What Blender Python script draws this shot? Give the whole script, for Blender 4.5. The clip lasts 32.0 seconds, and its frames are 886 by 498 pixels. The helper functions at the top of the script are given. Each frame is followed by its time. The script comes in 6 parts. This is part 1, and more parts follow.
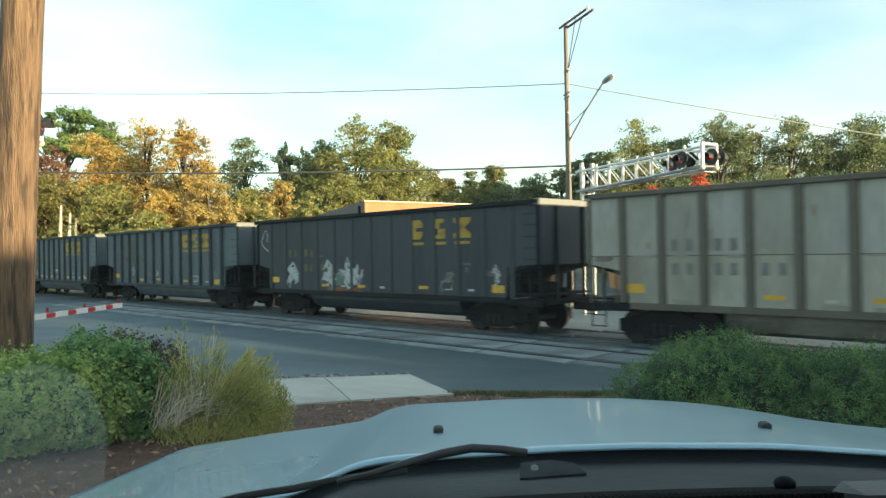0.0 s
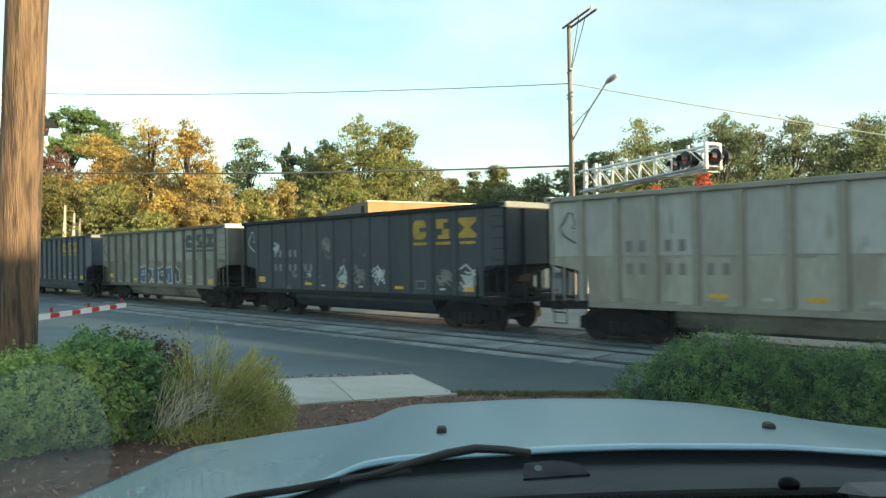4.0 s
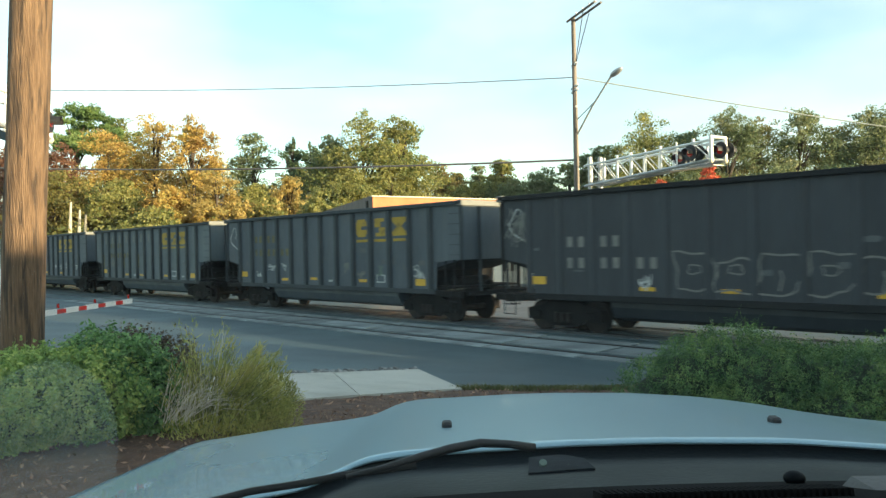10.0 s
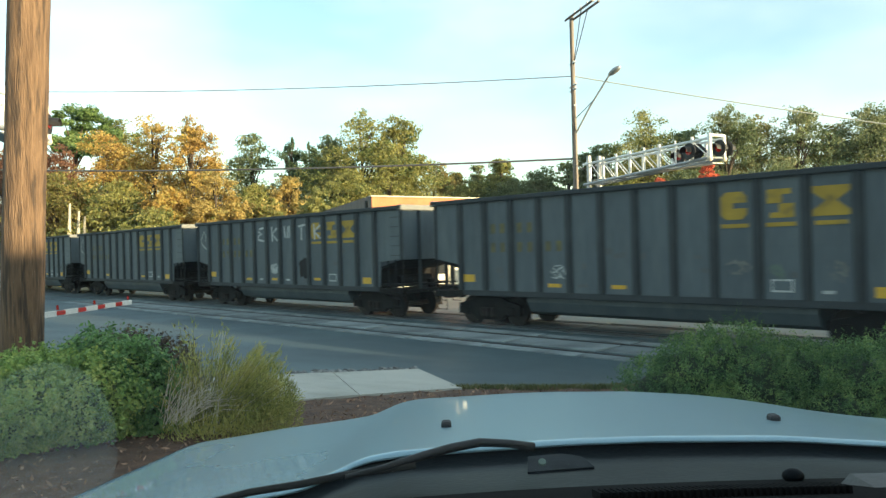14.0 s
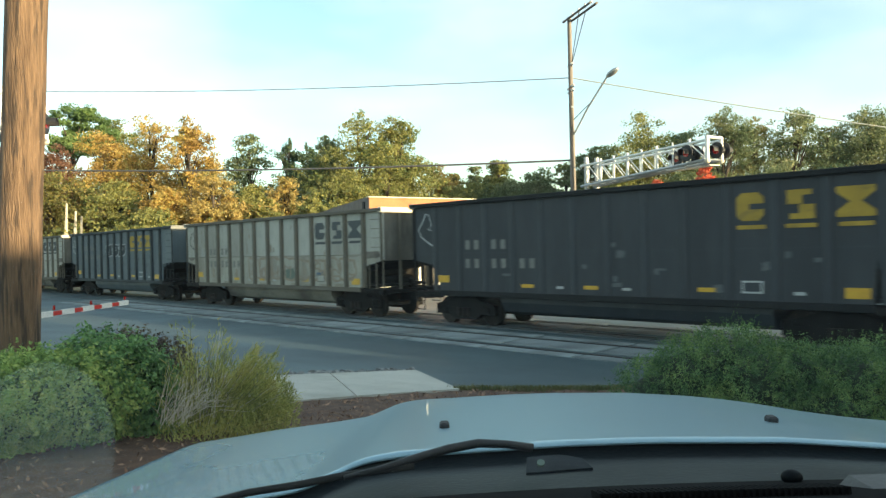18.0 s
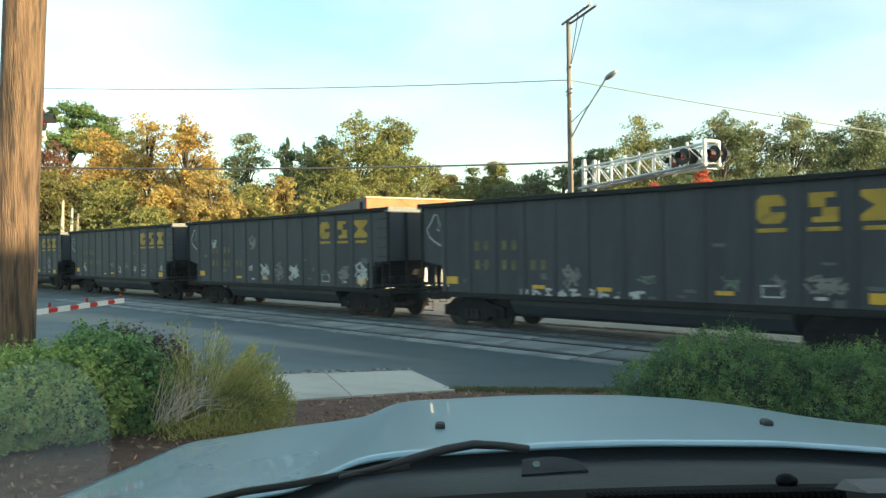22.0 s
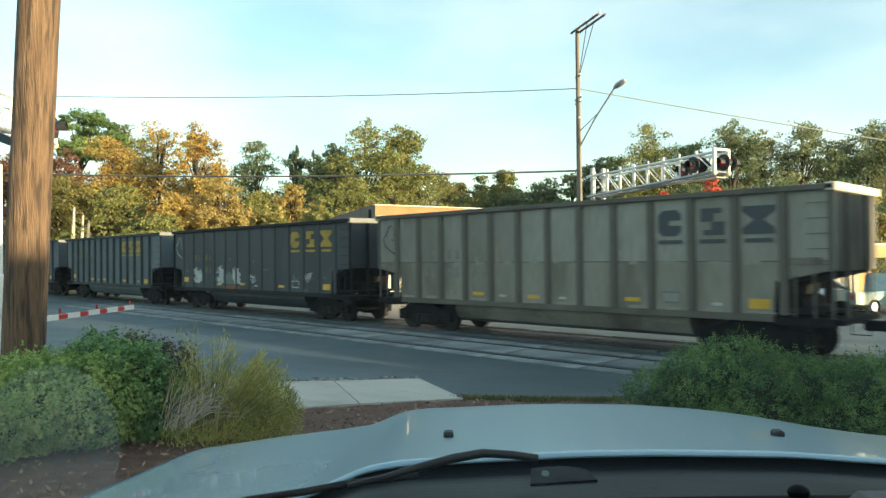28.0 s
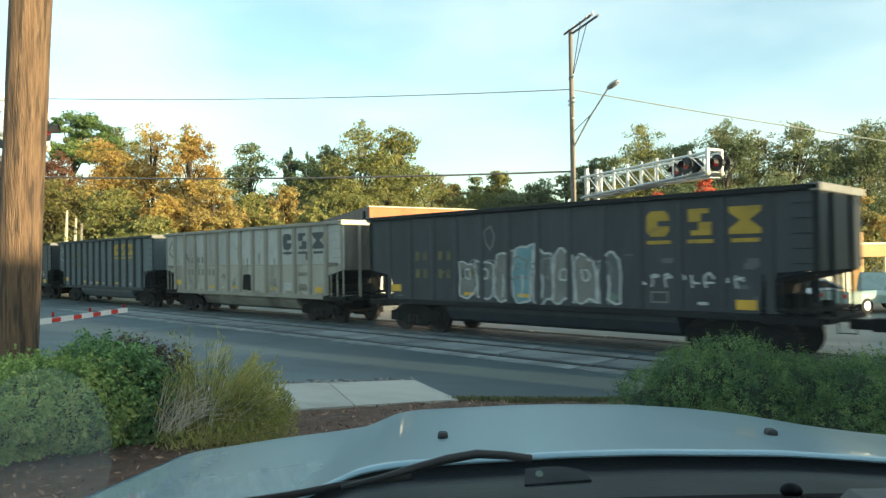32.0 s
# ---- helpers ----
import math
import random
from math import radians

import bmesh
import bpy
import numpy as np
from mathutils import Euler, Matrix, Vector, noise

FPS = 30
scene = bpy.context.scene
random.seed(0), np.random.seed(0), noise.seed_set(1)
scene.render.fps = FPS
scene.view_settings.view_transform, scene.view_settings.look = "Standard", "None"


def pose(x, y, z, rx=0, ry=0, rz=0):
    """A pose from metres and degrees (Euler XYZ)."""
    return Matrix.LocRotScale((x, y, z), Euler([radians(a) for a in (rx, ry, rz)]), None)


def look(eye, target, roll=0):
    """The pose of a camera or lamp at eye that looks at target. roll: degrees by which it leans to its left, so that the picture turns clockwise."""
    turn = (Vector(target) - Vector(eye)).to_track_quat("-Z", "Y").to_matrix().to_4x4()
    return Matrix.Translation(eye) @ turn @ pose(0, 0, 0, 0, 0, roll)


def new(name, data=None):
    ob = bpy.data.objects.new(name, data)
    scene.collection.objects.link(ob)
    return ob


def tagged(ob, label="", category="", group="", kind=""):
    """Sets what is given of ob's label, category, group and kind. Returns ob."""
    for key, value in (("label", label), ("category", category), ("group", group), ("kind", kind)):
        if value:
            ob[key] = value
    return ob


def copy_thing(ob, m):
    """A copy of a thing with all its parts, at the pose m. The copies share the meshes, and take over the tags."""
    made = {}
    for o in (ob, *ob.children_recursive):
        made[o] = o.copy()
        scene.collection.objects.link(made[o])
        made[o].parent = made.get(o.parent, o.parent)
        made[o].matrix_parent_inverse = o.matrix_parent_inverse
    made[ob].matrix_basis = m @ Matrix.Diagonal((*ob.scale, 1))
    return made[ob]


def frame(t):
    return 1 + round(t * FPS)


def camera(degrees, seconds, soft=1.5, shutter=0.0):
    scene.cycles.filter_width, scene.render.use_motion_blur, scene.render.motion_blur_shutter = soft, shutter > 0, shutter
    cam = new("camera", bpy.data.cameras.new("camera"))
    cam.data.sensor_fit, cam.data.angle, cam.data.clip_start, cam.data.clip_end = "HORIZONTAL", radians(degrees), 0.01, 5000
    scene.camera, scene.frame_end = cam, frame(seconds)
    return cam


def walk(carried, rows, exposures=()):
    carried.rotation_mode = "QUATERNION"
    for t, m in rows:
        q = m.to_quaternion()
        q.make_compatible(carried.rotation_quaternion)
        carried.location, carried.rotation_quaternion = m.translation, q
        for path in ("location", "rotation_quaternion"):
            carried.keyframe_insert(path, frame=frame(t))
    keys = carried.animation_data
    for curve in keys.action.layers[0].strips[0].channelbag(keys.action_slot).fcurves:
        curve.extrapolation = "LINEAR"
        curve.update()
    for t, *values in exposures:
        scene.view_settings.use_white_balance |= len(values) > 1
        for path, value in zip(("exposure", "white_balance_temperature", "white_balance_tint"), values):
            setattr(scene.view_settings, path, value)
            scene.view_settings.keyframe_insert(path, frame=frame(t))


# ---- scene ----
EYE = (0.0, 0.0, 2.407)
cam = camera(62.51, 32.0, 1.4, 0.22)
# seconds, heading, tilt, lean in degrees, then the small sway to the side and up in metres
SWAY = [
    (0, 134.694, 0.227, -1.068, 0.0000, -0.0005),
    (0.5, 134.688, 0.244, -1.118, -0.0002, -0.0003),
    (1, 134.683, 0.277, -1.154, -0.0010, -0.0000),
    (1.5, 134.703, 0.302, -1.065, -0.0020, 0.0004),
    (2, 134.730, 0.320, -0.868, -0.0023, 0.0004),
    (2.5, 134.760, 0.328, -0.749, -0.0021, 0.0001),
    (3, 134.807, 0.317, -0.826, -0.0016, -0.0001),
    (3.5, 134.845, 0.302, -0.954, -0.0008, -0.0002),
    (5.5, 135.249, -0.012, -1.378, 0.0002, 0.0009),
    (6, 135.274, -0.034, -1.418, 0.0004, 0.0009),
    (6.5, 135.300, -0.080, -1.502, 0.0007, 0.0011),
    (7, 135.332, -0.130, -1.572, 0.0011, 0.0011),
    (7.5, 135.359, -0.166, -1.598, 0.0011, 0.0009),
    (8, 135.366, -0.182, -1.576, 0.0006, 0.0007),
    (8.5, 135.359, -0.180, -1.538, 0.0007, 0.0004),
    (9, 135.348, -0.172, -1.442, 0.0007, 0.0000),
    (9.5, 135.337, -0.172, -1.298, 0.0004, 0.0001),
    (10, 135.328, -0.169, -1.291, 0.0003, 0.0002),
    (10.5, 135.318, -0.160, -1.467, 0.0007, 0.0006),
    (11, 135.309, -0.159, -1.644, 0.0010, 0.0010),
    (11.5, 135.307, -0.169, -1.697, 0.0008, 0.0006),
    (12, 135.306, -0.180, -1.672, 0.0008, 0.0003),
    (12.5, 135.300, -0.183, -1.638, 0.0015, 0.0002),
    (13, 135.293, -0.188, -1.605, 0.0015, 0.0003),
    (13.5, 135.290, -0.199, -1.570, 0.0014, 0.0007),
    (14, 135.282, -0.209, -1.601, 0.0021, 0.0005),
    (14.5, 135.266, -0.217, -1.676, 0.0028, 0.0002),
    (16.5, 135.269, -0.209, -1.801, 0.0020, 0.0004),
    (17, 135.241, -0.208, -1.698, 0.0009, 0.0003),
    (17.5, 135.176, -0.180, -1.582, 0.0003, 0.0000),
    (18, 135.072, -0.128, -1.441, -0.0004, -0.0001),
    (18.5, 134.969, -0.088, -1.239, -0.0013, -0.0001),
    (19, 134.892, -0.063, -1.109, -0.0008, -0.0004),
    (19.5, 134.828, -0.042, -1.079, -0.0005, -0.0002),
    (20, 134.797, -0.033, -1.072, -0.0005, 0.0007),
    (20.5, 134.828, -0.032, -1.065, -0.0001, 0.0009),
    (21, 134.858, -0.036, -1.050, -0.0005, 0.0002),
    (21.5, 134.850, -0.053, -1.000, -0.0014, -0.0001),
    (22, 134.831, -0.069, -0.888, -0.0013, -0.0001),
    (22.5, 134.812, -0.047, -0.859, -0.0003, -0.0004),
    (23, 134.868, 0.018, -1.065, 0.0013, -0.0010),
    (23.5, 135.052, 0.103, -1.297, 0.0028, -0.0010),
    (24, 135.280, 0.173, -1.350, 0.0029, -0.0008),
    (24.5, 135.463, 0.202, -1.260, 0.0020, -0.0012),
    (25, 135.642, 0.199, -1.075, 0.0010, -0.0012),
    (25.5, 135.794, 0.180, -0.965, 0.0008, -0.0003),
    (27.5, 135.575, 0.588, -0.507, -0.0040, 0.0002),
    (28, 135.480, 0.570, -0.683, -0.0026, -0.0002),
    (28.5, 135.327, 0.554, -0.900, -0.0018, -0.0006),
    (29, 135.196, 0.552, -1.060, -0.0014, -0.0009),
    (29.5, 135.110, 0.560, -1.135, -0.0014, -0.0006),
    (30, 135.060, 0.581, -1.087, -0.0018, -0.0005),
    (30.5, 135.032, 0.608, -1.011, -0.0016, -0.0010),
    (31, 135.019, 0.630, -0.986, -0.0009, -0.0012),
    (31.5, 135.024, 0.649, -0.971, -0.0005, -0.0008),
    (32, 135.045, 0.661, -0.959, -0.0005, -0.0007),
]


def held(heading, tilt, lean, side, lift):
    a, b = radians(heading), radians(tilt)
    eye = Vector(EYE) + Vector((math.sin(a), -math.cos(a), 0)) * side + Vector((0, 0, lift))
    way = Vector((math.cos(a) * math.cos(b), math.sin(a) * math.cos(b), math.sin(b)))
    return look(eye, eye + way * 10, lean)


walk(cam, [(t, held(*r)) for t, *r in SWAY], [(0.0, 1.62, 7010, -4.0), (3.5, 1.58, 6980, -4.6), (6.0, 1.57, 6970, -4.6), (10.0, 1.62, 7030, -3.6), (25.0, 1.63, 7030, -3.4), (28.0, 1.52, 6980, -4.8), (32.0, 1.51, 6960, -5.4)])

# ---- light ----
SUN_AZ, SUN_EL = 79.0, 7.5      # degrees clockwise from +y, and above the horizon
world = bpy.data.worlds.new("sky")
scene.world = world
world.use_nodes = True
wn = world.node_tree.nodes
sky = wn.new("ShaderNodeTexSky")
sky.sky_type, sky.sun_disc = "NISHITA", False
sky.sun_elevation, sky.sun_rotation = radians(SUN_EL), radians(SUN_AZ)
sky.air_density, sky.dust_density, sky.ozone_density = 1.0, 0.8, 1.9
wn["Background"].inputs["Strength"].default_value = 0.15
# thin high cloud over the whole sky
wl = world.node_tree.links
wtc, wmap, wnoise, wrange, wmix = wn.new("ShaderNodeTexCoord"), wn.new("ShaderNodeMapping"), wn.new("ShaderNodeTexNoise"), wn.new("ShaderNodeMapRange"), wn.new("ShaderNodeMix")
wmap.inputs["Scale"].default_value = (1.0, 1.0, 3.0)
wnoise.inputs["Scale"].default_value, wnoise.inputs["Detail"].default_value = 2.3, 6.0
wrange.inputs[1].default_value, wrange.inputs[2].default_value, wrange.inputs[3].default_value, wrange.inputs[4].default_value = 0.36, 0.70, 0.06, 0.50
wmix.data_type = "RGBA"
wmix.inputs[7].default_value = (3.3, 3.5, 3.7, 1)
wl.new(wtc.outputs["Generated"], wmap.inputs["Vector"])
wl.new(wmap.outputs[0], wnoise.inputs["Vector"])
wl.new(wnoise.outputs["Fac"], wrange.inputs[0])
wl.new(wrange.outputs[0], wmix.inputs[0])
wl.new(sky.outputs["Color"], wmix.inputs[6])
wl.new(wmix.outputs[2], wn["Background"].inputs["Color"])
sun_lamp = new("sun", bpy.data.lights.new("sun", "SUN"))
sun_lamp.data.energy, sun_lamp.data.angle, sun_lamp.data.color = 4.2, radians(0.6), (1.0, 0.80, 0.56)
sun_lamp.rotation_euler = (radians(90 - SUN_EL), 0, radians(180 - SUN_AZ))


# ---- materials ----
def mat(name, a, b=None, scale=4.0, rough=0.7, metal=0.0, bump=0.0, fine=40.0, vary=0.0, spec=0.5, detail=6.0, stretch=(1, 1, 1), dirt=None, dirt_scale=0.6, dirt_cut=(0.5, 0.7), coat=0.0, emit=None, island=False):
    """Two-scale procedural surface: colour a to b by broad noise, fine grain on top, optional dirt patches."""
    m = bpy.data.materials.new(name)
    m.use_nodes = True
    n, l = m.node_tree.nodes, m.node_tree.links
    p = n["Principled BSDF"]
    b = b or tuple(c * 0.75 for c in a)
    tc = n.new("ShaderNodeTexCoord")
    mp = n.new("ShaderNodeMapping")
    mp.inputs["Scale"].default_value = stretch
    l.new(tc.outputs["Object"], mp.inputs["Vector"])
    n1 = n.new("ShaderNodeTexNoise")
    n1.inputs["Scale"].default_value, n1.inputs["Detail"].default_value = scale, detail
    l.new(mp.outputs[0], n1.inputs["Vector"])
    n2 = n.new("ShaderNodeTexNoise")
    n2.inputs["Scale"].default_value, n2.inputs["Detail"].default_value = fine, 3.0
    l.new(mp.outputs[0], n2.inputs["Vector"])
    r1 = n.new("ShaderNodeMapRange")
    r1.inputs[1].default_value, r1.inputs[2].default_value = 0.3, 0.7
    l.new(n1.outputs["Fac"], r1.inputs[0])
    mix = n.new("ShaderNodeMix")
    mix.data_type = "RGBA"
    mix.inputs[6].default_value, mix.inputs[7].default_value = (*a, 1), (*b, 1)
    l.new(r1.outputs[0], mix.inputs[0])
    grain = n.new("ShaderNodeMix")
    grain.data_type, grain.blend_type = "RGBA", "MULTIPLY"
    gr = n.new("ShaderNodeMapRange")
    gr.inputs[3].default_value, gr.inputs[4].default_value = 0.72, 1.28
    l.new(n2.outputs["Fac"], gr.inputs[0])
    grain.inputs[0].default_value = 1.0
    l.new(mix.outputs[2], grain.inputs[6])
    l.new(gr.outputs[0], grain.inputs[7])
    out = grain.outputs[2]
    if dirt:
        n3 = n.new("ShaderNodeTexNoise")
        n3.inputs["Scale"].default_value, n3.inputs["Detail"].default_value = dirt_scale, 8.0
        l.new(mp.outputs[0], n3.inputs["Vector"])
        r3 = n.new("ShaderNodeMapRange")
        r3.inputs[1].default_value, r3.inputs[2].default_value = dirt_cut
        r3.inputs[4].default_value = 0.85
        l.new(n3.outputs["Fac"], r3.inputs[0])
        dm = n.new("ShaderNodeMix")
        dm.data_type = "RGBA"
        dm.inputs[7].default_value = (*dirt, 1)
        l.new(r3.outputs[0], dm.inputs[0])
        l.new(out, dm.inputs[6])
        out = dm.outputs[2]
    if vary:
        h = n.new("ShaderNodeHueSaturation")
        v = n.new("ShaderNodeMapRange")
        v.inputs[3].default_value, v.inputs[4].default_value = 1 - vary, 1 + vary
        if island:
            src = n.new("ShaderNodeNewGeometry").outputs["Random Per Island"]
        else:
            src = n.new("ShaderNodeObjectInfo").outputs["Random"]
        l.new(src, v.inputs[0])
        l.new(v.outputs[0], h.inputs["Value"])
        l.new(out, h.inputs["Color"])
        out = h.outputs[0]
    l.new(out, p.inputs["Base Color"])
    rr = n.new("ShaderNodeMapRange")
    rr.inputs[3].default_value, rr.inputs[4].default_value = max(0.02, rough - 0.12), min(1, rough + 0.12)
    l.new(n1.outputs["Fac"], rr.inputs[0])
    l.new(rr.outputs[0], p.inputs["Roughness"])
    p.inputs["Metallic"].default_value = metal
    p.inputs["Specular IOR Level"].default_value = spec
    p.inputs["Coat Weight"].default_value = coat
    if bump:
        bp = n.new("ShaderNodeBump")
        bp.inputs["Strength"].default_value, bp.inputs["Distance"].default_value = 0.6, bump
        l.new(n2.outputs["Fac"], bp.inputs["Height"])
        l.new(bp.outputs[0], p.inputs["Normal"])
    if emit:
        p.inputs["Emission Color"].default_value = (*emit[:3], 1)
        p.inputs["Emission Strength"].default_value = emit[3]
    return m


def leafy(name, cols, rough=0.6, passing=0.48, patch_scale=0.35):
    """Leaves: the colour changes from leaf to leaf and in broad patches; light passes through."""
    m = bpy.data.materials.new(name)
    m.use_nodes = True
    n, l = m.node_tree.nodes, m.node_tree.links
    p = n["Principled BSDF"]
    geo = n.new("ShaderNodeNewGeometry")
    tc = n.new("ShaderNodeTexCoord")
    big = n.new("ShaderNodeTexNoise")
    big.inputs["Scale"].default_value = patch_scale
    l.new(tc.outputs["Object"], big.inputs["Vector"])
    add = n.new("ShaderNodeMath")
    add.operation = "MULTIPLY_ADD"
    l.new(geo.outputs["Random Per Island"], add.inputs[0])
    add.inputs[1].default_value = 0.6
    sub = n.new("ShaderNodeMath")
    sub.operation = "MULTIPLY_ADD"
    l.new(big.outputs["Fac"], sub.inputs[0])
    sub.inputs[1].default_value, sub.inputs[2].default_value = 2.2, -0.9
    l.new(sub.outputs[0], add.inputs[2])
    ramp = n.new("ShaderNodeValToRGB")
    ramp.color_ramp.elements[0].color = (*cols[0], 1)
    ramp.color_ramp.elements[1].color = (*cols[-1], 1)
    for i, c in enumerate(cols[1:-1], 1):
        ramp.color_ramp.elements.new(i / (len(cols) - 1)).color = (*c, 1)
    l.new(add.outputs[0], ramp.inputs[0])
    l.new(ramp.outputs[0], p.inputs["Base Color"])
    p.inputs["Roughness"].default_value = rough
    p.inputs["Specular IOR Level"].default_value = 0.25
    tr = n.new("ShaderNodeBsdfTranslucent")
    l.new(ramp.outputs[0], tr.inputs["Color"])
    ms = n.new("ShaderNodeMixShader")
    ms.inputs[0].default_value = passing
    l.new(p.outputs[0], ms.inputs[1])
    l.new(tr.outputs[0], ms.inputs[2])
    l.new(ms.outputs[0], n["Material Output"].inputs["Surface"])
    return m


M_ASPHALT = mat("asphalt", (0.0464, 0.08039, 0.09085), (0.03375, 0.05888, 0.06893), 0.35, 0.55, bump=0.004, fine=30, dirt=(0.07177, 0.1179, 0.124), dirt_scale=0.25, dirt_cut=(0.48, 0.75))
M_MULCH = mat("mulch", (0.1404, 0.07716, 0.04716), (0.06864, 0.03864, 0.02724), 6, 0.95, bump=0.03, fine=60)
M_CHIP = mat("mulch_chip", (0.3516, 0.2112, 0.1404), (0.15, 0.09024, 0.06024), 10, 0.95, vary=0.55, island=True)
M_CONCRETE = mat("concrete", (0.483, 0.471, 0.414), (0.391, 0.38, 0.333), 1.2, 0.85, bump=0.003, fine=90, vary=0.06, dirt=(0.287, 0.276, 0.23), dirt_scale=0.9, dirt_cut=(0.55, 0.8))
# darker panel concrete: grime plus the train's shade put into the colour
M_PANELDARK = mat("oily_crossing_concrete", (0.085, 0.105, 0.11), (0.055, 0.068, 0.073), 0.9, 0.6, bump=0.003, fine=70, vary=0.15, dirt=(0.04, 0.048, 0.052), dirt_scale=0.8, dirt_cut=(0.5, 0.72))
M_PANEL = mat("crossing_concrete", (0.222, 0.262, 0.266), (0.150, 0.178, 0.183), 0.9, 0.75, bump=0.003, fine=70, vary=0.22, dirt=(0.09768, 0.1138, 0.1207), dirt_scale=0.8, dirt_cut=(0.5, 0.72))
M_RUBBER = mat("flangeway_rubber", (0.012, 0.012, 0.013), None, 3, 0.9)
M_RAIL = mat("rail_steel", (0.09, 0.06, 0.05), (0.05, 0.04, 0.035), 3, 0.6, metal=0.4)
M_RAILTOP = mat("rail_head", (0.035, 0.033, 0.032), None, 3, 0.5, metal=0.4)
M_BALLAST = mat("ballast", (0.17, 0.155, 0.14), (0.09, 0.08, 0.075), 2.0, 0.95, bump=0.05, fine=28)
M_STONE = mat("gravel_stone", (0.25, 0.25, 0.24), (0.10, 0.105, 0.105), 4, 0.9, vary=0.7, island=True)
M_TIE = mat("timber_tie", (0.06, 0.048, 0.04), None, 3, 0.95, vary=0.3)
M_POLE = mat("weathered_pole_wood", (0.1951, 0.1194, 0.0682), (0.0913, 0.05377, 0.03147), 30, 0.85, bump=0.05, fine=90, stretch=(1, 1, 0.09), dirt=(0.04091, 0.02623, 0.01771), dirt_scale=20.0, dirt_cut=(0.53, 0.62))
M_FARPOLE = mat("grey_pole_wood", (0.22, 0.19, 0.17), (0.14, 0.12, 0.10), 4, 0.9, stretch=(1, 1, 0.1))
M_WIRE = mat("wire_sheath", (0.10, 0.10, 0.10), None, 3, 0.6)
# the wire's sunlit stretch: the sun's brightness is put into this paler colour
M_WIRELIT = mat("bright_wire", (0.4, 0.42, 0.36), None, 3, 0.5)
M_WHITE = mat("white_paint", (0.78, 0.78, 0.76), (0.66, 0.66, 0.63), 3, 0.5, vary=0.03)
M_RED = mat("red_reflector", (0.62, 0.03, 0.02), (0.5, 0.025, 0.02), 3, 0.45)
M_BLACK = mat("black_metal", (0.015, 0.015, 0.017), (0.01, 0.01, 0.011), 3, 0.6)
M_REDLENS = mat("red_signal_lens", (0.25, 0.01, 0.01), None, 3, 0.2, emit=(1.0, 0.03, 0.02, 0.02))
M_GREY = mat("galvanised", (0.45, 0.46, 0.46), None, 6, 0.45, metal=0.6)
M_BRICK = mat("orange_brick", (0.47, 0.185, 0.085), (0.39, 0.145, 0.065), 0.8, 0.85, vary=0.1, fine=15)
M_TAUPE = mat("taupe_block_wall", (0.20, 0.17, 0.15), (0.15, 0.13, 0.115), 1.5, 0.9, fine=12)
M_TRIM = mat("cream_trim", (0.72, 0.66, 0.52), None, 2, 0.7)
M_CREAM = mat("cream_wall_paint", (0.80, 0.76, 0.64), (0.70, 0.66, 0.55), 1.5, 0.8, fine=14)
M_STUCCO = mat("tan_stucco", (0.55, 0.36, 0.17), (0.48, 0.31, 0.15), 2, 0.85)
M_GLASS = mat("dark_glass", (0.02, 0.025, 0.03), None, 3, 0.08, spec=0.8)
M_BARK = mat("bark", (0.085, 0.065, 0.05), (0.045, 0.035, 0.028), 4, 0.95, bump=0.02, fine=18, stretch=(1, 1, 0.25))
M_DEAD = mat("bare_trunk", (0.5, 0.45, 0.36), (0.36, 0.31, 0.24), 3, 0.9)
M_HOOD = mat("silver_blue_paint", (0.262, 0.415, 0.490), (0.247, 0.398, 0.472), 0.6, 0.28, metal=0.25, fine=400, coat=0.4)
M_COWLGREY = mat("dusty_grey_plastic", (0.016, 0.020, 0.025), (0.008, 0.010, 0.013), 14, 0.7, spec=0.1, fine=60, bump=0.001)
M_COWL = mat("black_plastic", (0.0055, 0.0085, 0.0115), (0.004, 0.006, 0.008), 4, 0.45, spec=0.09, fine=120, bump=0.001)
M_DASH = mat("dash_vinyl", (0.010, 0.010, 0.011), None, 4, 0.9, spec=0.06, fine=200, bump=0.001)
M_DASHGREY = mat("grey_dash_vinyl", (0.10, 0.10, 0.10), None, 4, 0.7, fine=200, bump=0.001)
M_TYRE = mat("tyre_rubber", (0.014, 0.014, 0.014), None, 4, 0.85)
M_STEELWHEEL = mat("wheel_steel", (0.033, 0.027, 0.024), (0.018, 0.0156, 0.0144), 4, 0.6, metal=0.3, spec=0.22)
M_TRUCK = mat("grimy_cast_steel", (0.012, 0.0108, 0.0102), (0.0066, 0.006, 0.006), 3, 0.85, spec=0.22)

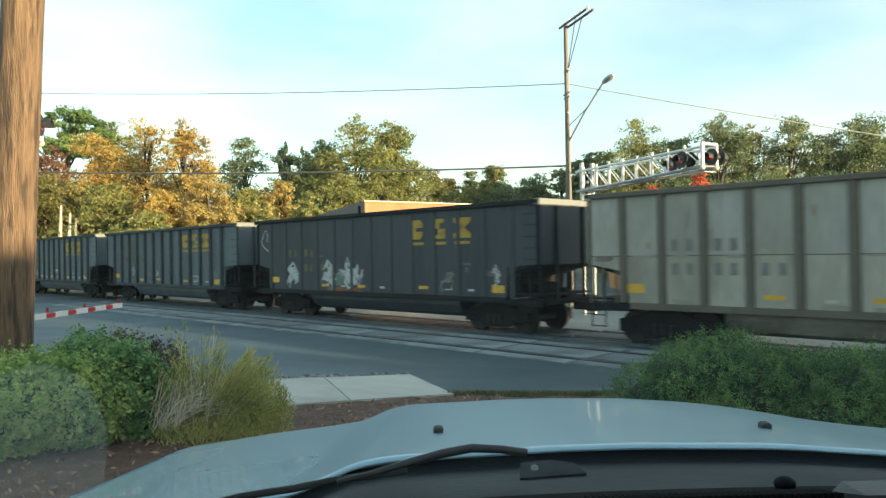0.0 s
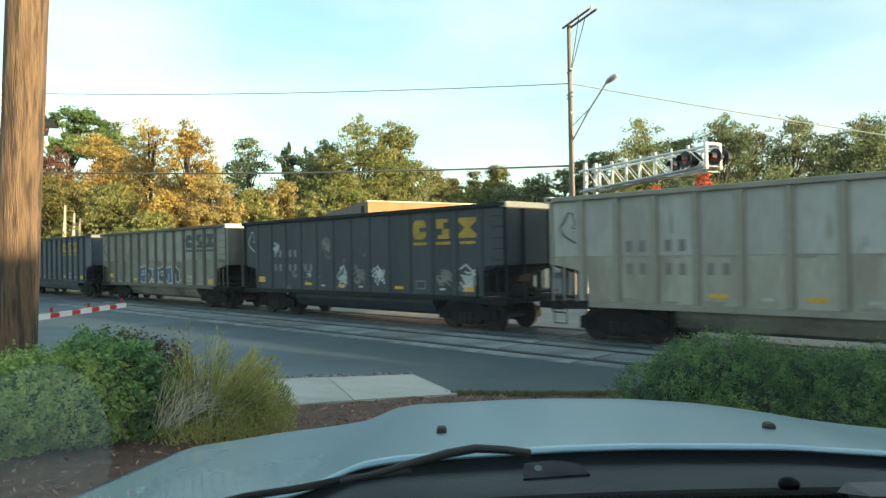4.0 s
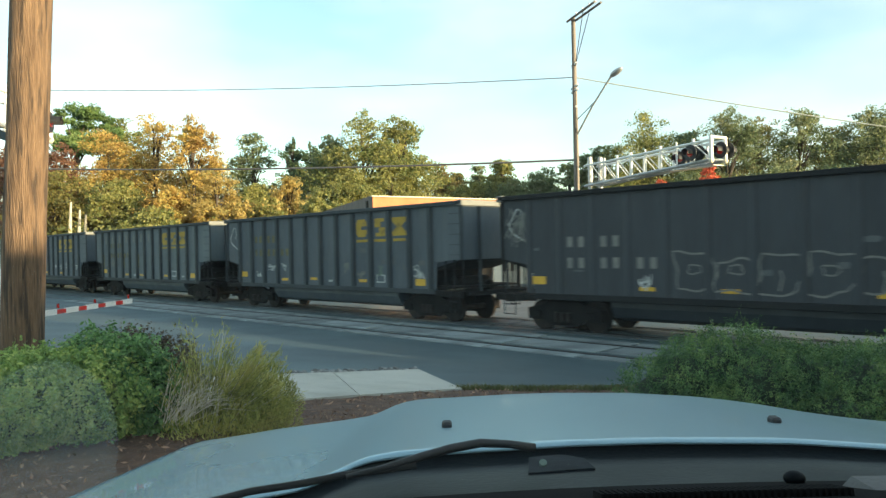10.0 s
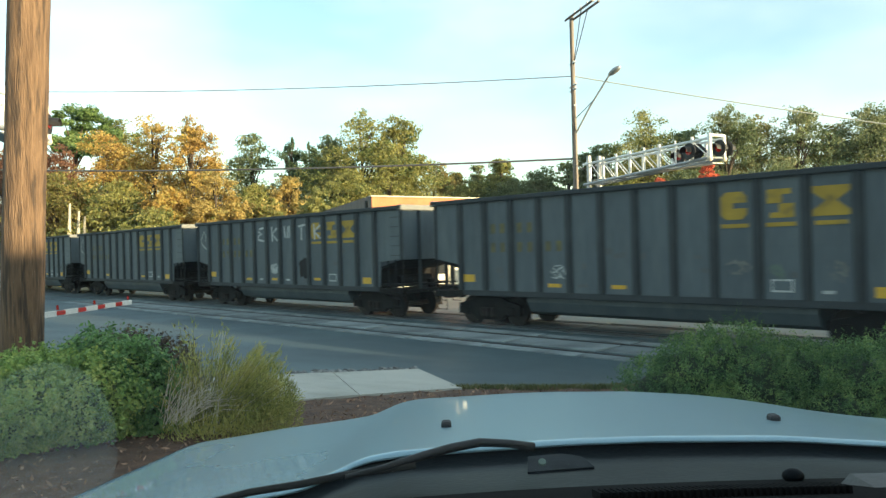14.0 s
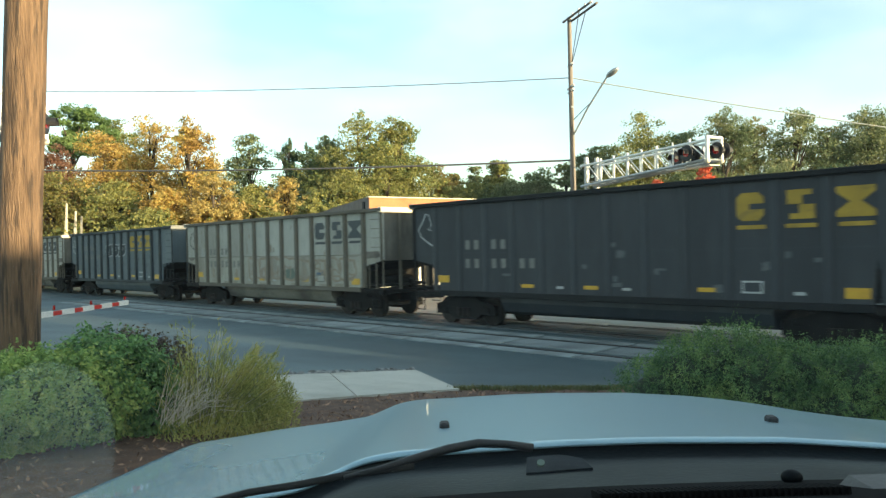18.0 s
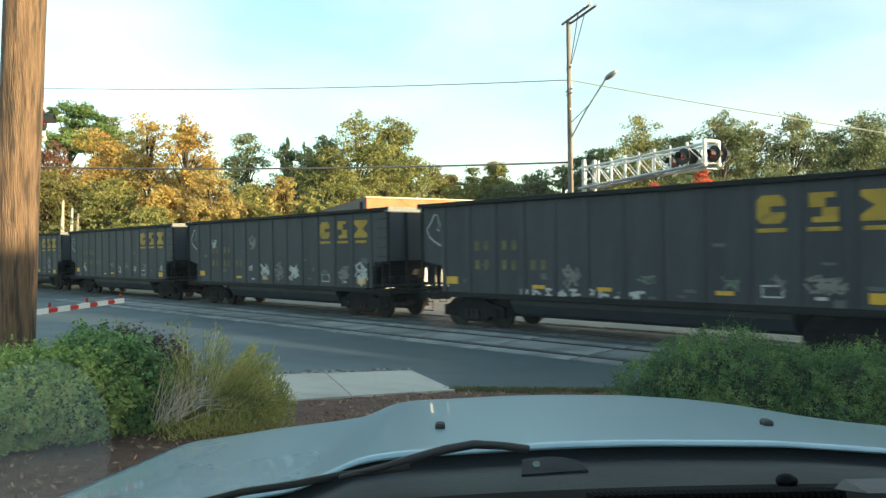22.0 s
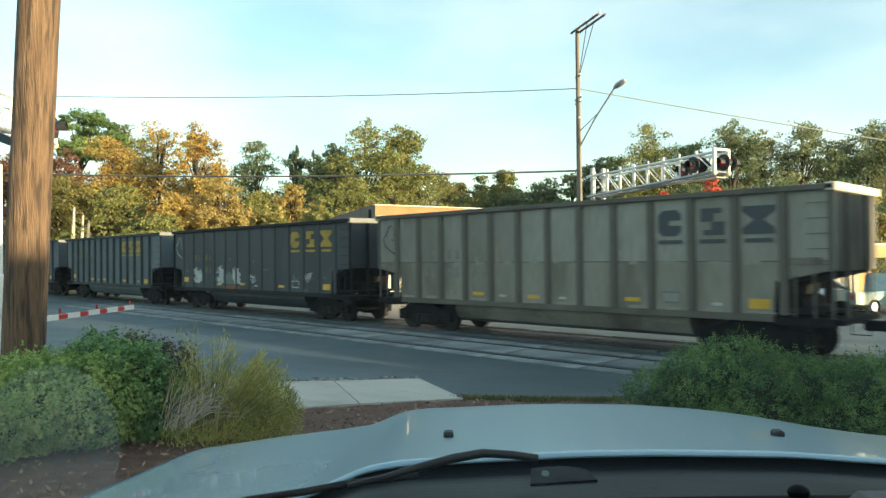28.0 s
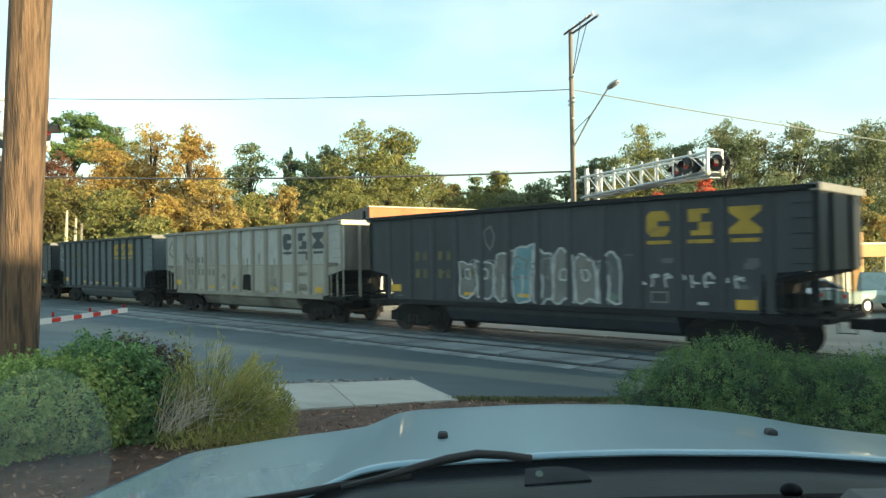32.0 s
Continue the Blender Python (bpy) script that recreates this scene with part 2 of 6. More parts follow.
# car bodies: four dark coats and two pale ones
M_BODY = {
    "slate": mat("slate_car_paint", (0.0880, 0.1150, 0.1320), (0.0660, 0.0850, 0.0990), 0.7, 0.62, fine=9, stretch=(1, 1, 0.22), vary=0.1, dirt=(0.1144, 0.1365, 0.1437), dirt_scale=1.5, dirt_cut=(0.52, 0.8)),
    "blue": mat("blue_grey_car_paint", (0.0750, 0.0970, 0.1190), (0.0565, 0.0720, 0.0900), 0.7, 0.62, fine=9, stretch=(1, 1, 0.22), vary=0.1, dirt=(0.095, 0.108, 0.117), dirt_scale=1.5, dirt_cut=(0.52, 0.8)),
    "black": mat("black_car_paint", (0.0270, 0.0346, 0.0450), (0.0190, 0.0245, 0.0322), 0.7, 0.62, fine=9, stretch=(1, 1, 0.22), vary=0.12, dirt=(0.04162, 0.04836, 0.05663), dirt_scale=1.5, dirt_cut=(0.52, 0.82)),
    "tan": mat("tan_car_paint", (0.430, 0.430, 0.390), (0.350, 0.348, 0.310), 0.5, 0.7, fine=8, stretch=(1, 1, 0.3), dirt=(0.20, 0.18, 0.15), dirt_scale=0.55, dirt_cut=(0.52, 0.8)),
    "drab": mat("drab_tan_car_paint", (0.305, 0.305, 0.268), (0.238, 0.234, 0.202), 0.5, 0.75, fine=8, stretch=(1, 1, 0.3), dirt=(0.15, 0.138, 0.112), dirt_scale=0.55, dirt_cut=(0.48, 0.75)),
    "pale": mat("pale_grey_car_paint", (0.44, 0.45, 0.43), (0.36, 0.365, 0.345), 0.5, 0.7, fine=8, stretch=(1, 1, 0.3), dirt=(0.22, 0.19, 0.16), dirt_scale=0.55, dirt_cut=(0.54, 0.8)),
}
M_RIB = {
    "slate": mat("slate_rib", (0.044, 0.054, 0.060), (0.032, 0.038, 0.043), 1, 0.7, spec=0.22),
    "blue": mat("blue_rib", (0.048, 0.059, 0.068), (0.035, 0.043, 0.050), 1, 0.7, spec=0.22),
    "black": mat("black_rib", (0.01197, 0.01317, 0.01495), (0.008385, 0.00957, 0.01077), 1, 0.7, spec=0.22),
    "tan": mat("tan_rib", (0.149, 0.136, 0.112), (0.105, 0.093, 0.0744), 1, 0.75, stretch=(1, 1, 0.3), spec=0.22),
    "drab": mat("drab_rib", (0.125, 0.118, 0.098), (0.085, 0.078, 0.064), 1, 0.8, stretch=(1, 1, 0.3)),
    "pale": mat("pale_rib", (0.30, 0.29, 0.25), (0.21, 0.195, 0.165), 1, 0.75, stretch=(1, 1, 0.3)),
}
M_YELLOW = mat("faded_yellow_paint", (0.425, 0.2805, 0.02975), (0.306, 0.204, 0.02975), 3, 0.7, dirt=(0.068, 0.06375, 0.0425), dirt_scale=2.2, dirt_cut=(0.55, 0.75))
M_PLATE = mat("yellow_reflective_plate", (0.66, 0.39, 0.03), (0.52, 0.30, 0.03), 3, 0.5)
M_STENCIL = mat("weathered_grey_stencil", (0.15, 0.15, 0.14), (0.22, 0.215, 0.195), 5, 0.8)
M_DULLYEL = mat("worn_yellow_paint", (0.16, 0.14, 0.05), (0.07, 0.07, 0.05), 4, 0.8)
M_NAVY = mat("dark_blue_paint", (0.045, 0.055, 0.062), (0.06, 0.07, 0.075), 3, 0.7)
M_FADED = mat("faded_grey_paint", (0.14, 0.145, 0.14), (0.20, 0.20, 0.185), 4, 0.8)
M_DUST = mat("grey_road_dust", (0.085, 0.098, 0.105), (0.11, 0.118, 0.12), 4, 0.9)
M_CHALK = mat("white_spray", (0.50, 0.52, 0.52), (0.34, 0.36, 0.36), 4, 0.8)
M_TEAL = mat("teal_spray", (0.16, 0.30, 0.34), (0.10, 0.2, 0.23), 2, 0.8)
M_PALEGREEN = mat("pale_green_spray", (0.15, 0.20, 0.165), (0.10, 0.14, 0.12), 2, 0.8)
M_BLUESPRAY = mat("blue_spray", (0.10, 0.16, 0.24), (0.07, 0.11, 0.17), 2, 0.8)
M_SOOT = mat("coal_soot", (0.091, 0.0832, 0.0728), (0.234, 0.208, 0.177), 3, 0.95)
M_LOWER = mat("coal_dusted_tan_paint", (0.390, 0.378, 0.325), (0.312, 0.298, 0.250), 0.9, 0.8, fine=10, stretch=(1, 1, 0.25), dirt=(0.19, 0.17, 0.135), dirt_scale=0.9, dirt_cut=(0.5, 0.75))
M_LOWERDRAB = mat("coal_dusted_drab_paint", (0.262, 0.252, 0.212), (0.195, 0.184, 0.150), 0.9, 0.85, fine=10, stretch=(1, 1, 0.25), dirt=(0.11, 0.098, 0.078), dirt_scale=0.9, dirt_cut=(0.48, 0.72))
M_ENDSOOT = mat("sooty_end_steel", (0.17, 0.155, 0.13), (0.075, 0.068, 0.057), 1.6, 0.85, fine=12, stretch=(1, 1, 0.4))
M_SEAMGRIME = mat("coal_grime", (0.235, 0.22, 0.185), (0.30, 0.28, 0.235), 5, 0.9)
M_TUB = mat("dusty_hopper_tub", (0.25, 0.235, 0.195), (0.16, 0.145, 0.12), 0.7, 0.85, fine=10, dirt=(0.07, 0.062, 0.052), dirt_scale=0.7, dirt_cut=(0.48, 0.7))
M_OLDTAG = mat("faded_brown_spray", (0.25, 0.20, 0.15), (0.32, 0.28, 0.23), 4, 0.85)
M_RUST = mat("rust_orange", (0.26, 0.11, 0.045), (0.16, 0.065, 0.03), 3, 0.85)

L_AUTUMN = leafy("autumn_orange_leaves", [(0.235, 0.15, 0.055), (0.423, 0.28, 0.09), (0.5076, 0.38, 0.12), (0.3196, 0.3, 0.1)])
L_GOLD = leafy("golden_leaves", [(0.1878, 0.151, 0.05515), (0.3927, 0.2818, 0.09932), (0.4675, 0.3618, 0.134), (0.2405, 0.2285, 0.08317)])
L_YGREEN = leafy("yellow_green_leaves", [(0.0901, 0.125, 0.046), (0.174, 0.201, 0.0702), (0.335, 0.307, 0.107), (0.208, 0.235, 0.0835)])
L_OLIVE = leafy("olive_brown_leaves", [(0.09262, 0.1069, 0.03872), (0.1667, 0.1698, 0.05866), (0.2594, 0.2075, 0.07274), (0.1605, 0.1824, 0.06453)])
L_GREEN = leafy("green_leaves", [(0.095, 0.125, 0.063), (0.155, 0.194, 0.095), (0.225, 0.254, 0.128), (0.288, 0.279, 0.150)])
L_DARK = leafy("dark_green_needles", [(0.0584, 0.0931, 0.0545), (0.0874, 0.13, 0.0719), (0.121, 0.17, 0.0944)])
L_PINE = leafy("pine_needles", [(0.08507, 0.143, 0.0533), (0.1395, 0.2236, 0.07839), (0.2123, 0.2873, 0.1074)])
L_RED = leafy("red_leaves", [(0.354, 0.06015, 0.0411), (0.615, 0.1437, 0.07995), (0.6915, 0.2325, 0.1173)])
L_RUSSET = leafy("russet_leaves", [(0.135, 0.0677, 0.0467), (0.208, 0.107, 0.0694), (0.236, 0.152, 0.0932)])
L_HEDGE = leafy("hedge_leaves", [(0.05072, 0.1102, 0.04228), (0.0986, 0.1998, 0.06813), (0.1652, 0.3012, 0.0986), (0.2283, 0.3633, 0.1359)], 0.4, 0.25, 6.0)
L_HEDGE2 = leafy("hedge_leaves_light", [(0.115, 0.195, 0.054), (0.215, 0.330, 0.090), (0.340, 0.440, 0.130), (0.430, 0.490, 0.150)], 0.5, 0.25, 6.0)
L_YEW = leafy("yew_needles", [(0.036, 0.085, 0.034), (0.072, 0.150, 0.052), (0.140, 0.240, 0.075), (0.235, 0.325, 0.100)], 0.6, 0.14, 5.0)
L_FADED = leafy("faded_purple_leaves", [(0.06, 0.05, 0.04), (0.11, 0.075, 0.06), (0.13, 0.11, 0.06), (0.16, 0.12, 0.09)], 0.7, 0.2, 6.0)
L_BROOM = leafy("olive_shrub_leaves", [(0.21, 0.23, 0.062), (0.36, 0.375, 0.105), (0.50, 0.465, 0.15), (0.40, 0.345, 0.115)], 0.6, 0.3, 4.0)
L_GRASS = leafy("grass_blades", [(0.08, 0.10, 0.04), (0.14, 0.15, 0.06), (0.20, 0.19, 0.09)], 0.7, 0.28, 1.6)
M_TWIG = mat("pale_twigs", (0.702, 0.6435, 0.5265), (0.468, 0.4095, 0.3315), 6, 0.9)

M_BROOMSTALK = mat("green_broom_stalk", (0.20, 0.20, 0.07), (0.12, 0.13, 0.05), 6, 0.85)


def haze(name, amount, spread):
    """Hazy glass: clear, with a thin added film whose scattered daylight veils dark tones."""
    m = bpy.data.materials.new(name)
    m.use_nodes = True
    n, l = m.node_tree.nodes, m.node_tree.links
    n.remove(n["Principled BSDF"])
    clear, film, cloud = n.new("ShaderNodeBsdfTransparent"), n.new("ShaderNodeBsdfTranslucent"), n.new("ShaderNodeTexNoise")
    film.inputs["Color"].default_value = (0.80, 0.88, 0.92, 1)
    tc = n.new("ShaderNodeTexCoord")
    l.new(tc.outputs["Object"], cloud.inputs["Vector"])
    cloud.inputs["Scale"].default_value, cloud.inputs["Detail"].default_value = 3.0, 4.0
    r = n.new("ShaderNodeMapRange")
    r.inputs[3].default_value, r.inputs[4].default_value = amount - spread, amount + spread
    l.new(cloud.outputs["Fac"], r.inputs[0])
    mx = n.new("ShaderNodeMixShader")
    l.new(r.outputs[0], mx.inputs[0])
    l.new(clear.outputs[0], mx.inputs[1])
    l.new(film.outputs[0], mx.inputs[2])
    l.new(mx.outputs[0], n["Material Output"].inputs["Surface"])
    return m


M_SCREEN = haze("dusty_windscreen", 0.010, 0.006)
M_OVAL = haze("windscreen_smear", 0.10, 0.05)
# dark fill for shrub interiors: their inner shade is put into the colour
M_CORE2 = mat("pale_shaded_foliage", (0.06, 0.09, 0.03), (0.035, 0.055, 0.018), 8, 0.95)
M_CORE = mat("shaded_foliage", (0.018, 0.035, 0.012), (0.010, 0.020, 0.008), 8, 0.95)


# ---- mesh helpers ----
def mesh_ob(name, bm, material, parent=None, label="", smooth=False):
    me = bpy.data.meshes.new(name)
    if smooth:
        for f in bm.faces:
            f.smooth = True
    bm.to_mesh(me)
    bm.free()
    me.materials.append(material)
    ob = new(name, me)
    if parent is not None:
        ob.parent = parent
    if label:
        ob["label"] = label
    return ob


def part(name, bm, material, parent, label="", smooth=False):
    return mesh_ob(name, bm, material, parent, label, smooth)


def again(ob, m, parent=None):
    """The same mesh once more, as an object of its own."""
    o = bpy.data.objects.new(ob.name.split(".")[0], ob.data)
    scene.collection.objects.link(o)
    o.parent = parent if parent is not None else ob.parent
    o.matrix_basis = m
    return o


def thing(name, m=None, label="", category="", group="", kind=""):
    ob = new(name)
    ob.empty_display_size = 0.2
    if m is not None:
        ob.matrix_basis = m
    return tagged(ob, label, category, group, kind)


def box(bm, x0, x1, y0, y1, z0, z1, bevel=0.0):
    r = bmesh.ops.create_cube(bm, size=1.0, matrix=Matrix.Translation(((x0 + x1) / 2, (y0 + y1) / 2, (z0 + z1) / 2)) @ Matrix.Diagonal((x1 - x0, y1 - y0, z1 - z0, 1)))
    if bevel:
        es = list({e for v in r["verts"] for e in v.link_edges})
        bmesh.ops.bevel(bm, geom=es, offset=bevel, segments=1, affect="EDGES")
    return bm


def rod(bm, a, b, r0, r1=None, seg=8):
    a, b = Vector(a), Vector(b)
    r1 = r0 if r1 is None else r1
    m = Matrix.Translation((a + b) / 2) @ (b - a).to_track_quat("Z", "Y").to_matrix().to_4x4()
    bmesh.ops.create_cone(bm, cap_ends=True, segments=seg, radius1=r0, radius2=r1, depth=(b - a).length, matrix=m)
    return bm


def tube(bm, pts, r, seg=6):
    """A round tube along points; r is one radius or one for each point."""
    pts = [Vector(p) for p in pts]
    rs = r if isinstance(r, (list, tuple)) else [r] * len(pts)
    rings = []
    ref = Vector((0.31, 0.95, 0.05)) if abs((pts[-1] - pts[0]).normalized().y) < 0.8 else Vector((0.95, 0.1, 0.3))
    for i, p in enumerate(pts):
        d = (pts[min(i + 1, len(pts) - 1)] - pts[max(i - 1, 0)]).normalized()
        e1 = (ref - d * ref.dot(d)).normalized()
        e2 = d.cross(e1)
        ref = e1
        rings.append([bm.verts.new(p + (e1 * math.cos(2 * math.pi * k / seg) + e2 * math.sin(2 * math.pi * k / seg)) * rs[i]) for k in range(seg)])
    for a, b in zip(rings, rings[1:]):
        for k in range(seg):
            bm.faces.new((a[k], a[(k + 1) % seg], b[(k + 1) % seg], b[k]))
    bm.faces.new(rings[0][::-1])
    bm.faces.new(rings[-1])
    return bm


def plate(bm, poly, y0, y1):
    """A plate in the x-z plane with the outline poly, from y0 to y1."""
    a = [bm.verts.new((x, y0, z)) for x, z in poly]
    b = [bm.verts.new((x, y1, z)) for x, z in poly]
    n = len(poly)
    bm.faces.new(a)
    bm.faces.new(b[::-1])
    for i in range(n):
        bm.faces.new((a[i], b[i], b[(i + 1) % n], a[(i + 1) % n]))
    return bm


def B():
    return bmesh.new()


def quads(name, verts, material, parent=None, label=""):
    """A mesh of loose four-sided leaves from an array n x 4 x 3."""
    v = np.asarray(verts, float).reshape(-1, 3)
    me = bpy.data.meshes.new(name)
    k = len(v) // 4
    me.vertices.add(len(v))
    me.vertices.foreach_set("co", v.ravel())
    me.loops.add(len(v))
    me.loops.foreach_set("vertex_index", np.arange(len(v), dtype=np.int32))
    me.polygons.add(k)
    me.polygons.foreach_set("loop_start", np.arange(0, len(v), 4, dtype=np.int32))
    me.update(calc_edges=True)
    me.materials.append(material)
    ob = new(name, me)
    if parent is not None:
        ob.parent = parent
    if label:
        ob["label"] = label
    return ob


def leaves(rng, centres, size, up=0.3, aspect=0.6, outward=None):
    """Leaf quads at the centres, turned at random, size varying."""
    n = len(centres)
    a = rng.normal(size=(n, 3))
    if outward is not None:
        a = a * 0.7 + outward
    a[:, 2] += up * 0.3
    a /= np.linalg.norm(a, axis=1)[:, None]
    t = rng.normal(size=(n, 3))
    t -= a * (t * a).sum(1)[:, None]
    t /= np.linalg.norm(t, axis=1)[:, None]
    b = np.cross(a, t)
    s = size * rng.uniform(0.6, 1.4, n)[:, None]
    c = np.asarray(centres)
    return np.stack([c - t * s * 0.5, c + b * s * aspect * 0.5, c + t * s * 0.5, c - b * s * aspect * 0.5], 1)


def ss(a, b, x):
    u = min(1.0, max(0.0, (x - a) / (b - a)))
    return u * u * (3 - 2 * u)


CAR_Z = 0.8


def gz(x, y):
    """Ground height: level with the rails at the tracks, rising towards the parked car."""
    return CAR_Z * (1 - ss(1.5, 12.4, y)) - 0.35 * ss(20.0, 24.0, y)


def sheet(name, corners, lift, material, nu=20, nv=12, parent=None, rough=0.0, label="", thick=0.0):
    """A thin sheet over the ground between four corners in the plan."""
    bm = B()
    c = [Vector((*p, 0)) for p in corners]
    grid = []
    for i in range(nu + 1):
        row = []
        for j in range(nv + 1):
            u, v = i / nu, j / nv
            p = (c[0] * (1 - u) + c[1] * u) * (1 - v) + (c[3] * (1 - u) + c[2] * u) * v
            z = gz(p.x, p.y) + lift + (noise.noise(p * 2.1) * rough + noise.noise(p * 7) * rough * 0.5 if rough else 0)
            row.append(bm.verts.new((p.x, p.y, z)))
        grid.append(row)
    for i in range(nu):
        for j in range(nv):
            bm.faces.new((grid[i][j], grid[i + 1][j], grid[i + 1][j + 1], grid[i][j + 1]))
    if thick:
        r = bmesh.ops.extrude_face_region(bm, geom=bm.faces[:])
        for v in r["geom"]:
            if isinstance(v, bmesh.types.BMVert):
                v.co.z -= thick
    bmesh.ops.recalc_face_normals(bm, faces=bm.faces)
    return mesh_ob(name, bm, material, parent, label)


# ---- ground and tracks ----
def build_ground():
    bm = B()
    xs = [-2500, -900, -300, -140] + [-100 + 4 * i for i in range(31)] + [60, 140, 300, 900, 2500]
    ys = [-2500, -600, -150, -40, -12, -4] + [0.6 * i for i in range(24)] + [15.5, 19.5, 20.5, 21.5, 22.5, 23.5, 24.5, 32, 45, 80, 160, 500, 2500]
    g = [[bm.verts.new((x, y, gz(x, y) - 0.02)) for y in ys] for x in xs]
    for i in range(len(xs) - 1):
        for j in range(len(ys) - 1):
            bm.faces.new((g[i][j], g[i + 1][j], g[i + 1][j + 1], g[i][j + 1]))
    tagged(mesh_ob("ground", bm, M_ASPHALT), "grey worn asphalt road and lot surface", "ground", kind="structure")


NEAR_RAIL = 13.49          # inner edge of the empty track's near rail
TRAIN_Y = 17.555           # centre of the train's track
EMPTY_Y = NEAR_RAIL + 0.75
PANEL_X0, PANEL_X1 = -42.0, -2.0


def build_track(yc, label):
    tr = thing("railway_track", pose(0, yc, 0), label, "railway track", "tracks", "structure")
    for s in (-1, 1):
        bm = B()
        plate_y = s * 0.7525
        box(bm, -700, 600, plate_y - 0.07, plate_y + 0.07, -0.17, -0.15)
        box(bm, -700, 600, plate_y - 0.012, plate_y + 0.012, -0.15, -0.04)
        part("rail", bm, M_RAIL, tr, "rusty steel rail")
        bm = B()
        box(bm, -700, 600, plate_y - 0.036, plate_y + 0.036, -0.038, 0.0, 0.006)
        part("rail_head", bm, M_RAILTOP, tr, "polished running surface of the rail")
    bm = B()
    # ballast shoulders outside the crossing
    for x0, x1 in ((-700, PANEL_X0), (PANEL_X1, 600)):
        a = [(-2.0, -0.012), (-1.5, -0.06), (1.5, -0.06), (2.0, -0.012)]
        row0 = [bm.verts.new((x0, y, z)) for y, z in a]
        row1 = [bm.verts.new((x1, y, z)) for y, z in a]
        for k in range(3):
            bm.faces.new((row0[k], row1[k], row1[k + 1], row0[k + 1]))
    part("ballast_bed", bm, M_BALLAST, tr, "grey crushed stone ballast")
    bm = B()
    box(bm, -0.115, 0.115, -1.3, 1.3, -0.16, -0.045, 0.01)
    tie = part("tie", bm, M_TIE, tr)
    tie.location.x = PANEL_X0 - 0.3
    for i in range(1, 60):
        again(tie, pose(PANEL_X0 - 0.3 - 0.53 * i, 0, 0))
    return tr


def build_crossing():
    cr = thing("level_crossing", pose(0, 0, 0), "grey concrete level crossing panels between dark flangeways", "level crossing", kind="structure")
    L = 2.743
    n = int((PANEL_X1 - PANEL_X0) / L)

    def panel(w, yc, surface=M_PANEL):
        bm = B()
        box(bm, 0.05, L - 0.05, -w / 2, w / 2, -0.15, 0.008, 0.012)
        p = part("panel", bm, surface, cr)
        p.location = (PANEL_X0, yc, 0)
        for i in range(1, n):
            again(p, pose(PANEL_X0 + L * i + random.uniform(-0.01, 0.01), yc, random.uniform(-0.006, 0.006), 0, 0, random.uniform(-0.15, 0.15)))
    # panels of the train's track carry its shade in their darker colour
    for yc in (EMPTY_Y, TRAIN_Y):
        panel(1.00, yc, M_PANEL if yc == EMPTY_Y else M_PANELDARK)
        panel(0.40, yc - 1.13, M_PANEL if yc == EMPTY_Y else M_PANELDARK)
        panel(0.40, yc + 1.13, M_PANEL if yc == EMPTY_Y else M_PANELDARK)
        bm = B()
        for s in (-1, 1):
            box(bm, PANEL_X0, PANEL_X1, yc + s * 0.72 - 0.24, yc + s * 0.72 + 0.24, -0.16, -0.055)
        part("flangeway", bm, M_RUBBER, cr, "dark flangeway gap beside the rail")


# ---- the coal train ----
PITCH, BODY, NARROW = 16.15, 14.65, 0.93
TOP, SILL = 3.72, 1.0
PALES = ("tan", "pale", "drab")
RIBS = {"drab": (1.05, 13.62), "slate": (1.17, 13.2), "blue": (1.17, 13.2), "black": (1.05, 13.62), "tan": (1.05, 13.62), "pale": (1.05, 13.62)}


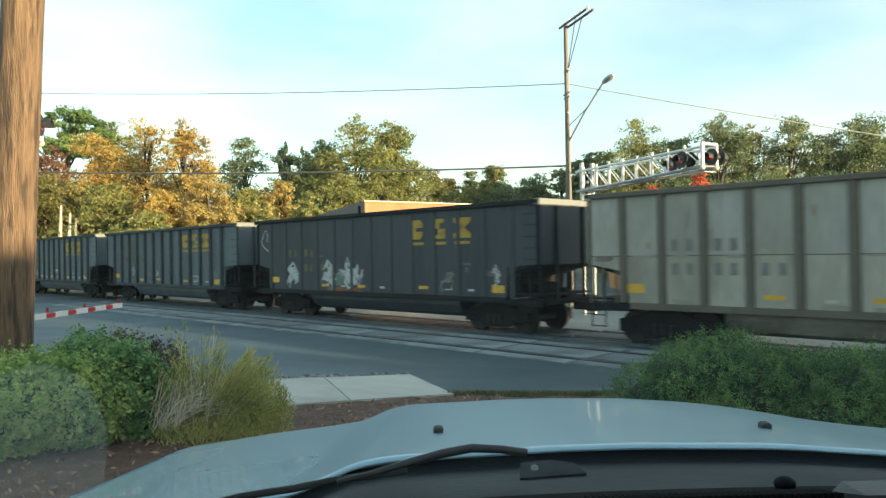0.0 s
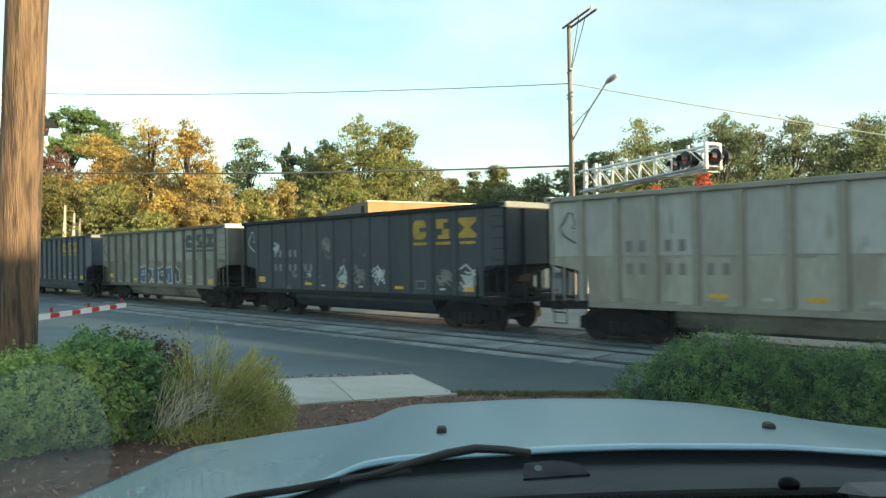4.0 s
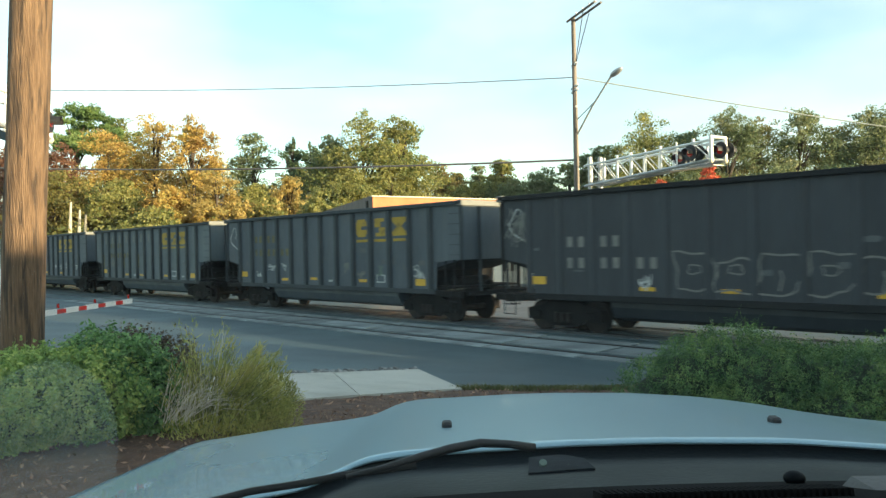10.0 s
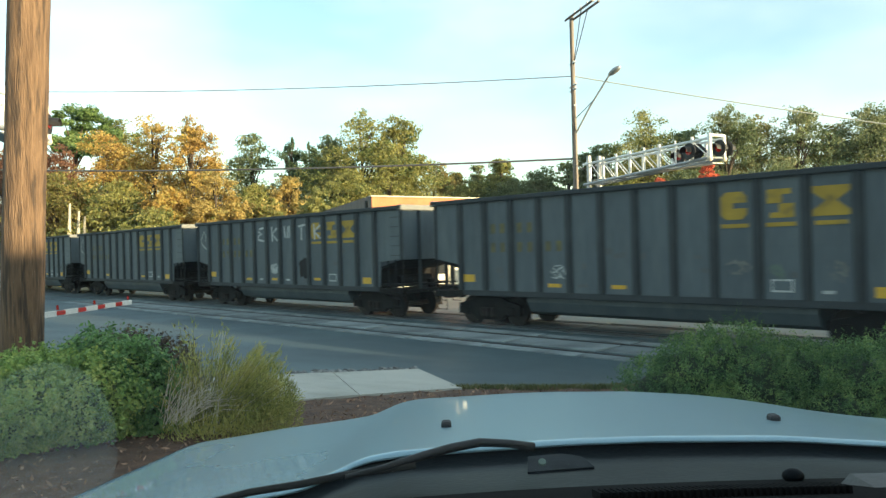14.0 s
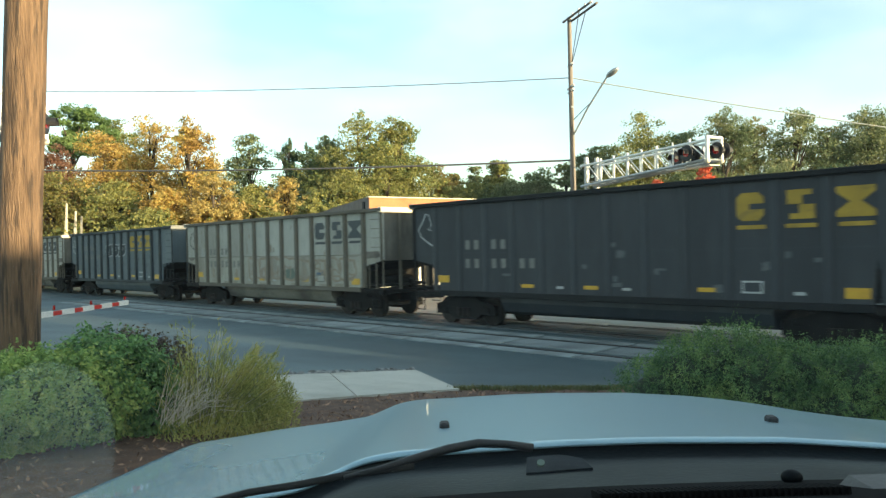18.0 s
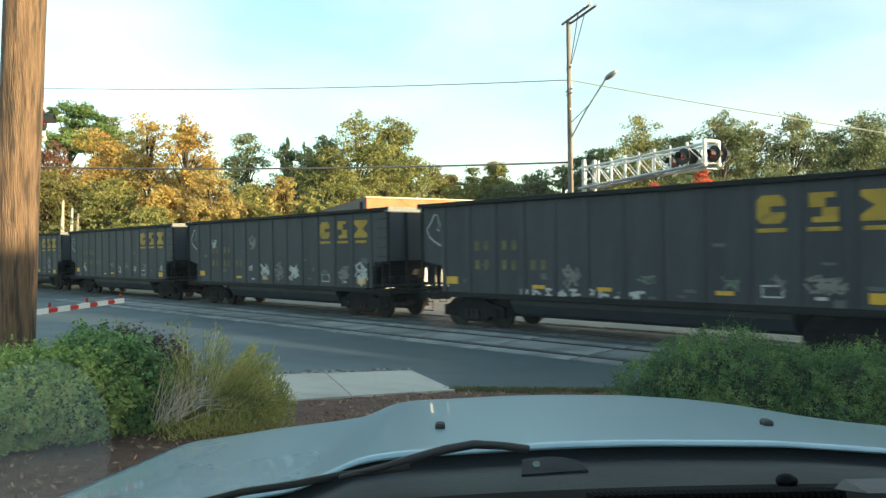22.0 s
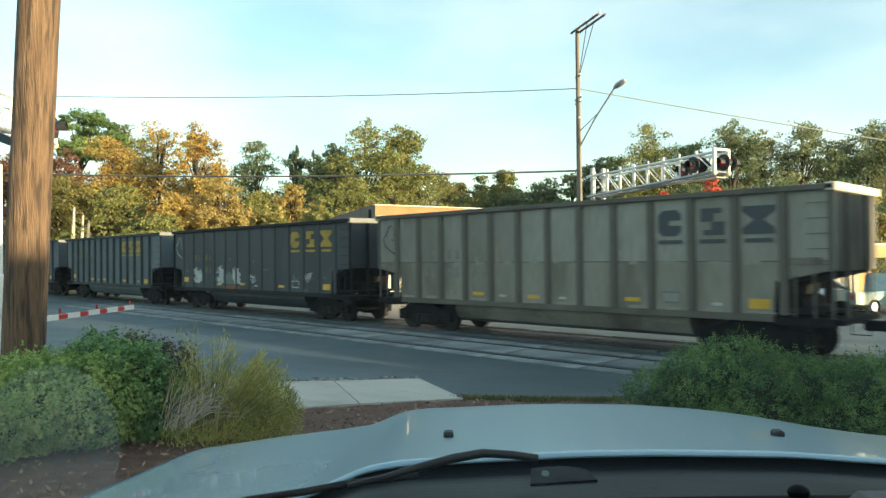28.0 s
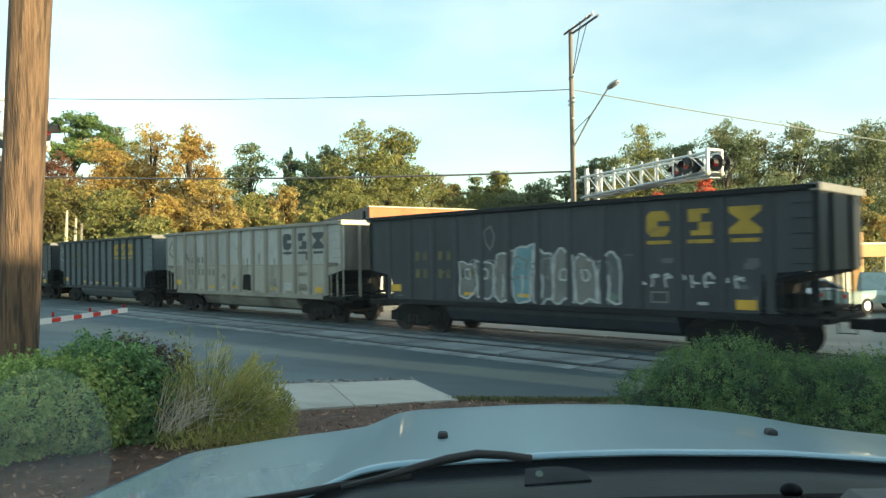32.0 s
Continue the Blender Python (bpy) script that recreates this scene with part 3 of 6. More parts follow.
def build_car(coat):
    """One open-top coal hopper; x runs from its leading end to its trailing end, z from the rail."""
    car = thing("coal_hopper_car")
    mb, mr = M_BODY[coat], M_RIB[coat]
    r0, r1 = RIBS[coat]
    ribs = [r0 + (r1 - r0) * i / 12 for i in range(13)]
    # a lap seam runs along the sides
    outline = [(0, TOP), (BODY, TOP), (BODY, 2.04), (13.45, 1.92), (13.38, SILL), (1.22, SILL), (1.15, 1.82), (0, 2.02)]
    for s in (-1, 1):
        bm = B()
        plate(bm, outline, s * 1.50, s * 1.45)
        bmesh.ops.recalc_face_normals(bm, faces=bm.faces)
        part("side_panel", bm, mb, car)
        bm = B()
        box(bm, 0.05, BODY - 0.05, min(s * 1.5, s * 1.508), max(s * 1.5, s * 1.508), 2.20, 2.225)
        part("lap_seam", bm, mr if coat in PALES else mb, car)
        if coat in PALES:
            bm = B()
            plate(bm, [(1.24, SILL + 0.06), (13.36, SILL + 0.06), (13.44, 1.8), (14.5, 2.01), (14.5, 2.20), (0.15, 2.20), (0.15, 2.01), (1.16, 1.8)], s * 1.5, s * 1.503)
            bmesh.ops.recalc_face_normals(bm, faces=bm.faces)
            part("lower_sheet", bm, M_LOWERDRAB if coat == "drab" else M_LOWER, car, "coal-dusted lower side sheet")
        bm = B()
        box(bm, -0.02, BODY + 0.02, min(s * 1.44, s * 1.62), max(s * 1.44, s * 1.62), TOP - 0.03, TOP + 0.10, 0.02)
        part("top_chord", bm, mr, car)
        bm = B()
        box(bm, 1.25, BODY - 1.25, min(s * 1.40, s * 1.56), max(s * 1.40, s * 1.56), SILL - 0.10, SILL + 0.06, 0.012)
        part("side_sill", bm, mr, car)
        for x0, x1 in ((0.0, 1.247), (BODY - 1.247, BODY)):
            bm = B()
            box(bm, x0, x1, min(s * 1.395, s * 1.55), max(s * 1.395, s * 1.55), SILL - 0.16, SILL + 0.02, 0.012)
            part("end_sill", bm, M_TRUCK, car)
        first = None
        for x in ribs:
            if first is None:
                bm = B()
                lo, hi = SILL + 0.062, TOP - 0.032
                out = 1.54 if coat == "black" else 1.60
                prof = [(-0.11, 1.503), (-0.065, out), (0.065, out), (0.11, 1.503)]
                a = [bm.verts.new((px, s * py, lo)) for px, py in prof]
                b = [bm.verts.new((px, s * (py if i in (0, 3) else py - 0.0), hi)) for i, (px, py) in enumerate(prof)]
                for i in range(4):
                    bm.faces.new((a[i], a[(i + 1) % 4], b[(i + 1) % 4], b[i]))
                bm.faces.new(a)
                bm.faces.new(b)
                bmesh.ops.recalc_face_normals(bm, faces=bm.faces)
                first = part("rib", bm, mb if coat == "black" else mr, car)
                first.location.x = x
            else:
                again(first, pose(x, 0, 0))
        for x0 in (0.04, BODY - 0.13):
            bm = B()
            box(bm, x0, x0 + 0.09, min(s * 1.46, s * 1.55), max(s * 1.46, s * 1.55), 1.99, TOP - 0.032, 0.01)
            part("corner_post", bm, mr, car)
        for x0 in (0.05, 0.42, 0.80, BODY - 0.09, BODY - 0.46, BODY - 0.84):
            bm = B()
            box(bm, x0, x0 + 0.045, min(s * 1.44, s * 1.49), max(s * 1.44, s * 1.49), SILL + 0.02, 2.03, 0.006)
            part("strut", bm, M_RIB["black"] if coat not in PALES else mr, car)
        for x0 in (0.16, BODY - 0.56):
            bm = B()
            for k in (0, 0.40):
                rod(bm, (x0 + k, s * 1.56, 0.42), (x0 + k, s * 1.56, SILL), 0.016, seg=5)
            for k in range(2):
                rod(bm, (x0, s * 1.56, 0.44 + 0.28 * k), (x0 + 0.40, s * 1.56, 0.44 + 0.28 * k), 0.014, seg=5)
            part("step", bm, M_RIB["black"], car)
        for k in range(5):
            bm = B()
            z = 2.15 + 0.32 * k
            tube(bm, [(BODY - 0.12, s * 1.56, z), (BODY - 0.12, s * 1.61, z), (BODY - 0.52, s * 1.61, z), (BODY - 0.52, s * 1.505, z)], 0.012, 4)
            part("grab_iron", bm, mr, car)
    for e in (0, 1):
        X = lambda v: v if e == 0 else BODY - v
        xs = sorted((X(0.03), X(0.10)))
        bm = B()
        box(bm, xs[0], xs[1], -1.45, 1.45, 2.0, TOP - 0.01)
        part("end_wall", bm, M_ENDSOOT if coat in PALES else mb, car)
        bm = B()
        xs = sorted((X(-0.06), X(0.16)))
        box(bm, xs[0], xs[1], -1.62, 1.62, TOP - 0.06, TOP + 0.12, 0.02)
        part("end_chord", bm, M_TRIM if coat in PALES else M_FADED, car)
        bm = B()
        poly = [(X(0.10), 2.02), (X(0.10), 1.95), (X(1.28), 1.64), (X(1.45), 1.0), (X(1.58), 1.0), (X(1.42), 1.72)]
        plate(bm, poly, -1.44, 1.44)
        bmesh.ops.recalc_face_normals(bm, faces=bm.faces)
        part("slope_sheet", bm, M_TRUCK, car, "dark slope sheet")
        # air reservoir and brake rigging under the slope sheet
        if e == 1:
            bm = B()
            rod(bm, (X(1.12), -0.75, SILL + 0.24), (X(1.12), 0.9, SILL + 0.24), 0.20, seg=14)
            box(bm, X(0.52), X(0.34), 0.15, 0.4, SILL, SILL + 0.3, 0.03)
            if coat == "black":
                box(bm, X(0.9), X(0.62), -0.5, -0.1, SILL, SILL + 0.45, 0.03)
            part("brake_gear", bm, M_TRUCK, car, "dark brake reservoir and rigging")
        for y in (-0.7, 0.7):
            bm = B()
            xs = sorted((X(-0.03), X(0.03)))
            box(bm, xs[0], xs[1], y - 0.06, y + 0.06, SILL, TOP - 0.06, 0.008)
            part("end_post", bm, mr, car)
        bm = B()
        xs = sorted((X(-0.12), X(1.3)))
        box(bm, xs[0], xs[1], -1.39, 1.39, SILL - 0.12, SILL + 0.0, 0.015)
        part("end_platform", bm, M_TRUCK, car)
        bm = B()
        xs = sorted((X(-0.12), X(-0.66)))
        box(bm, xs[0], xs[1], -0.13, 0.13, 0.70, 0.92, 0.03)
        xs = sorted((X(-0.55), X(-0.80)))
        box(bm, xs[0], xs[1], -0.20, 0.20, 0.67, 0.95, 0.05)
        part("coupler", bm, M_TRUCK, car)
    bm = B()
    prof = [(-1.30, SILL - 0.02), (-1.30, 0.75), (-1.12, 0.48), (-0.7, 0.36), (0.7, 0.36), (1.12, 0.48), (1.30, 0.75), (1.30, SILL - 0.02)]
    a = [bm.verts.new((3.55, y, z)) for y, z in prof]
    b = [bm.verts.new((BODY - 3.3, y, z)) for y, z in prof]
    for i in range(len(prof)):
        bm.faces.new((a[i], a[(i + 1) % 8], b[(i + 1) % 8], b[i]))
    bm.faces.new(a)
    bm.faces.new(b)
    bmesh.ops.recalc_face_normals(bm, faces=bm.faces)
    part("belly_tub", bm, mb if coat not in PALES else M_TUB, car)
    bm = B()
    box(bm, 0.2, BODY - 0.2, -1.43, 1.43, 1.10, 1.16)
    part("floor_sheet", bm, M_TRUCK, car)
    for xc in (1.95, BODY - 1.95):
        bm = B()
        box(bm, -0.22, 0.22, -1.0, 1.0, 0.42, 0.72, 0.03)
        box(bm, -0.35, 0.35, -0.3, 0.3, 0.70, 0.90, 0.02)
        truck = part("truck", bm, M_TRUCK, car, "cast steel two-axle truck")
        truck.location = (xc, 0, 0)
        for s in (-1, 1):
            bm = B()
            poly = [(-1.22, 0.30), (-1.22, 0.62), (-0.75, 0.72), (-0.4, 0.86), (0.4, 0.86), (0.75, 0.72), (1.22, 0.62), (1.22, 0.30), (0.7, 0.34), (0.46, 0.16), (-0.46, 0.16), (-0.7, 0.34)]
            plate(bm, poly, s * 0.93, s * 1.08)
            bmesh.ops.recalc_face_normals(bm, faces=bm.faces)
            part("side_frame", bm, M_TRUCK, truck)
            bm = B()
            for k in (-0.2, 0.0, 0.2):
                rod(bm, (k, s * 1.10, 0.26), (k, s * 1.10, 0.52), 0.075, seg=8)
            part("spring_pack", bm, M_STEELWHEEL, truck)
        for xa in (-0.89, 0.89):
            bm = B()
            rod(bm, (0, -0.9, 0), (0, 0.9, 0), 0.085, seg=10)
            for s in (-1, 1):
                rod(bm, (0, s * 0.695, 0), (0, s * 0.815, 0), 0.42, seg=24)
                rod(bm, (0, s * 0.665, 0), (0, s * 0.695, 0), 0.45, seg=24)
                rod(bm, (0, s * 0.80, 0), (0, s * 0.84, 0), 0.15, seg=10)
                for q in range(3):
                    a = q * 2.094
                    rod(bm, (math.cos(a) * 0.24, s * 0.812, math.sin(a) * 0.24), (math.cos(a) * 0.24, s * 0.822, math.sin(a) * 0.24), 0.045, seg=6)
            ws = part("wheelset", bm, M_STEELWHEEL, truck, "worn steel wheels on an axle")
            ws.location = (xa, 0, 0.42)
            for s in (-1, 1):
                bm = B()
                box(bm, xa - 0.13, xa + 0.13, min(s * 0.92, s * 1.13), max(s * 0.92, s * 1.13), 0.30, 0.56, 0.03)
                part("axle_box", bm, M_TRUCK, truck)
    # the body is a little narrower than the loading gauge
    done = set()
    for o in car.children:
        if not o.name.startswith("truck") and o.data.name not in done:
            done.add(o.data.name)
            o.data.transform(Matrix.Diagonal((1, NARROW, 1, 1)))
    return car


COAT = ["slate"]


def bay(i):
    """x of the middle of the i-th bay between two ribs of the car being painted."""
    r0, r1 = RIBS[COAT[0]]
    return r0 + (r1 - r0) * (i + 0.5) / 12


FACE = -1.507 * NARROW


LAYER = [0]


def mark(car, name, poly, material, label=""):
    """Flat paint on the near side of a car."""
    LAYER[0] = (LAYER[0] + 1) % 12      # later paint lies over earlier paint
    bm = B()
    plate(bm, poly, FACE - 0.004 - 0.0007 * LAYER[0], FACE)
    bmesh.ops.recalc_face_normals(bm, faces=bm.faces)
    return part(name, bm, material, car, label)


def rect(x, z, w, h):
    return [(x - w / 2, z - h / 2), (x + w / 2, z - h / 2), (x + w / 2, z + h / 2), (x - w / 2, z + h / 2)]


def emblem(car, material, x0=9, z=3.12, size=0.66, shift=(0, 0, 0)):
    """The owner's three big painted shapes, each with an underline."""
    h = size / 2
    w = size * 0.5
    for k, i in enumerate((x0, x0 + 1, x0 + 2)):
        x = bay(i) + shift[k]
        bm = B()
        if k == 0:      # a cut-cornered block
            plate(bm, [(x + a * w, z + b * h) for a, b in ((0.9, 0.62), (0.55, 1), (-0.62, 1), (-1, 0.62), (-1, -0.62), (-0.62, -1), (0.55, -1), (0.9, -0.62), (0.9, -0.2), (-0.1, -0.2), (-0.1, 0.2), (0.9, 0.2))], FACE - 0.0128, FACE)
        elif k == 1:    # two blocks, stepped
            plate(bm, [(x + a * w, z + b * h) for a, b in ((-0.9, 1), (0.7, 1), (0.7, 0.62), (0.1, 0.62), (0.1, 0.02), (-0.9, 0.02))], FACE - 0.0128, FACE)
            plate(bm, [(x + a * w, z + b * h) for a, b in ((0.9, -1), (-0.7, -1), (-0.7, -0.62), (-0.1, -0.62), (-0.1, -0.02), (0.9, -0.02))], FACE - 0.0128, FACE)
        else:           # an hourglass
            plate(bm, [(x - w * 1.15, z + h), (x - w * 1.15, z + h - 0.12), (x - w * 0.35, z), (x - w * 1.15, z - h + 0.12), (x - w * 1.15, z - h), (x + w * 1.15, z - h), (x + w * 1.15, z - h + 0.12), (x + w * 0.35, z), (x + w * 1.15, z + h - 0.12), (x + w * 1.15, z + h)], FACE - 0.0128, FACE)
        bmesh.ops.recalc_face_normals(bm, faces=bm.faces)
        part("emblem", bm, material, car)
        bm = B()
        plate(bm, rect(x, z - h - 0.14, w * 2, 0.09), FACE - 0.0128, FACE)
        bmesh.ops.recalc_face_normals(bm, faces=bm.faces)
        part("underline", bm, material, car)


def bars(car, rng, material, bays, z, h=0.2, per=2):
    """Rows of unreadable lettering, as plain upright bars."""
    for i in bays:
        for k in range(per):
            x = bay(i) + (k - (per - 1) / 2) * 0.36
            mark(car, "letter_bar", rect(x, z, 0.17, h), material)


def ribbon(bm, pts, width, depth=0.013):
    """A flat sprayed stroke of even width along points in the plane of the car's side."""
    pts = [Vector(p) for p in pts]
    rails = []
    for i, p in enumerate(pts):
        d = pts[min(i + 1, len(pts) - 1)] - pts[max(i - 1, 0)]
        if d.length < 1e-5:
            continue
        q = Vector((-d.y, d.x)).normalized() * width / 2
        rails.append([bm.verts.new((v.x, FACE - depth, v.y)) for v in (p + q, p - q)])
    for u, v in zip(rails, rails[1:]):
        bm.faces.new((u[0], u[1], v[1], v[0]))


def strokes(car, material, lines, x, z, w, h, width=0.06):
    """Hand-sprayed strokes; the lines are given within a unit square about (x, z)."""
    bm = B()
    for k, line in enumerate(lines):
        ribbon(bm, [(x + (u - 0.5) * w, z + (v - 0.5) * h) for u, v in line], width, 0.013 + 0.0006 * k)
    part("spray_stroke", bm, material, car)


def outline_points(rng, x, z, w, h, square=0.75):
    """A closed, swollen letter-like outline."""
    pts = []
    lean, ph = rng.uniform(-0.15, 0.15), rng.uniform(0, 6.28)
    for k in range(25):
        a = 2 * math.pi * k / 24
        c, q = math.cos(a), math.sin(a)
        r = (1 / max(abs(c), abs(q))) ** square * (1 + 0.10 * math.sin(3 * a + ph) + 0.07 * math.sin(5 * a + 2 * ph))
        pts.append((x + c * r * w / 2 + q * lean * w, z + q * r * h / 2))
    pts[-1] = pts[0]
    return pts


def bubbles(car, rng, material, x0, x1, z, h, n, width=0.05, fill=(), grow=0.0):
    """A row of swollen outlined letter shapes that spell nothing, some filled."""
    step = (x1 - x0) / n
    bm = B()
    for i in range(n):
        x = x0 + step * (i + 0.5)
        hh = h * rng.uniform(0.82, 1.12) * (1 + grow * math.sin(math.pi * (i + 0.5) / n))
        pts = outline_points(rng, x, z + rng.uniform(-0.05, 0.05) * h + (hh - h) * 0.3, step * 0.98, hh)
        if fill:
            mark(car, "spray_fill", pts[:-1], fill[i % len(fill)])
        ribbon(bm, pts, width, 0.014 + 0.0005 * (i % 2))
        # the hollow inside the shape
        if rng.random() < 0.5:
            ribbon(bm, outline_points(rng, x, z + 0.12 * h, step * 0.32, h * 0.26, 0.5), width * 0.8, 0.0152)
        else:
            ribbon(bm, [(x - 0.05 * step, z - 0.45 * h), (x + 0.02, z - 0.1 * h), (x - 0.02, z + 0.12 * h)], width, 0.0152)
    part("spray_outline", bm, material, car, "swollen sprayed outlines")


def tagline(car, rng, material, x0, x1, z, h, n, width=0.05):
    """A row of quick angular strokes that spell nothing."""
    step = (x1 - x0) / n
    bm = B()
    for i in range(n):
        x = x0 + step * (i + 0.5)
        for k in range(rng.choice((2, 3, 3))):
            if k == 0:
                u = rng.uniform(-0.3, 0.1)
                line = [(u, 0.5), (u + rng.uniform(-0.12, 0.12), 0.0), (u + rng.uniform(-0.1, 0.1), -0.5)]
            else:
                v = rng.uniform(-0.4, 0.5)
                line = [(-0.25, v), (0.05, v + rng.uniform(-0.2, 0.3)), (0.38, v + rng.uniform(-0.3, 0.2))]
            ribbon(bm, [(x + u * step, z + v * h) for u, v in line], width, 0.013 + 0.0006 * k)
    part("spray_scrawl", bm, material, car, "quick sprayed strokes")


def arches(car, material, x0, x1, z, h, n, width=0.04):
    """Tall sprayed arches side by side, each with a lower one inside."""
    step = (x1 - x0) / n
    bm = B()
    for i in range(n):
        x = x0 + step * (i + 0.5)
        for k, f in enumerate((1.0, 0.55)):
            line = [(x - 0.46 * step * (1 - 0.3 * k), z - h / 2)]
            for q in range(9):
                a = math.pi * (1 - q / 8)
                line.append((x + 0.46 * step * (1 - 0.3 * k) * math.cos(a), z - h / 2 + h * f * (0.75 + 0.25 * math.sin(a))))
            line.append((x + 0.46 * step * (1 - 0.3 * k), z - h / 2))
            ribbon(bm, line, width, 0.013 + 0.0006 * k)
    part("spray_arches", bm, material, car, "row of sprayed arches")


def splash(car, rng, material, x, z, w, h, n=6, width=0.06):
    """A dense sprayed tag: several crossing strokes in one spot."""
    bm = B()
    for k in range(n):
        u, v = rng.uniform(-0.5, -0.1), rng.uniform(-0.5, 0.5)
        line = [(u, v), (u + rng.uniform(0.1, 0.4), v + rng.uniform(-0.5, 0.5)), (u + rng.uniform(0.4, 0.7), rng.uniform(-0.5, 0.5)), (rng.uniform(0.1, 0.5), rng.uniform(-0.5, 0.5))]
        ribbon(bm, [(x + p * w, z + q * h) for p, q in line], width * rng.uniform(0.6, 1.2), 0.013 + 0.0005 * k)
    part("spray_tag", bm, material, car, "dense sprayed tag")


def patch(car, rng, material, x, z, w, h, name="spray_patch"):
    """An uneven painted patch."""
    poly = []
    for k in range(14):
        a = 2 * math.pi * k / 14
        c, s = math.cos(a), math.sin(a)
        r = 1 / max(abs(c), abs(s)) * rng.uniform(0.75, 1.05)
        poly.append((x + c * r * w / 2, z + s * r * h / 2))
    mark(car, name, poly, material)


# coat and graffiti of each car, in the order in which they pass; the index is the second at which it comes by
CONSIST = {
    -5: ("black", ""), -4: ("slate", ""), -3: ("slate", "w"), -2: ("slate", "w"), -1: ("black", "tag"), 0: ("tan", ""), 1: ("blue", "n"), 2: ("drab", "bluetag"),
    3: ("black", "tags"), 4: ("pale", ""), 5: ("black", "peel"), 6: ("tan", "teal"), 7: ("blue", "w"), 8: ("slate", "strip"), 9: ("blue", "w"),
    10: ("black", "low"), 11: ("slate", "n"), 12: ("slate", "n"), 13: ("slate", "strip2"), 14: ("slate", "w"), 15: ("tan", ""), 16: ("slate", "mid"),
    17: ("tan", "rust"), 18: ("black", "n"), 19: ("black", "long"), 20: ("black", "w"), 21: ("black", "tags"), 22: ("black", "belly"), 23: ("slate", "low2"),
    24: ("black", "w"), 25: ("blue", "low2"), 26: ("slate", "n"), 27: ("black", "tag"), 28: ("drab", ""), 29: ("black", "wide"), 30: ("slate", "n"),
    31: ("pale", "patch"), 32: ("black", "mural"), 33: ("slate", ""),
}


def dress(car, n, coat, art):
    rng = random.Random(100 + n)
    COAT[0] = coat
    pale = coat in PALES
    ink = M_NAVY if pale else M_YELLOW
    emblem(car, ink, 8 if coat in ("slate", "blue") else 9, 3.13, 0.62, {-1: (-1.31, -1.35, -1.4), 29: (-1.0, -1.15, -1.27), 24: (-1.05, -1.25, -1.42)}.get(n, (0, 0, 0)))
    small = M_STENCIL if pale else (M_DULLYEL if rng.random() < 0.6 else M_FADED)
    up, down = (2.88, 2.33) if coat in ("slate", "blue") else (2.46, 1.90)
    bars(car, rng, small, (1, 2), up, 0.28)
    bars(car, rng, small, (1, 2, 3), down, 0.28)
    # reflective plates, the data panel and small white stencils
    for i in (0, 3, 5, 8, 11):
        if rng.random() < 0.9:
            large = i in (0, 11)
            mark(car, "yellow_plate", rect(bay(i) - (0.18 if i == 0 else 0), 1.42 if i == 0 else 1.27 + rng.uniform(-0.03, 0.03), 0.46 if large else 0.42, 0.22 if large else 0.10), M_PLATE)
    x, z = bay(9), 1.36
    mark(car, "data_panel", rect(x, z, 0.46, 0.28), M_CHALK if rng.random() < 0.6 else M_FADED)
    bm = B()
    plate(bm, rect(x, z, 0.38, 0.20), FACE - 0.016, FACE - 0.004)
    part("data_panel_field", bm, M_BODY[coat], car)
    for q in (-0.05, 0.03):
        mark(car, "letter_bar", rect(x, z + q, 0.28, 0.03), M_FADED)
    for i in (4, 6, 10):
        if rng.random() < 0.7:
            mark(car, "stencil_bar", rect(bay(i) + rng.uniform(-0.1, 0.1), 1.24, 0.24, 0.07), M_CHALK)
    # soot at the ends, heaviest over the end bays
    for x, z, w_, h_ in ((BODY - 0.7, 2.2, 1.1, 0.28), (0.5, 2.15, 0.6, 0.2)):
        if pale and rng.random() < 0.9:
            patch(car, rng, M_SOOT, x, z, w_ * rng.uniform(0.7, 1.1), h_ * rng.uniform(0.6, 1.2), "soot_patch")
    if pale:
        for _ in range(16):
            patch(car, rng, rng.choice((M_LOWER, M_LOWER, M_SEAMGRIME, M_OLDTAG)), bay(rng.randrange(0, 12)) + rng.uniform(-0.4, 0.4), rng.uniform(2.25, 3.4), rng.uniform(0.03, 0.14), rng.uniform(0.15, 0.7), "grime_streak")
        for i in range(12):
            if rng.random() < 0.6:
                patch(car, rng, M_SEAMGRIME, bay(i) + rng.uniform(-0.2, 0.2), 2.19, rng.uniform(0.2, 0.7), rng.uniform(0.04, 0.12), "seam_grime")
            if rng.random() < 0.7:
                patch(car, rng, M_SEAMGRIME, bay(i) + rng.uniform(-0.2, 0.2), 1.10, rng.uniform(0.3, 0.7), rng.uniform(0.06, 0.18), "sill_grime")
    if rng.random() < 0.75:      # the chalk mark at the leading end
        bm = B()
        k = rng.uniform(0.85, 1.1)
        jag = [(0.02, 0.45), (-0.12, 0.2), (-0.3, 0.0), (-0.2, -0.22), (0.05, -0.38), (0.3, -0.5)]
        ribbon(bm, [(0.62 + u * k, 3.0 + v * k) for u, v in jag], 0.045)
        ribbon(bm, [(0.62 + u * k, 3.0 + v * k) for u, v in ((0.02, 0.45), (0.16, 0.42), (0.26, 0.1), (0.12, -0.02), (0.28, -0.05))], 0.03, 0.0137)
        part("chalk_mark", bm, M_CHALK if not pale else M_RIB["slate"], car)
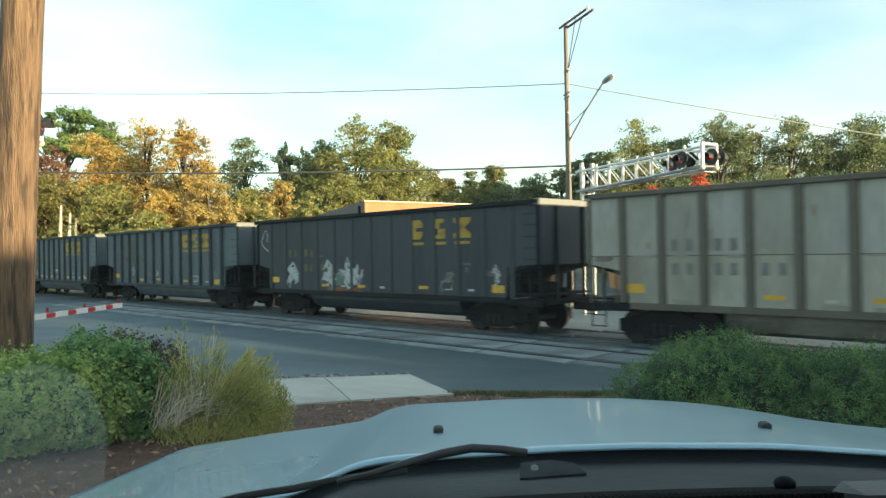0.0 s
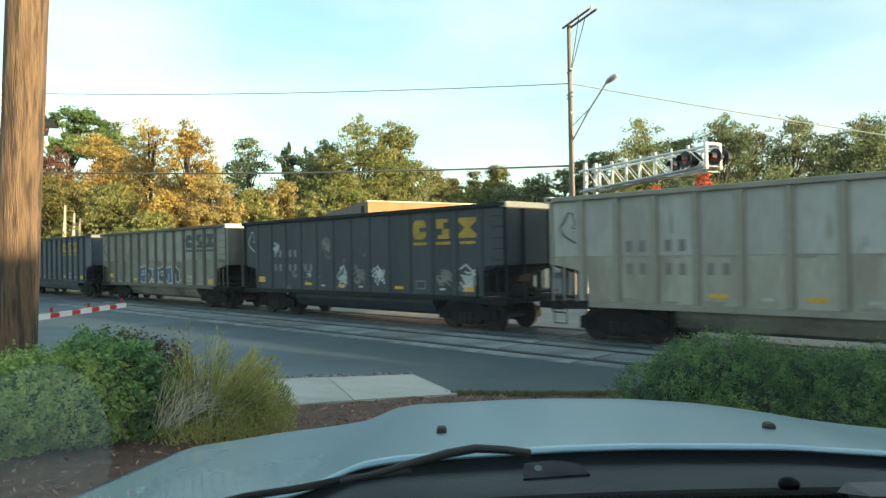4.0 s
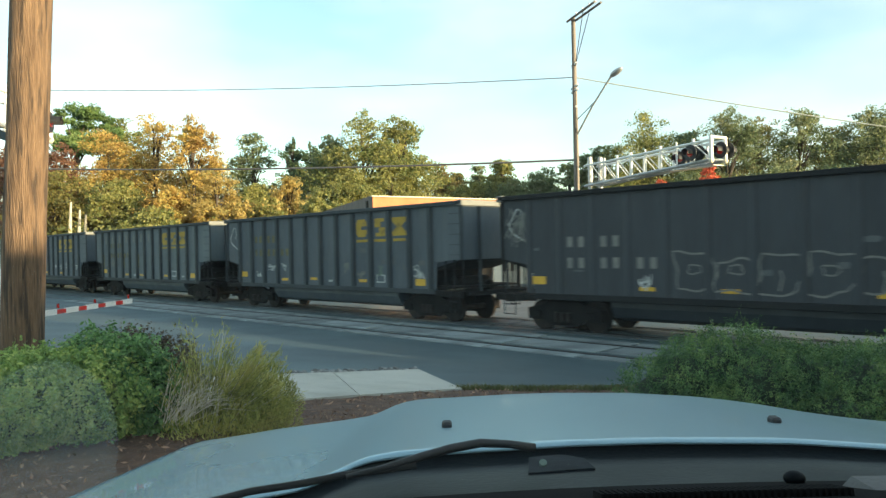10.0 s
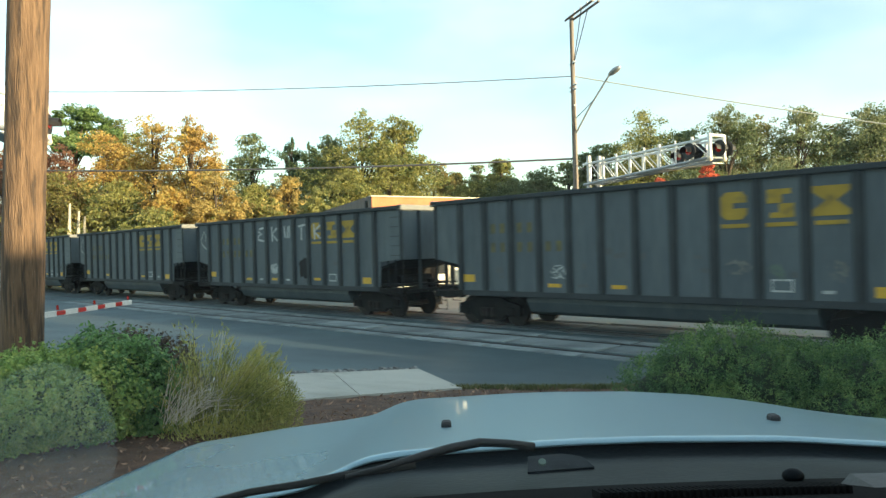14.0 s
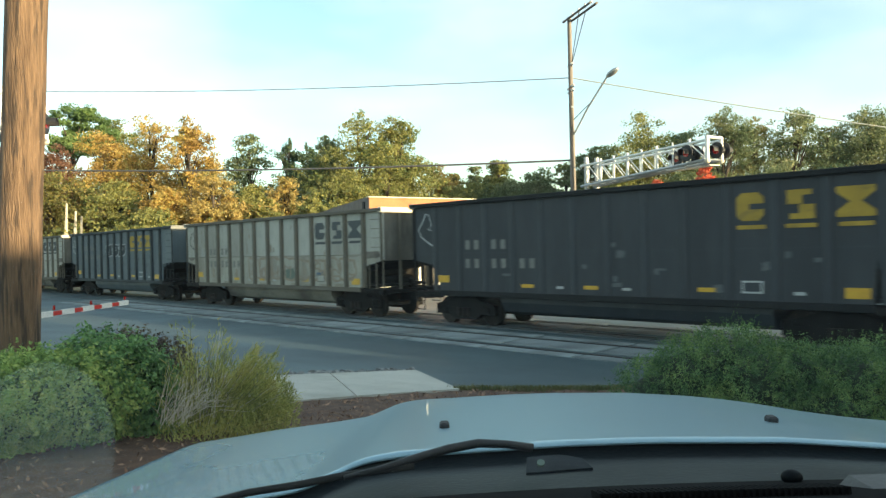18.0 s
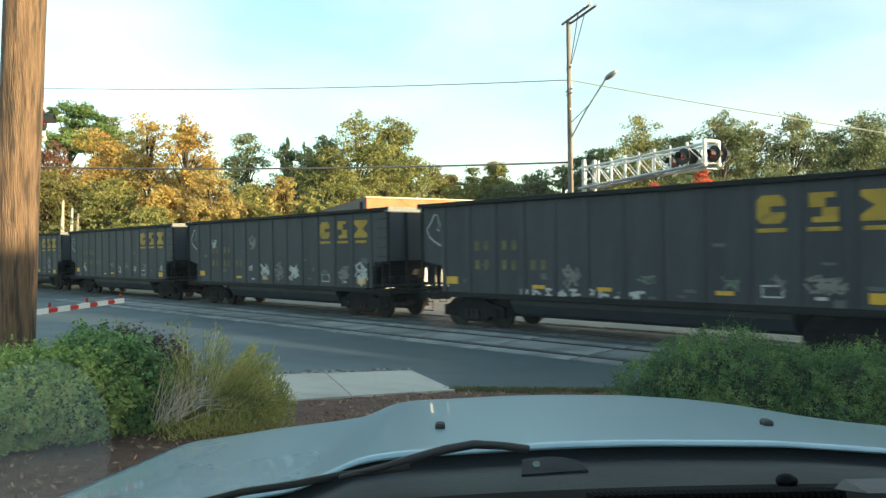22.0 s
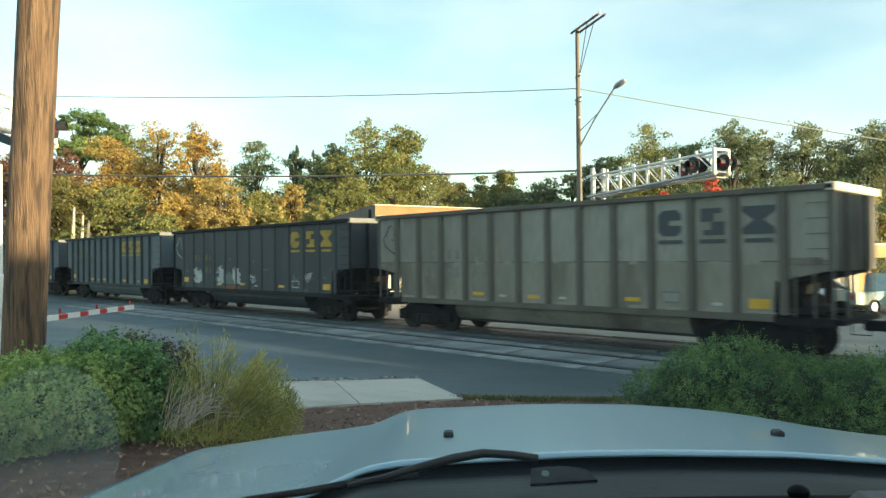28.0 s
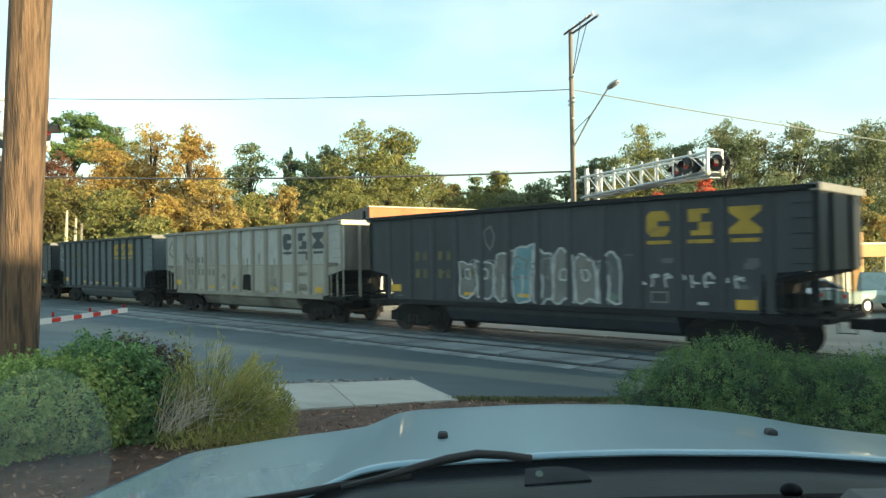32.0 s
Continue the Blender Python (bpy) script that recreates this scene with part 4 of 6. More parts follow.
    if art in ("w", "tags", "low", "low2", "tag", "long", "belly") or rng.random() < 0.35:
        for i in range(1, 12):
            if rng.random() < 0.34:
                splash(car, rng, rng.choice((M_FADED, M_CHALK, M_CHALK, M_PALEGREEN)) if not pale else M_FADED, bay(i) + rng.uniform(-0.15, 0.15), rng.uniform(1.45, 1.75), rng.uniform(0.3, 0.6), rng.uniform(0.2, 0.45), 5, 0.04)
    if not pale:
        for _ in range(12):
            patch(car, rng, M_DUST, bay(rng.randrange(0, 12)) + rng.uniform(-0.35, 0.35), rng.uniform(1.1, 2.4), rng.uniform(0.08, 0.4), rng.uniform(0.04, 0.22), "dust_smudge")
    if art == "tag":
        splash(car, rng, M_CHALK, bay(1), 1.6, 0.9, 0.6, 12, 0.10)
        splash(car, rng, M_CHALK, bay(3) + 0.2, 1.6, 0.8, 0.7, 10, 0.10)
        patch(car, rng, M_PALEGREEN, bay(4), 1.5, 1.5, 0.5)
        splash(car, rng, M_CHALK, bay(4) + 0.5, 1.65, 0.8, 0.8, 12, 0.10)
        splash(car, rng, M_RUST, bay(4), 1.15, 2.2, 0.16, 6, 0.05)
        splash(car, rng, M_PALEGREEN, bay(9), 1.5, 0.5, 0.4, 5, 0.05)
    elif art == "bluetag":
        bubbles(car, rng, M_CHALK, bay(4) - 0.5, bay(8), 1.5, 0.8, 6, 0.07, (M_BLUESPRAY, M_NAVY))
    elif art == "tags":
        splash(car, rng, M_CHALK, bay(1) - 0.1, 2.75, 0.5, 0.4, 9, 0.04)
        splash(car, rng, M_FADED, bay(4) + 0.1, 2.75, 0.6, 0.5, 9, 0.06)
        for i in (5, 6, 7, 10, 11):
            splash(car, rng, M_CHALK if i % 2 else M_FADED, bay(i), 1.6, 0.7, 0.55, 9, 0.07)
    elif art == "peel":
        for i in (5, 6, 7, 8, 9):
            mark(car, "bare_patch", rect(bay(i), 2.95, 0.84, 1.32), M_BODY["pale"] if i < 9 else M_BODY["tan"])
            if i < 9:
                for _ in range(5):
                    patch(car, rng, M_BODY["black"], bay(i) + rng.uniform(-0.22, 0.28), 2.9 + rng.uniform(-0.38, 0.42), rng.uniform(0.2, 0.5), rng.uniform(0.3, 0.7), "dark_remnant")
        for i in (10, 11):
            patch(car, rng, M_BODY["pale"], bay(i), 2.45, 0.75, 0.42, "bare_patch")
        patch(car, rng, M_BODY["pale"], bay(4) - 0.1, 2.42, 0.5, 0.22, "bare_patch")
        for i in (1, 2, 3, 4):
            mark(car, "bare_patch", rect(bay(i) + rng.uniform(-0.2, 0.2), 3.55, 0.12, 0.14), M_CHALK)
        splash(car, rng, M_CHALK, bay(7), 1.75, 0.7, 0.5, 7, 0.05)
        splash(car, rng, M_CHALK, bay(4), 1.75, 0.6, 0.4, 6, 0.03)
    elif art == "teal":
        for i in (3, 4, 5, 6, 7):
            bubbles(car, rng, M_BLUESPRAY, bay(i) - 0.38, bay(i) + 0.38, 1.55, 0.6, 2, 0.05, (M_TEAL,))
    elif art == "strip":
        bars(car, rng, M_FADED, (0, 1, 2, 3, 4, 5, 6), 3.25, 0.42, 1)
        for i in (0, 3, 5):
            mark(car, "yellow_plate", rect(bay(i) - 0.35, 2.0, 0.1, 0.75), M_DULLYEL)
        splash(car, rng, M_FADED, bay(1), 1.9, 0.6, 0.5, 8, 0.05)
    elif art == "strip2":
        e_ = [(0.9, 0.95), (0.3, 0.92), (0.15, 0.7), (0.6, 0.55), (0.15, 0.45), (0.1, 0.15), (0.9, 0.05)]
        k_ = [[(0.2, 1), (0.25, 0)], [(0.9, 0.9), (0.25, 0.5), (0.95, 0.05)]]
        for i, lines in ((4, [e_]), (5, k_), (6, [[(0.1, 1), (0.15, 0.3), (0.45, 0.2), (0.55, 0.95)], [(0.75, 1), (0.72, 0.2)]]), (7, [[(0.05, 0.9), (0.95, 1)], [(0.5, 0.95), (0.45, 0)]]), (8, k_)):
            strokes(car, M_CHALK, lines, bay(i) + 0.05, 3.1, 0.55, 0.6, 0.085)
        splash(car, rng, M_CHALK, bay(5), 1.65, 0.55, 0.35, 9, 0.07)
        patch(car, rng, M_RIB["black"], bay(7) + 0.1, 1.7, 0.6, 0.8)
    elif art == "low":
        bubbles(car, rng, M_FADED, bay(4) - 0.3, bay(10) + 0.3, 1.65, 0.8, 7, 0.045)
        splash(car, rng, M_FADED, 0.6, 2.95, 0.9, 1.0, 14, 0.035)
    elif art == "low2":
        for i in (5, 7, 9):
            splash(car, rng, M_PALEGREEN, bay(i), 1.6, 0.6, 0.5, 9, 0.08)
        splash(car, rng, M_CHALK, bay(3), 1.65, 0.5, 0.35, 7, 0.07)
    elif art == "mid":
        bubbles(car, rng, M_CHALK, bay(4) + 0.2, bay(7), 2.7, 0.65, 3, 0.04, (M_RIB["slate"],))
    elif art == "rust":
        bubbles(car, rng, M_OLDTAG, bay(4), bay(11), 1.72, 0.85, 8, 0.09)
        tagline(car, rng, M_OLDTAG, bay(4), bay(11), 1.5, 0.5, 9, 0.06)
        patch(car, rng, M_PALEGREEN, bay(7), 1.5, 0.7, 0.5)
        patch(car, rng, M_BLUESPRAY, bay(9), 1.45, 0.6, 0.3)
        for i in (0, 1, 3, 5):
            patch(car, rng, M_OLDTAG, bay(i), 1.5, 0.2, 0.4, "rust_patch")
    elif art == "long":
        arches(car, M_FADED, bay(4) - 0.45, bay(7) + 0.3, 1.6, 0.95, 7, 0.045)
        strokes(car, M_CHALK, [[(0.1, 0.3), (0.3, 1), (0.2, 0), (1, 0.1)]], bay(8) - 0.2, 1.7, 0.6, 0.7, 0.06)
        splash(car, rng, M_FADED, bay(10), 1.75, 0.7, 0.8, 12, 0.08)
    elif art == "belly":
        tagline(car, rng, M_CHALK, bay(2) + 0.3, bay(6), 1.13, 0.22, 9, 0.07)
        splash(car, rng, M_FADED, bay(4), 1.6, 0.6, 0.5, 9, 0.06)
        splash(car, rng, M_FADED, bay(10), 1.5, 0.9, 0.4, 10, 0.06)
    elif art == "wide":
        bubbles(car, rng, M_FADED, bay(0), bay(2) + 0.4, 1.7, 0.75, 3, 0.05)
        bubbles(car, rng, M_CHALK, bay(3) + 0.1, bay(7) + 0.2, 1.65, 0.85, 5, 0.055)
        splash(car, rng, M_FADED, bay(7) + 0.6, 1.7, 0.6, 0.8, 10, 0.06)
        tagline(car, rng, M_CHALK, bay(8) + 0.2, bay(11), 1.7, 0.45, 6, 0.07)
        strokes(car, M_CHALK, [[(0.9, 0.9), (0.3, 1), (0.05, 0.6), (0.2, 0.2), (0.9, 0)], [(0.8, 1), (0.9, 0.4), (0.5, 0.3)]], bay(0), 2.75, 0.5, 0.6, 0.04)
    elif art == "patch":
        mark(car, "burnt_patch", [(bay(6) - 0.36, 1.15), (bay(6) + 0.38, 1.12), (bay(6) + 0.40, 1.75), (bay(6) + 0.1, 1.84), (bay(6) - 0.3, 1.80)], M_TRUCK, "burnt black opening")
        patch(car, rng, M_TUB, bay(10), 1.85, 0.7, 0.16)
        patch(car, rng, M_TUB, bay(10), 1.35, 0.6, 0.3)
        for i in range(1, 12):
            patch(car, rng, M_TUB, bay(i) + rng.uniform(-0.45, 0.45), rng.uniform(2.1, 2.9), 0.12, rng.uniform(0.2, 0.6), "rust_patch")
    elif art == "mural":
        bubbles(car, rng, M_CHALK, bay(3) - 0.4, bay(8), 1.75, 1.15, 8, 0.06, (M_FADED, M_DUST, M_FADED, M_TEAL, M_DUST, M_FADED), 0.25)
        patch(car, rng, M_TEAL, bay(4) + 0.3, 1.5, 0.6, 0.75)
        mark(car, "spray_fill", [(bay(4) + 0.1, 1.3), (bay(4) + 0.5, 1.3), (bay(4) + 0.33, 1.8)], M_RUST)
        bubbles(car, rng, M_FADED, bay(3), bay(8) - 0.3, 2.05, 0.55, 9, 0.045)
        patch(car, rng, M_PALEGREEN, bay(7) + 0.4, 1.3, 1.2, 0.35)
        tagline(car, rng, M_CHALK, bay(8) + 0.4, bay(11), 1.75, 0.3, 8, 0.05)
        strokes(car, M_FADED, [[(0.6, 0), (0.2, 0.3), (0.1, 0.8), (0.6, 1), (0.9, 0.6), (0.7, 0.1)]], bay(4) - 0.2, 2.95, 0.5, 0.7, 0.05)


TRAIN = []
WHEELSETS = []


def build_train():
    models = {c: build_car(c) for c in M_BODY}
    words = {"slate": "dark slate", "blue": "faded blue-grey", "black": "grimy black", "tan": "weathered tan", "drab": "grimy drab tan", "pale": "pale grey rusty"}
    for n, (coat, art) in CONSIST.items():
        car = copy_thing(models[coat], pose(0, TRAIN_Y, 0))
        car.name = "coal_hopper_car"
        extra = " with sprayed graffiti" if art not in ("", "n", "w", "peel", "patch", "rust") else {"peel": " with bare peeling patches", "patch": " with a burnt dark patch", "rust": " streaked with rust"}.get(art, "")
        tagged(car, words[coat] + " steel coal hopper car" + extra, "rail car", "cars of the coal train")
        dress(car, n, coat, art)
        TRAIN.append((n, car))
        WHEELSETS.append((n, [o for o in car.children_recursive if o.name.startswith("wheelset")]))
    for m in models.values():
        for o in (*m.children_recursive, m):
            bpy.data.objects.remove(o)


# how far the train has gone, beyond an even pace of one car a second
PACE = [(0.0, 10.7), (1.0, 11.0), (2.0, 11.65), (3.0, 11.95), (3.5, 12.0), (6.0, 11.75), (7.0, 11.75), (8.0, 12.55), (9.0, 13.1), (10.0, 13.95), (11.0, 14.6), (12.0, 15.3), (13.0, 15.95), (14.0, 16.7), (17.0, 17.8), (18.0, 17.58), (19.0, 17.47), (20.0, 17.5), (21.0, 17.35), (23.0, 16.95), (25.0, 17.85), (28.0, 19.65), (30.0, 20.0), (31.0, 20.2), (32.0, 19.8)]


def gone(t):
    """Metres that the train has gone at t seconds, smooth between the keys."""
    for (a, pa), (b, pb) in zip(PACE, PACE[1:]):
        if t <= b:
            u = (t - a) / (b - a)
            return PITCH * t + pa + (pb - pa) * u
    return PITCH * t + PACE[-1][1]


# ---- the parked car that carries the camera ----
FWD, RIGHT = Vector((-0.711, 0.703, 0)), Vector((0.703, 0.711, 0))


def own_car():
    """Frame of the car: x to its right, y forward, z up from the ground; the eye sits over (-0.33, 0)."""
    m = Matrix.Identity(4)
    m.col[0][:3], m.col[1][:3] = RIGHT, FWD
    base = Vector((0, 0, CAR_Z)) + RIGHT * 0.33
    m.translation = base
    car = thing("parked_car", m, "silver-blue car with a bulged bonnet and black wipers", "car")
    EZ = EYE[2] - CAR_Z

    # fall of the bonnet's section away from its middle: a raised centre, a crease, then the shoulder
    near_side = ((0.0, 0.128, 0.30, 0.403, 0.464, 0.51, 0.556, 0.656, 0.84, 1.06), (-0.005, -0.004, 0.002, 0.005, 0.0136, 0.033, 0.052, 0.066, 0.086, 0.117))
    off_side = ((0.0, 0.22, 0.396, 0.50, 0.582, 0.681, 0.778, 0.876, 1.06), (-0.005, 0.0, 0.0137, 0.027, 0.041, 0.060, 0.076, 0.090, 0.112))

    def fall(x):
        side = near_side if x < 0 else off_side
        return sum(float(np.interp(abs(x + k * 0.009), *side)) for k in range(-2, 3)) / 5

    def hood_z(x, y):
        return EZ - 0.315 - 0.118 * (y - 1.1) - 0.19 * max(0, y - 2.0) ** 2 - fall(x)

    def rear_edge(x):
        return 1.165 - 0.13 * (abs(x) / 1.06) ** 2.4

    bm = B()
    nx, ny = 120, 30
    g = []
    for i in range(nx + 1):
        x = -1.06 + 2.12 * i / nx
        row = []
        for j in range(ny + 1):
            y0 = rear_edge(x)
            y = y0 + (2.62 - y0) * j / ny
            row.append(bm.verts.new((x, y, hood_z(x, y))))
        g.append(row)
    for i in range(nx):
        for j in range(ny):
            bm.faces.new((g[i][j], g[i + 1][j], g[i + 1][j + 1], g[i][j + 1]))
    r = bmesh.ops.extrude_face_region(bm, geom=bm.faces[:])
    for v in r["geom"]:
        if isinstance(v, bmesh.types.BMVert):
            v.co.z -= 0.005
    bmesh.ops.recalc_face_normals(bm, faces=bm.faces)
    part("bonnet", bm, M_HOOD, car, "glossy silver-blue bonnet", True)
    for s in (-1, 1):
        bm = B()
        rows = []
        for j in range(17):
            y = 0.72 + 1.95 * j / 16
            zt = hood_z(1.06, max(y, 0.8)) - 0.004
            rows.append([bm.verts.new((s * x, y, z)) for x, z in ((1.062, zt), (1.08, zt - 0.03), (1.095, zt - 0.14), (1.10, zt - 0.34), (1.07, 0.52 if 1.55 < y < 2.4 else 0.30))])
        for a, b in zip(rows, rows[1:]):
            for k in range(4):
                bm.faces.new((a[k], b[k], b[k + 1], a[k + 1]))
        bmesh.ops.recalc_face_normals(bm, faces=bm.faces)
        part("wing", bm, M_HOOD, car, "", True)
        bm = B()
        rod(bm, (s * 0.80, 1.98, 0.34), (s * 1.0, 1.98, 0.34), 0.34, seg=28)
        wheel = part("wheel", bm, M_TYRE, car)
        bm = B()
        rod(bm, (s * 0.99, 1.98, 0.34), (s * 1.01, 1.98, 0.34), 0.21, seg=20)
        part("rim", bm, M_GREY, wheel)
    bm = B()
    box(bm, -1.0, 1.0, 2.56, 2.72, 0.32, 0.78, 0.05)
    part("bumper", bm, M_HOOD, car)
    # washer nozzles
    for x in (-0.33, 0.325):
        bm = B()
        z = hood_z(x, 1.46)
        box(bm, x - 0.010, x + 0.010, 1.445, 1.472, z - 0.004, z + 0.012, 0.004)
        part("washer_nozzle", bm, M_BLACK, car)
    # cowl below the glass
    bm = B()
    rows = []
    for i in range(33):
        x = -1.06 + 2.12 * i / 32
        y0 = rear_edge(x) + 0.01
        z = hood_z(x, y0) - 0.007
        rows.append([bm.verts.new(p) for p in ((x, y0 + 0.02, z), (x, y0 - 0.03, z - 0.010), (x, y0 - 0.10, z - 0.002), (x, y0 - 0.24, z + 0.014))])
    for a, b in zip(rows, rows[1:]):
        for k in range(3):
            bm.faces.new((a[k], b[k], b[k + 1], a[k + 1]))
    part("cowl", bm, M_COWL, car, "black plastic cowl panel", True)
    # the cover over the wiper's spindle, a little proud of the cowl
    def over(x, back, lift):
        return Vector((x, rear_edge(x) - back, hood_z(x, rear_edge(x)) - 0.012 + lift))

    bm = B()
    top = [bm.verts.new(over(x, b, 0.008)) for x, b in ((-0.205, 0.045), (-0.155, 0.04), (-0.125, 0.065), (-0.118, 0.115), (-0.215, 0.12))]
    low = [bm.verts.new(v.co + Vector((0, 0, -0.007))) for v in top]
    bm.faces.new(top)
    for k in range(5):
        bm.faces.new((top[k], low[k], low[(k + 1) % 5], top[(k + 1) % 5]))
    bmesh.ops.recalc_face_normals(bm, faces=bm.faces)
    part("spindle_cover", bm, M_COWLGREY, car, "grey plastic wiper spindle cover")
    bm = B()
    rows = []
    for i in range(33):
        x = -1.06 + 2.12 * i / 32
        y0 = 0.88 - 0.26 * (abs(x) / 1.06) ** 2.2
        rows.append([bm.verts.new(p) for p in ((x, y0 + 0.02, EZ - 0.30), (x, y0 - 0.06, EZ - 0.272), (x, y0 - 0.33, EZ - 0.207), (x, y0 - 0.40, EZ - 0.225), (x, y0 - 0.44, EZ - 0.6))])
    for a, b in zip(rows, rows[1:]):
        for k in range(4):
            bm.faces.new((a[k], b[k], b[k + 1], a[k + 1]))
    part("dashboard", bm, M_DASH, car, "black vinyl dashboard top", True)
    # roof, pillars and doors close the cabin
    bm = B()
    box(bm, -0.84, 0.84, -2.5, 0.10, EZ + 0.27, EZ + 0.32, 0.02)
    part("roof", bm, M_HOOD, car)
    for s in (-1, 1):
        bm = B()
        tube(bm, [(s * 1.0, 0.68, EZ - 0.36), (s * 0.92, 0.38, EZ + 0.0), (s * 0.85, 0.10, EZ + 0.28)], 0.04, 6)
        part("pillar", bm, M_HOOD, car)
        bm = B()
        box(bm, min(s * 1.0, s * 1.06), max(s * 1.0, s * 1.06), -2.5, 0.72, 0.32, EZ - 0.40, 0.02)
        part("door", bm, M_HOOD, car)
        bm = B()
        box(bm, min(s * 0.84, s * 0.92), max(s * 0.84, s * 0.92), -1.2, -1.1, EZ - 0.42, EZ + 0.28)
        part("pillar", bm, M_HOOD, car)
    bm = B()
    box(bm, -0.97, 0.97, -2.5, -2.42, 0.32, EZ + 0.28, 0.02)
    part("tail_panel", bm, M_DASH, car)
    # the windscreen leans back over the dashboard; an added film mimics its glare
    bm = B()
    rows = []
    for i in range(17):
        x = -1.0 + 2.0 * i / 16
        y0 = 0.93 - 0.22 * (abs(x) / 1.06) ** 2.2
        z0 = hood_z(x, y0 + 0.2) - 0.02
        rows.append([bm.verts.new((x * (1 - 0.13 * u), y0 - 0.80 * u - 0.06 * u * (1 - u), z0 + 0.60 * u)) for u in (0, 0.2, 0.4, 0.6, 0.8, 1.0)])
    for a, b in zip(rows, rows[1:]):
        for k in range(5):
            bm.faces.new((a[k], b[k], b[k + 1], a[k + 1]))
    ws = part("windscreen", bm, M_SCREEN, car, "clear hazy windscreen", True)
    ws.visible_shadow = False
    # a pale hazy oval on the inside of the glass
    bm = B()
    c0 = Vector((-0.735, 0.72, EZ - 0.205))
    u1, u2 = Vector((0.9, 0.43, 0.0)), Vector((0.0, 0.22, 0.97))
    bm.faces.new([bm.verts.new(c0 + u1 * (0.073 * math.cos(a)) + u2 * (0.102 * math.sin(a))) for a in [2 * math.pi * k / 48 for k in range(48)]])
    sm = part("smear", bm, M_OVAL, ws, "faint pale oval on the glass")
    sm.visible_shadow = False
    return car, hood_z


# ---- near things ----
def wood_pole(name, x, y, z0, z1, r0, r1, material, label, lean=(0, 0)):
    pole = thing(name, pose(x, y, z0), label, "utility pole")
    bm = B()
    n, seg = int((z1 - z0) * 12), 40
    rings = []
    for i in range(n + 1):
        u = i / n
        z = (z1 - z0) * u
        ring = []
        for k in range(seg):
            a = 2 * math.pi * k / seg
            c = Vector((math.cos(a), math.sin(a), 0))
            r = (r0 + (r1 - r0) * u) * (1 + 0.05 * noise.noise(c * 3.5 + Vector((0, 0, z * 0.9))) - 0.05 * max(0, noise.noise(c * 9 + Vector((3, 0, z * 0.5))) - 0.25))
            ring.append(bm.verts.new((lean[0] * u + c.x * r, lean[1] * u + c.y * r, z)))
        rings.append(ring)
    for p, q in zip(rings, rings[1:]):
        for k in range(seg):
            bm.faces.new((p[k], p[(k + 1) % seg], q[(k + 1) % seg], q[k]))
    bm.faces.new(rings[-1])
    part("shaft", bm, material, pole, "", True)
    return pole


def blob_points(rng, n, centre, radii, lobes=9, rough=0.22, shell=0.55, fuzz=0.0):
    """Points filling a lumpy bush or crown, denser near its skin."""
    c = np.array(centre)
    d = rng.normal(size=(n, 3))
    d /= np.linalg.norm(d, axis=1)[:, None]
    ld = rng.normal(size=(lobes, 3))
    ld /= np.linalg.norm(ld, axis=1)[:, None]
    amp = rng.uniform(-1, 1, lobes)
    f = 1 + rough * (np.exp(-4 * (1 - d @ ld.T)) @ amp)
    r = f * (1 - (1 - shell) * rng.random(n) ** 1.5)
    if fuzz:
        r = f * (0.3 + 0.7 * rng.random(n) ** 0.55) * (1 + fuzz * rng.random(n) ** 4)
    return c + d * r[:, None] * np.array(radii), d


def bush(name, x, y, blobs, material, n, size, label, seed, aspect=0.5, stem=False, core=0.72, sprig=0.12, each=14, lump=0.2, shell=0.72):
    rng = np.random.default_rng(seed)
    b = thing(name, pose(x, y, gz(x, y)), label, "shrub")
    cs, ds = [], []
    vol = sum(r[0] * r[1] * r[2] for _, r in blobs)
    for c, r in blobs:
        p, d = blob_points(rng, int(n / each * r[0] * r[1] * r[2] / vol), c, r, 16, lump, shell)
        # each shoot carries its leaves along a stem that points outwards and up
        way = d * 0.7 + np.array((0, 0, 0.55)) + rng.normal(size=d.shape) * 0.35
        reach = sprig * rng.uniform(0.5, 1.5, len(p))[:, None]
        for q in range(each):
            u = q / each
            pp = p + way * reach * (u - 0.35) + rng.normal(size=p.shape) * sprig * 0.20 * (1.1 - 0.6 * u)
            k = pp[:, 2] > 0.03
            cs.append(pp[k])
            ds.append((d * 0.5 + way * 0.5)[k])
    c, d = np.concatenate(cs), np.concatenate(ds)
    quads("foliage", leaves(rng, c, size, 0.4, aspect, d * 0.6), material, b)
    # solid cores added inside the shrub; their dark colour stands for inner shade
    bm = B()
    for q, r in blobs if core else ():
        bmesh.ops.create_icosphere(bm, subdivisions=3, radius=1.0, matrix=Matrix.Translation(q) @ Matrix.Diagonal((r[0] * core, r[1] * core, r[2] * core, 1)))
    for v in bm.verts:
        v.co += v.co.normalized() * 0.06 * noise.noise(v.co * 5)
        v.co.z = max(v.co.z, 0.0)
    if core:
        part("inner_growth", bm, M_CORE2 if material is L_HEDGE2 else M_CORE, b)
    if stem:
        bm = B()
        rr = random.Random(seed)
        for _ in range(26):
            bx, br = rr.choice(blobs)
            a = rr.uniform(0, 6.28)
            tube(bm, [(bx[0] * 0.8, bx[1] * 0.8, 0), (bx[0] + br[0] * 0.4 * math.cos(a), bx[1] + br[1] * 0.4 * math.sin(a), bx[2] * 0.8), (bx[0] + br[0] * 0.85 * math.cos(a), bx[1] + br[1] * 0.85 * math.sin(a), bx[2] + br[2] * 0.5)], [0.014, 0.009, 0.004], 4)
        part("stems", bm, M_BARK, b)
    return b


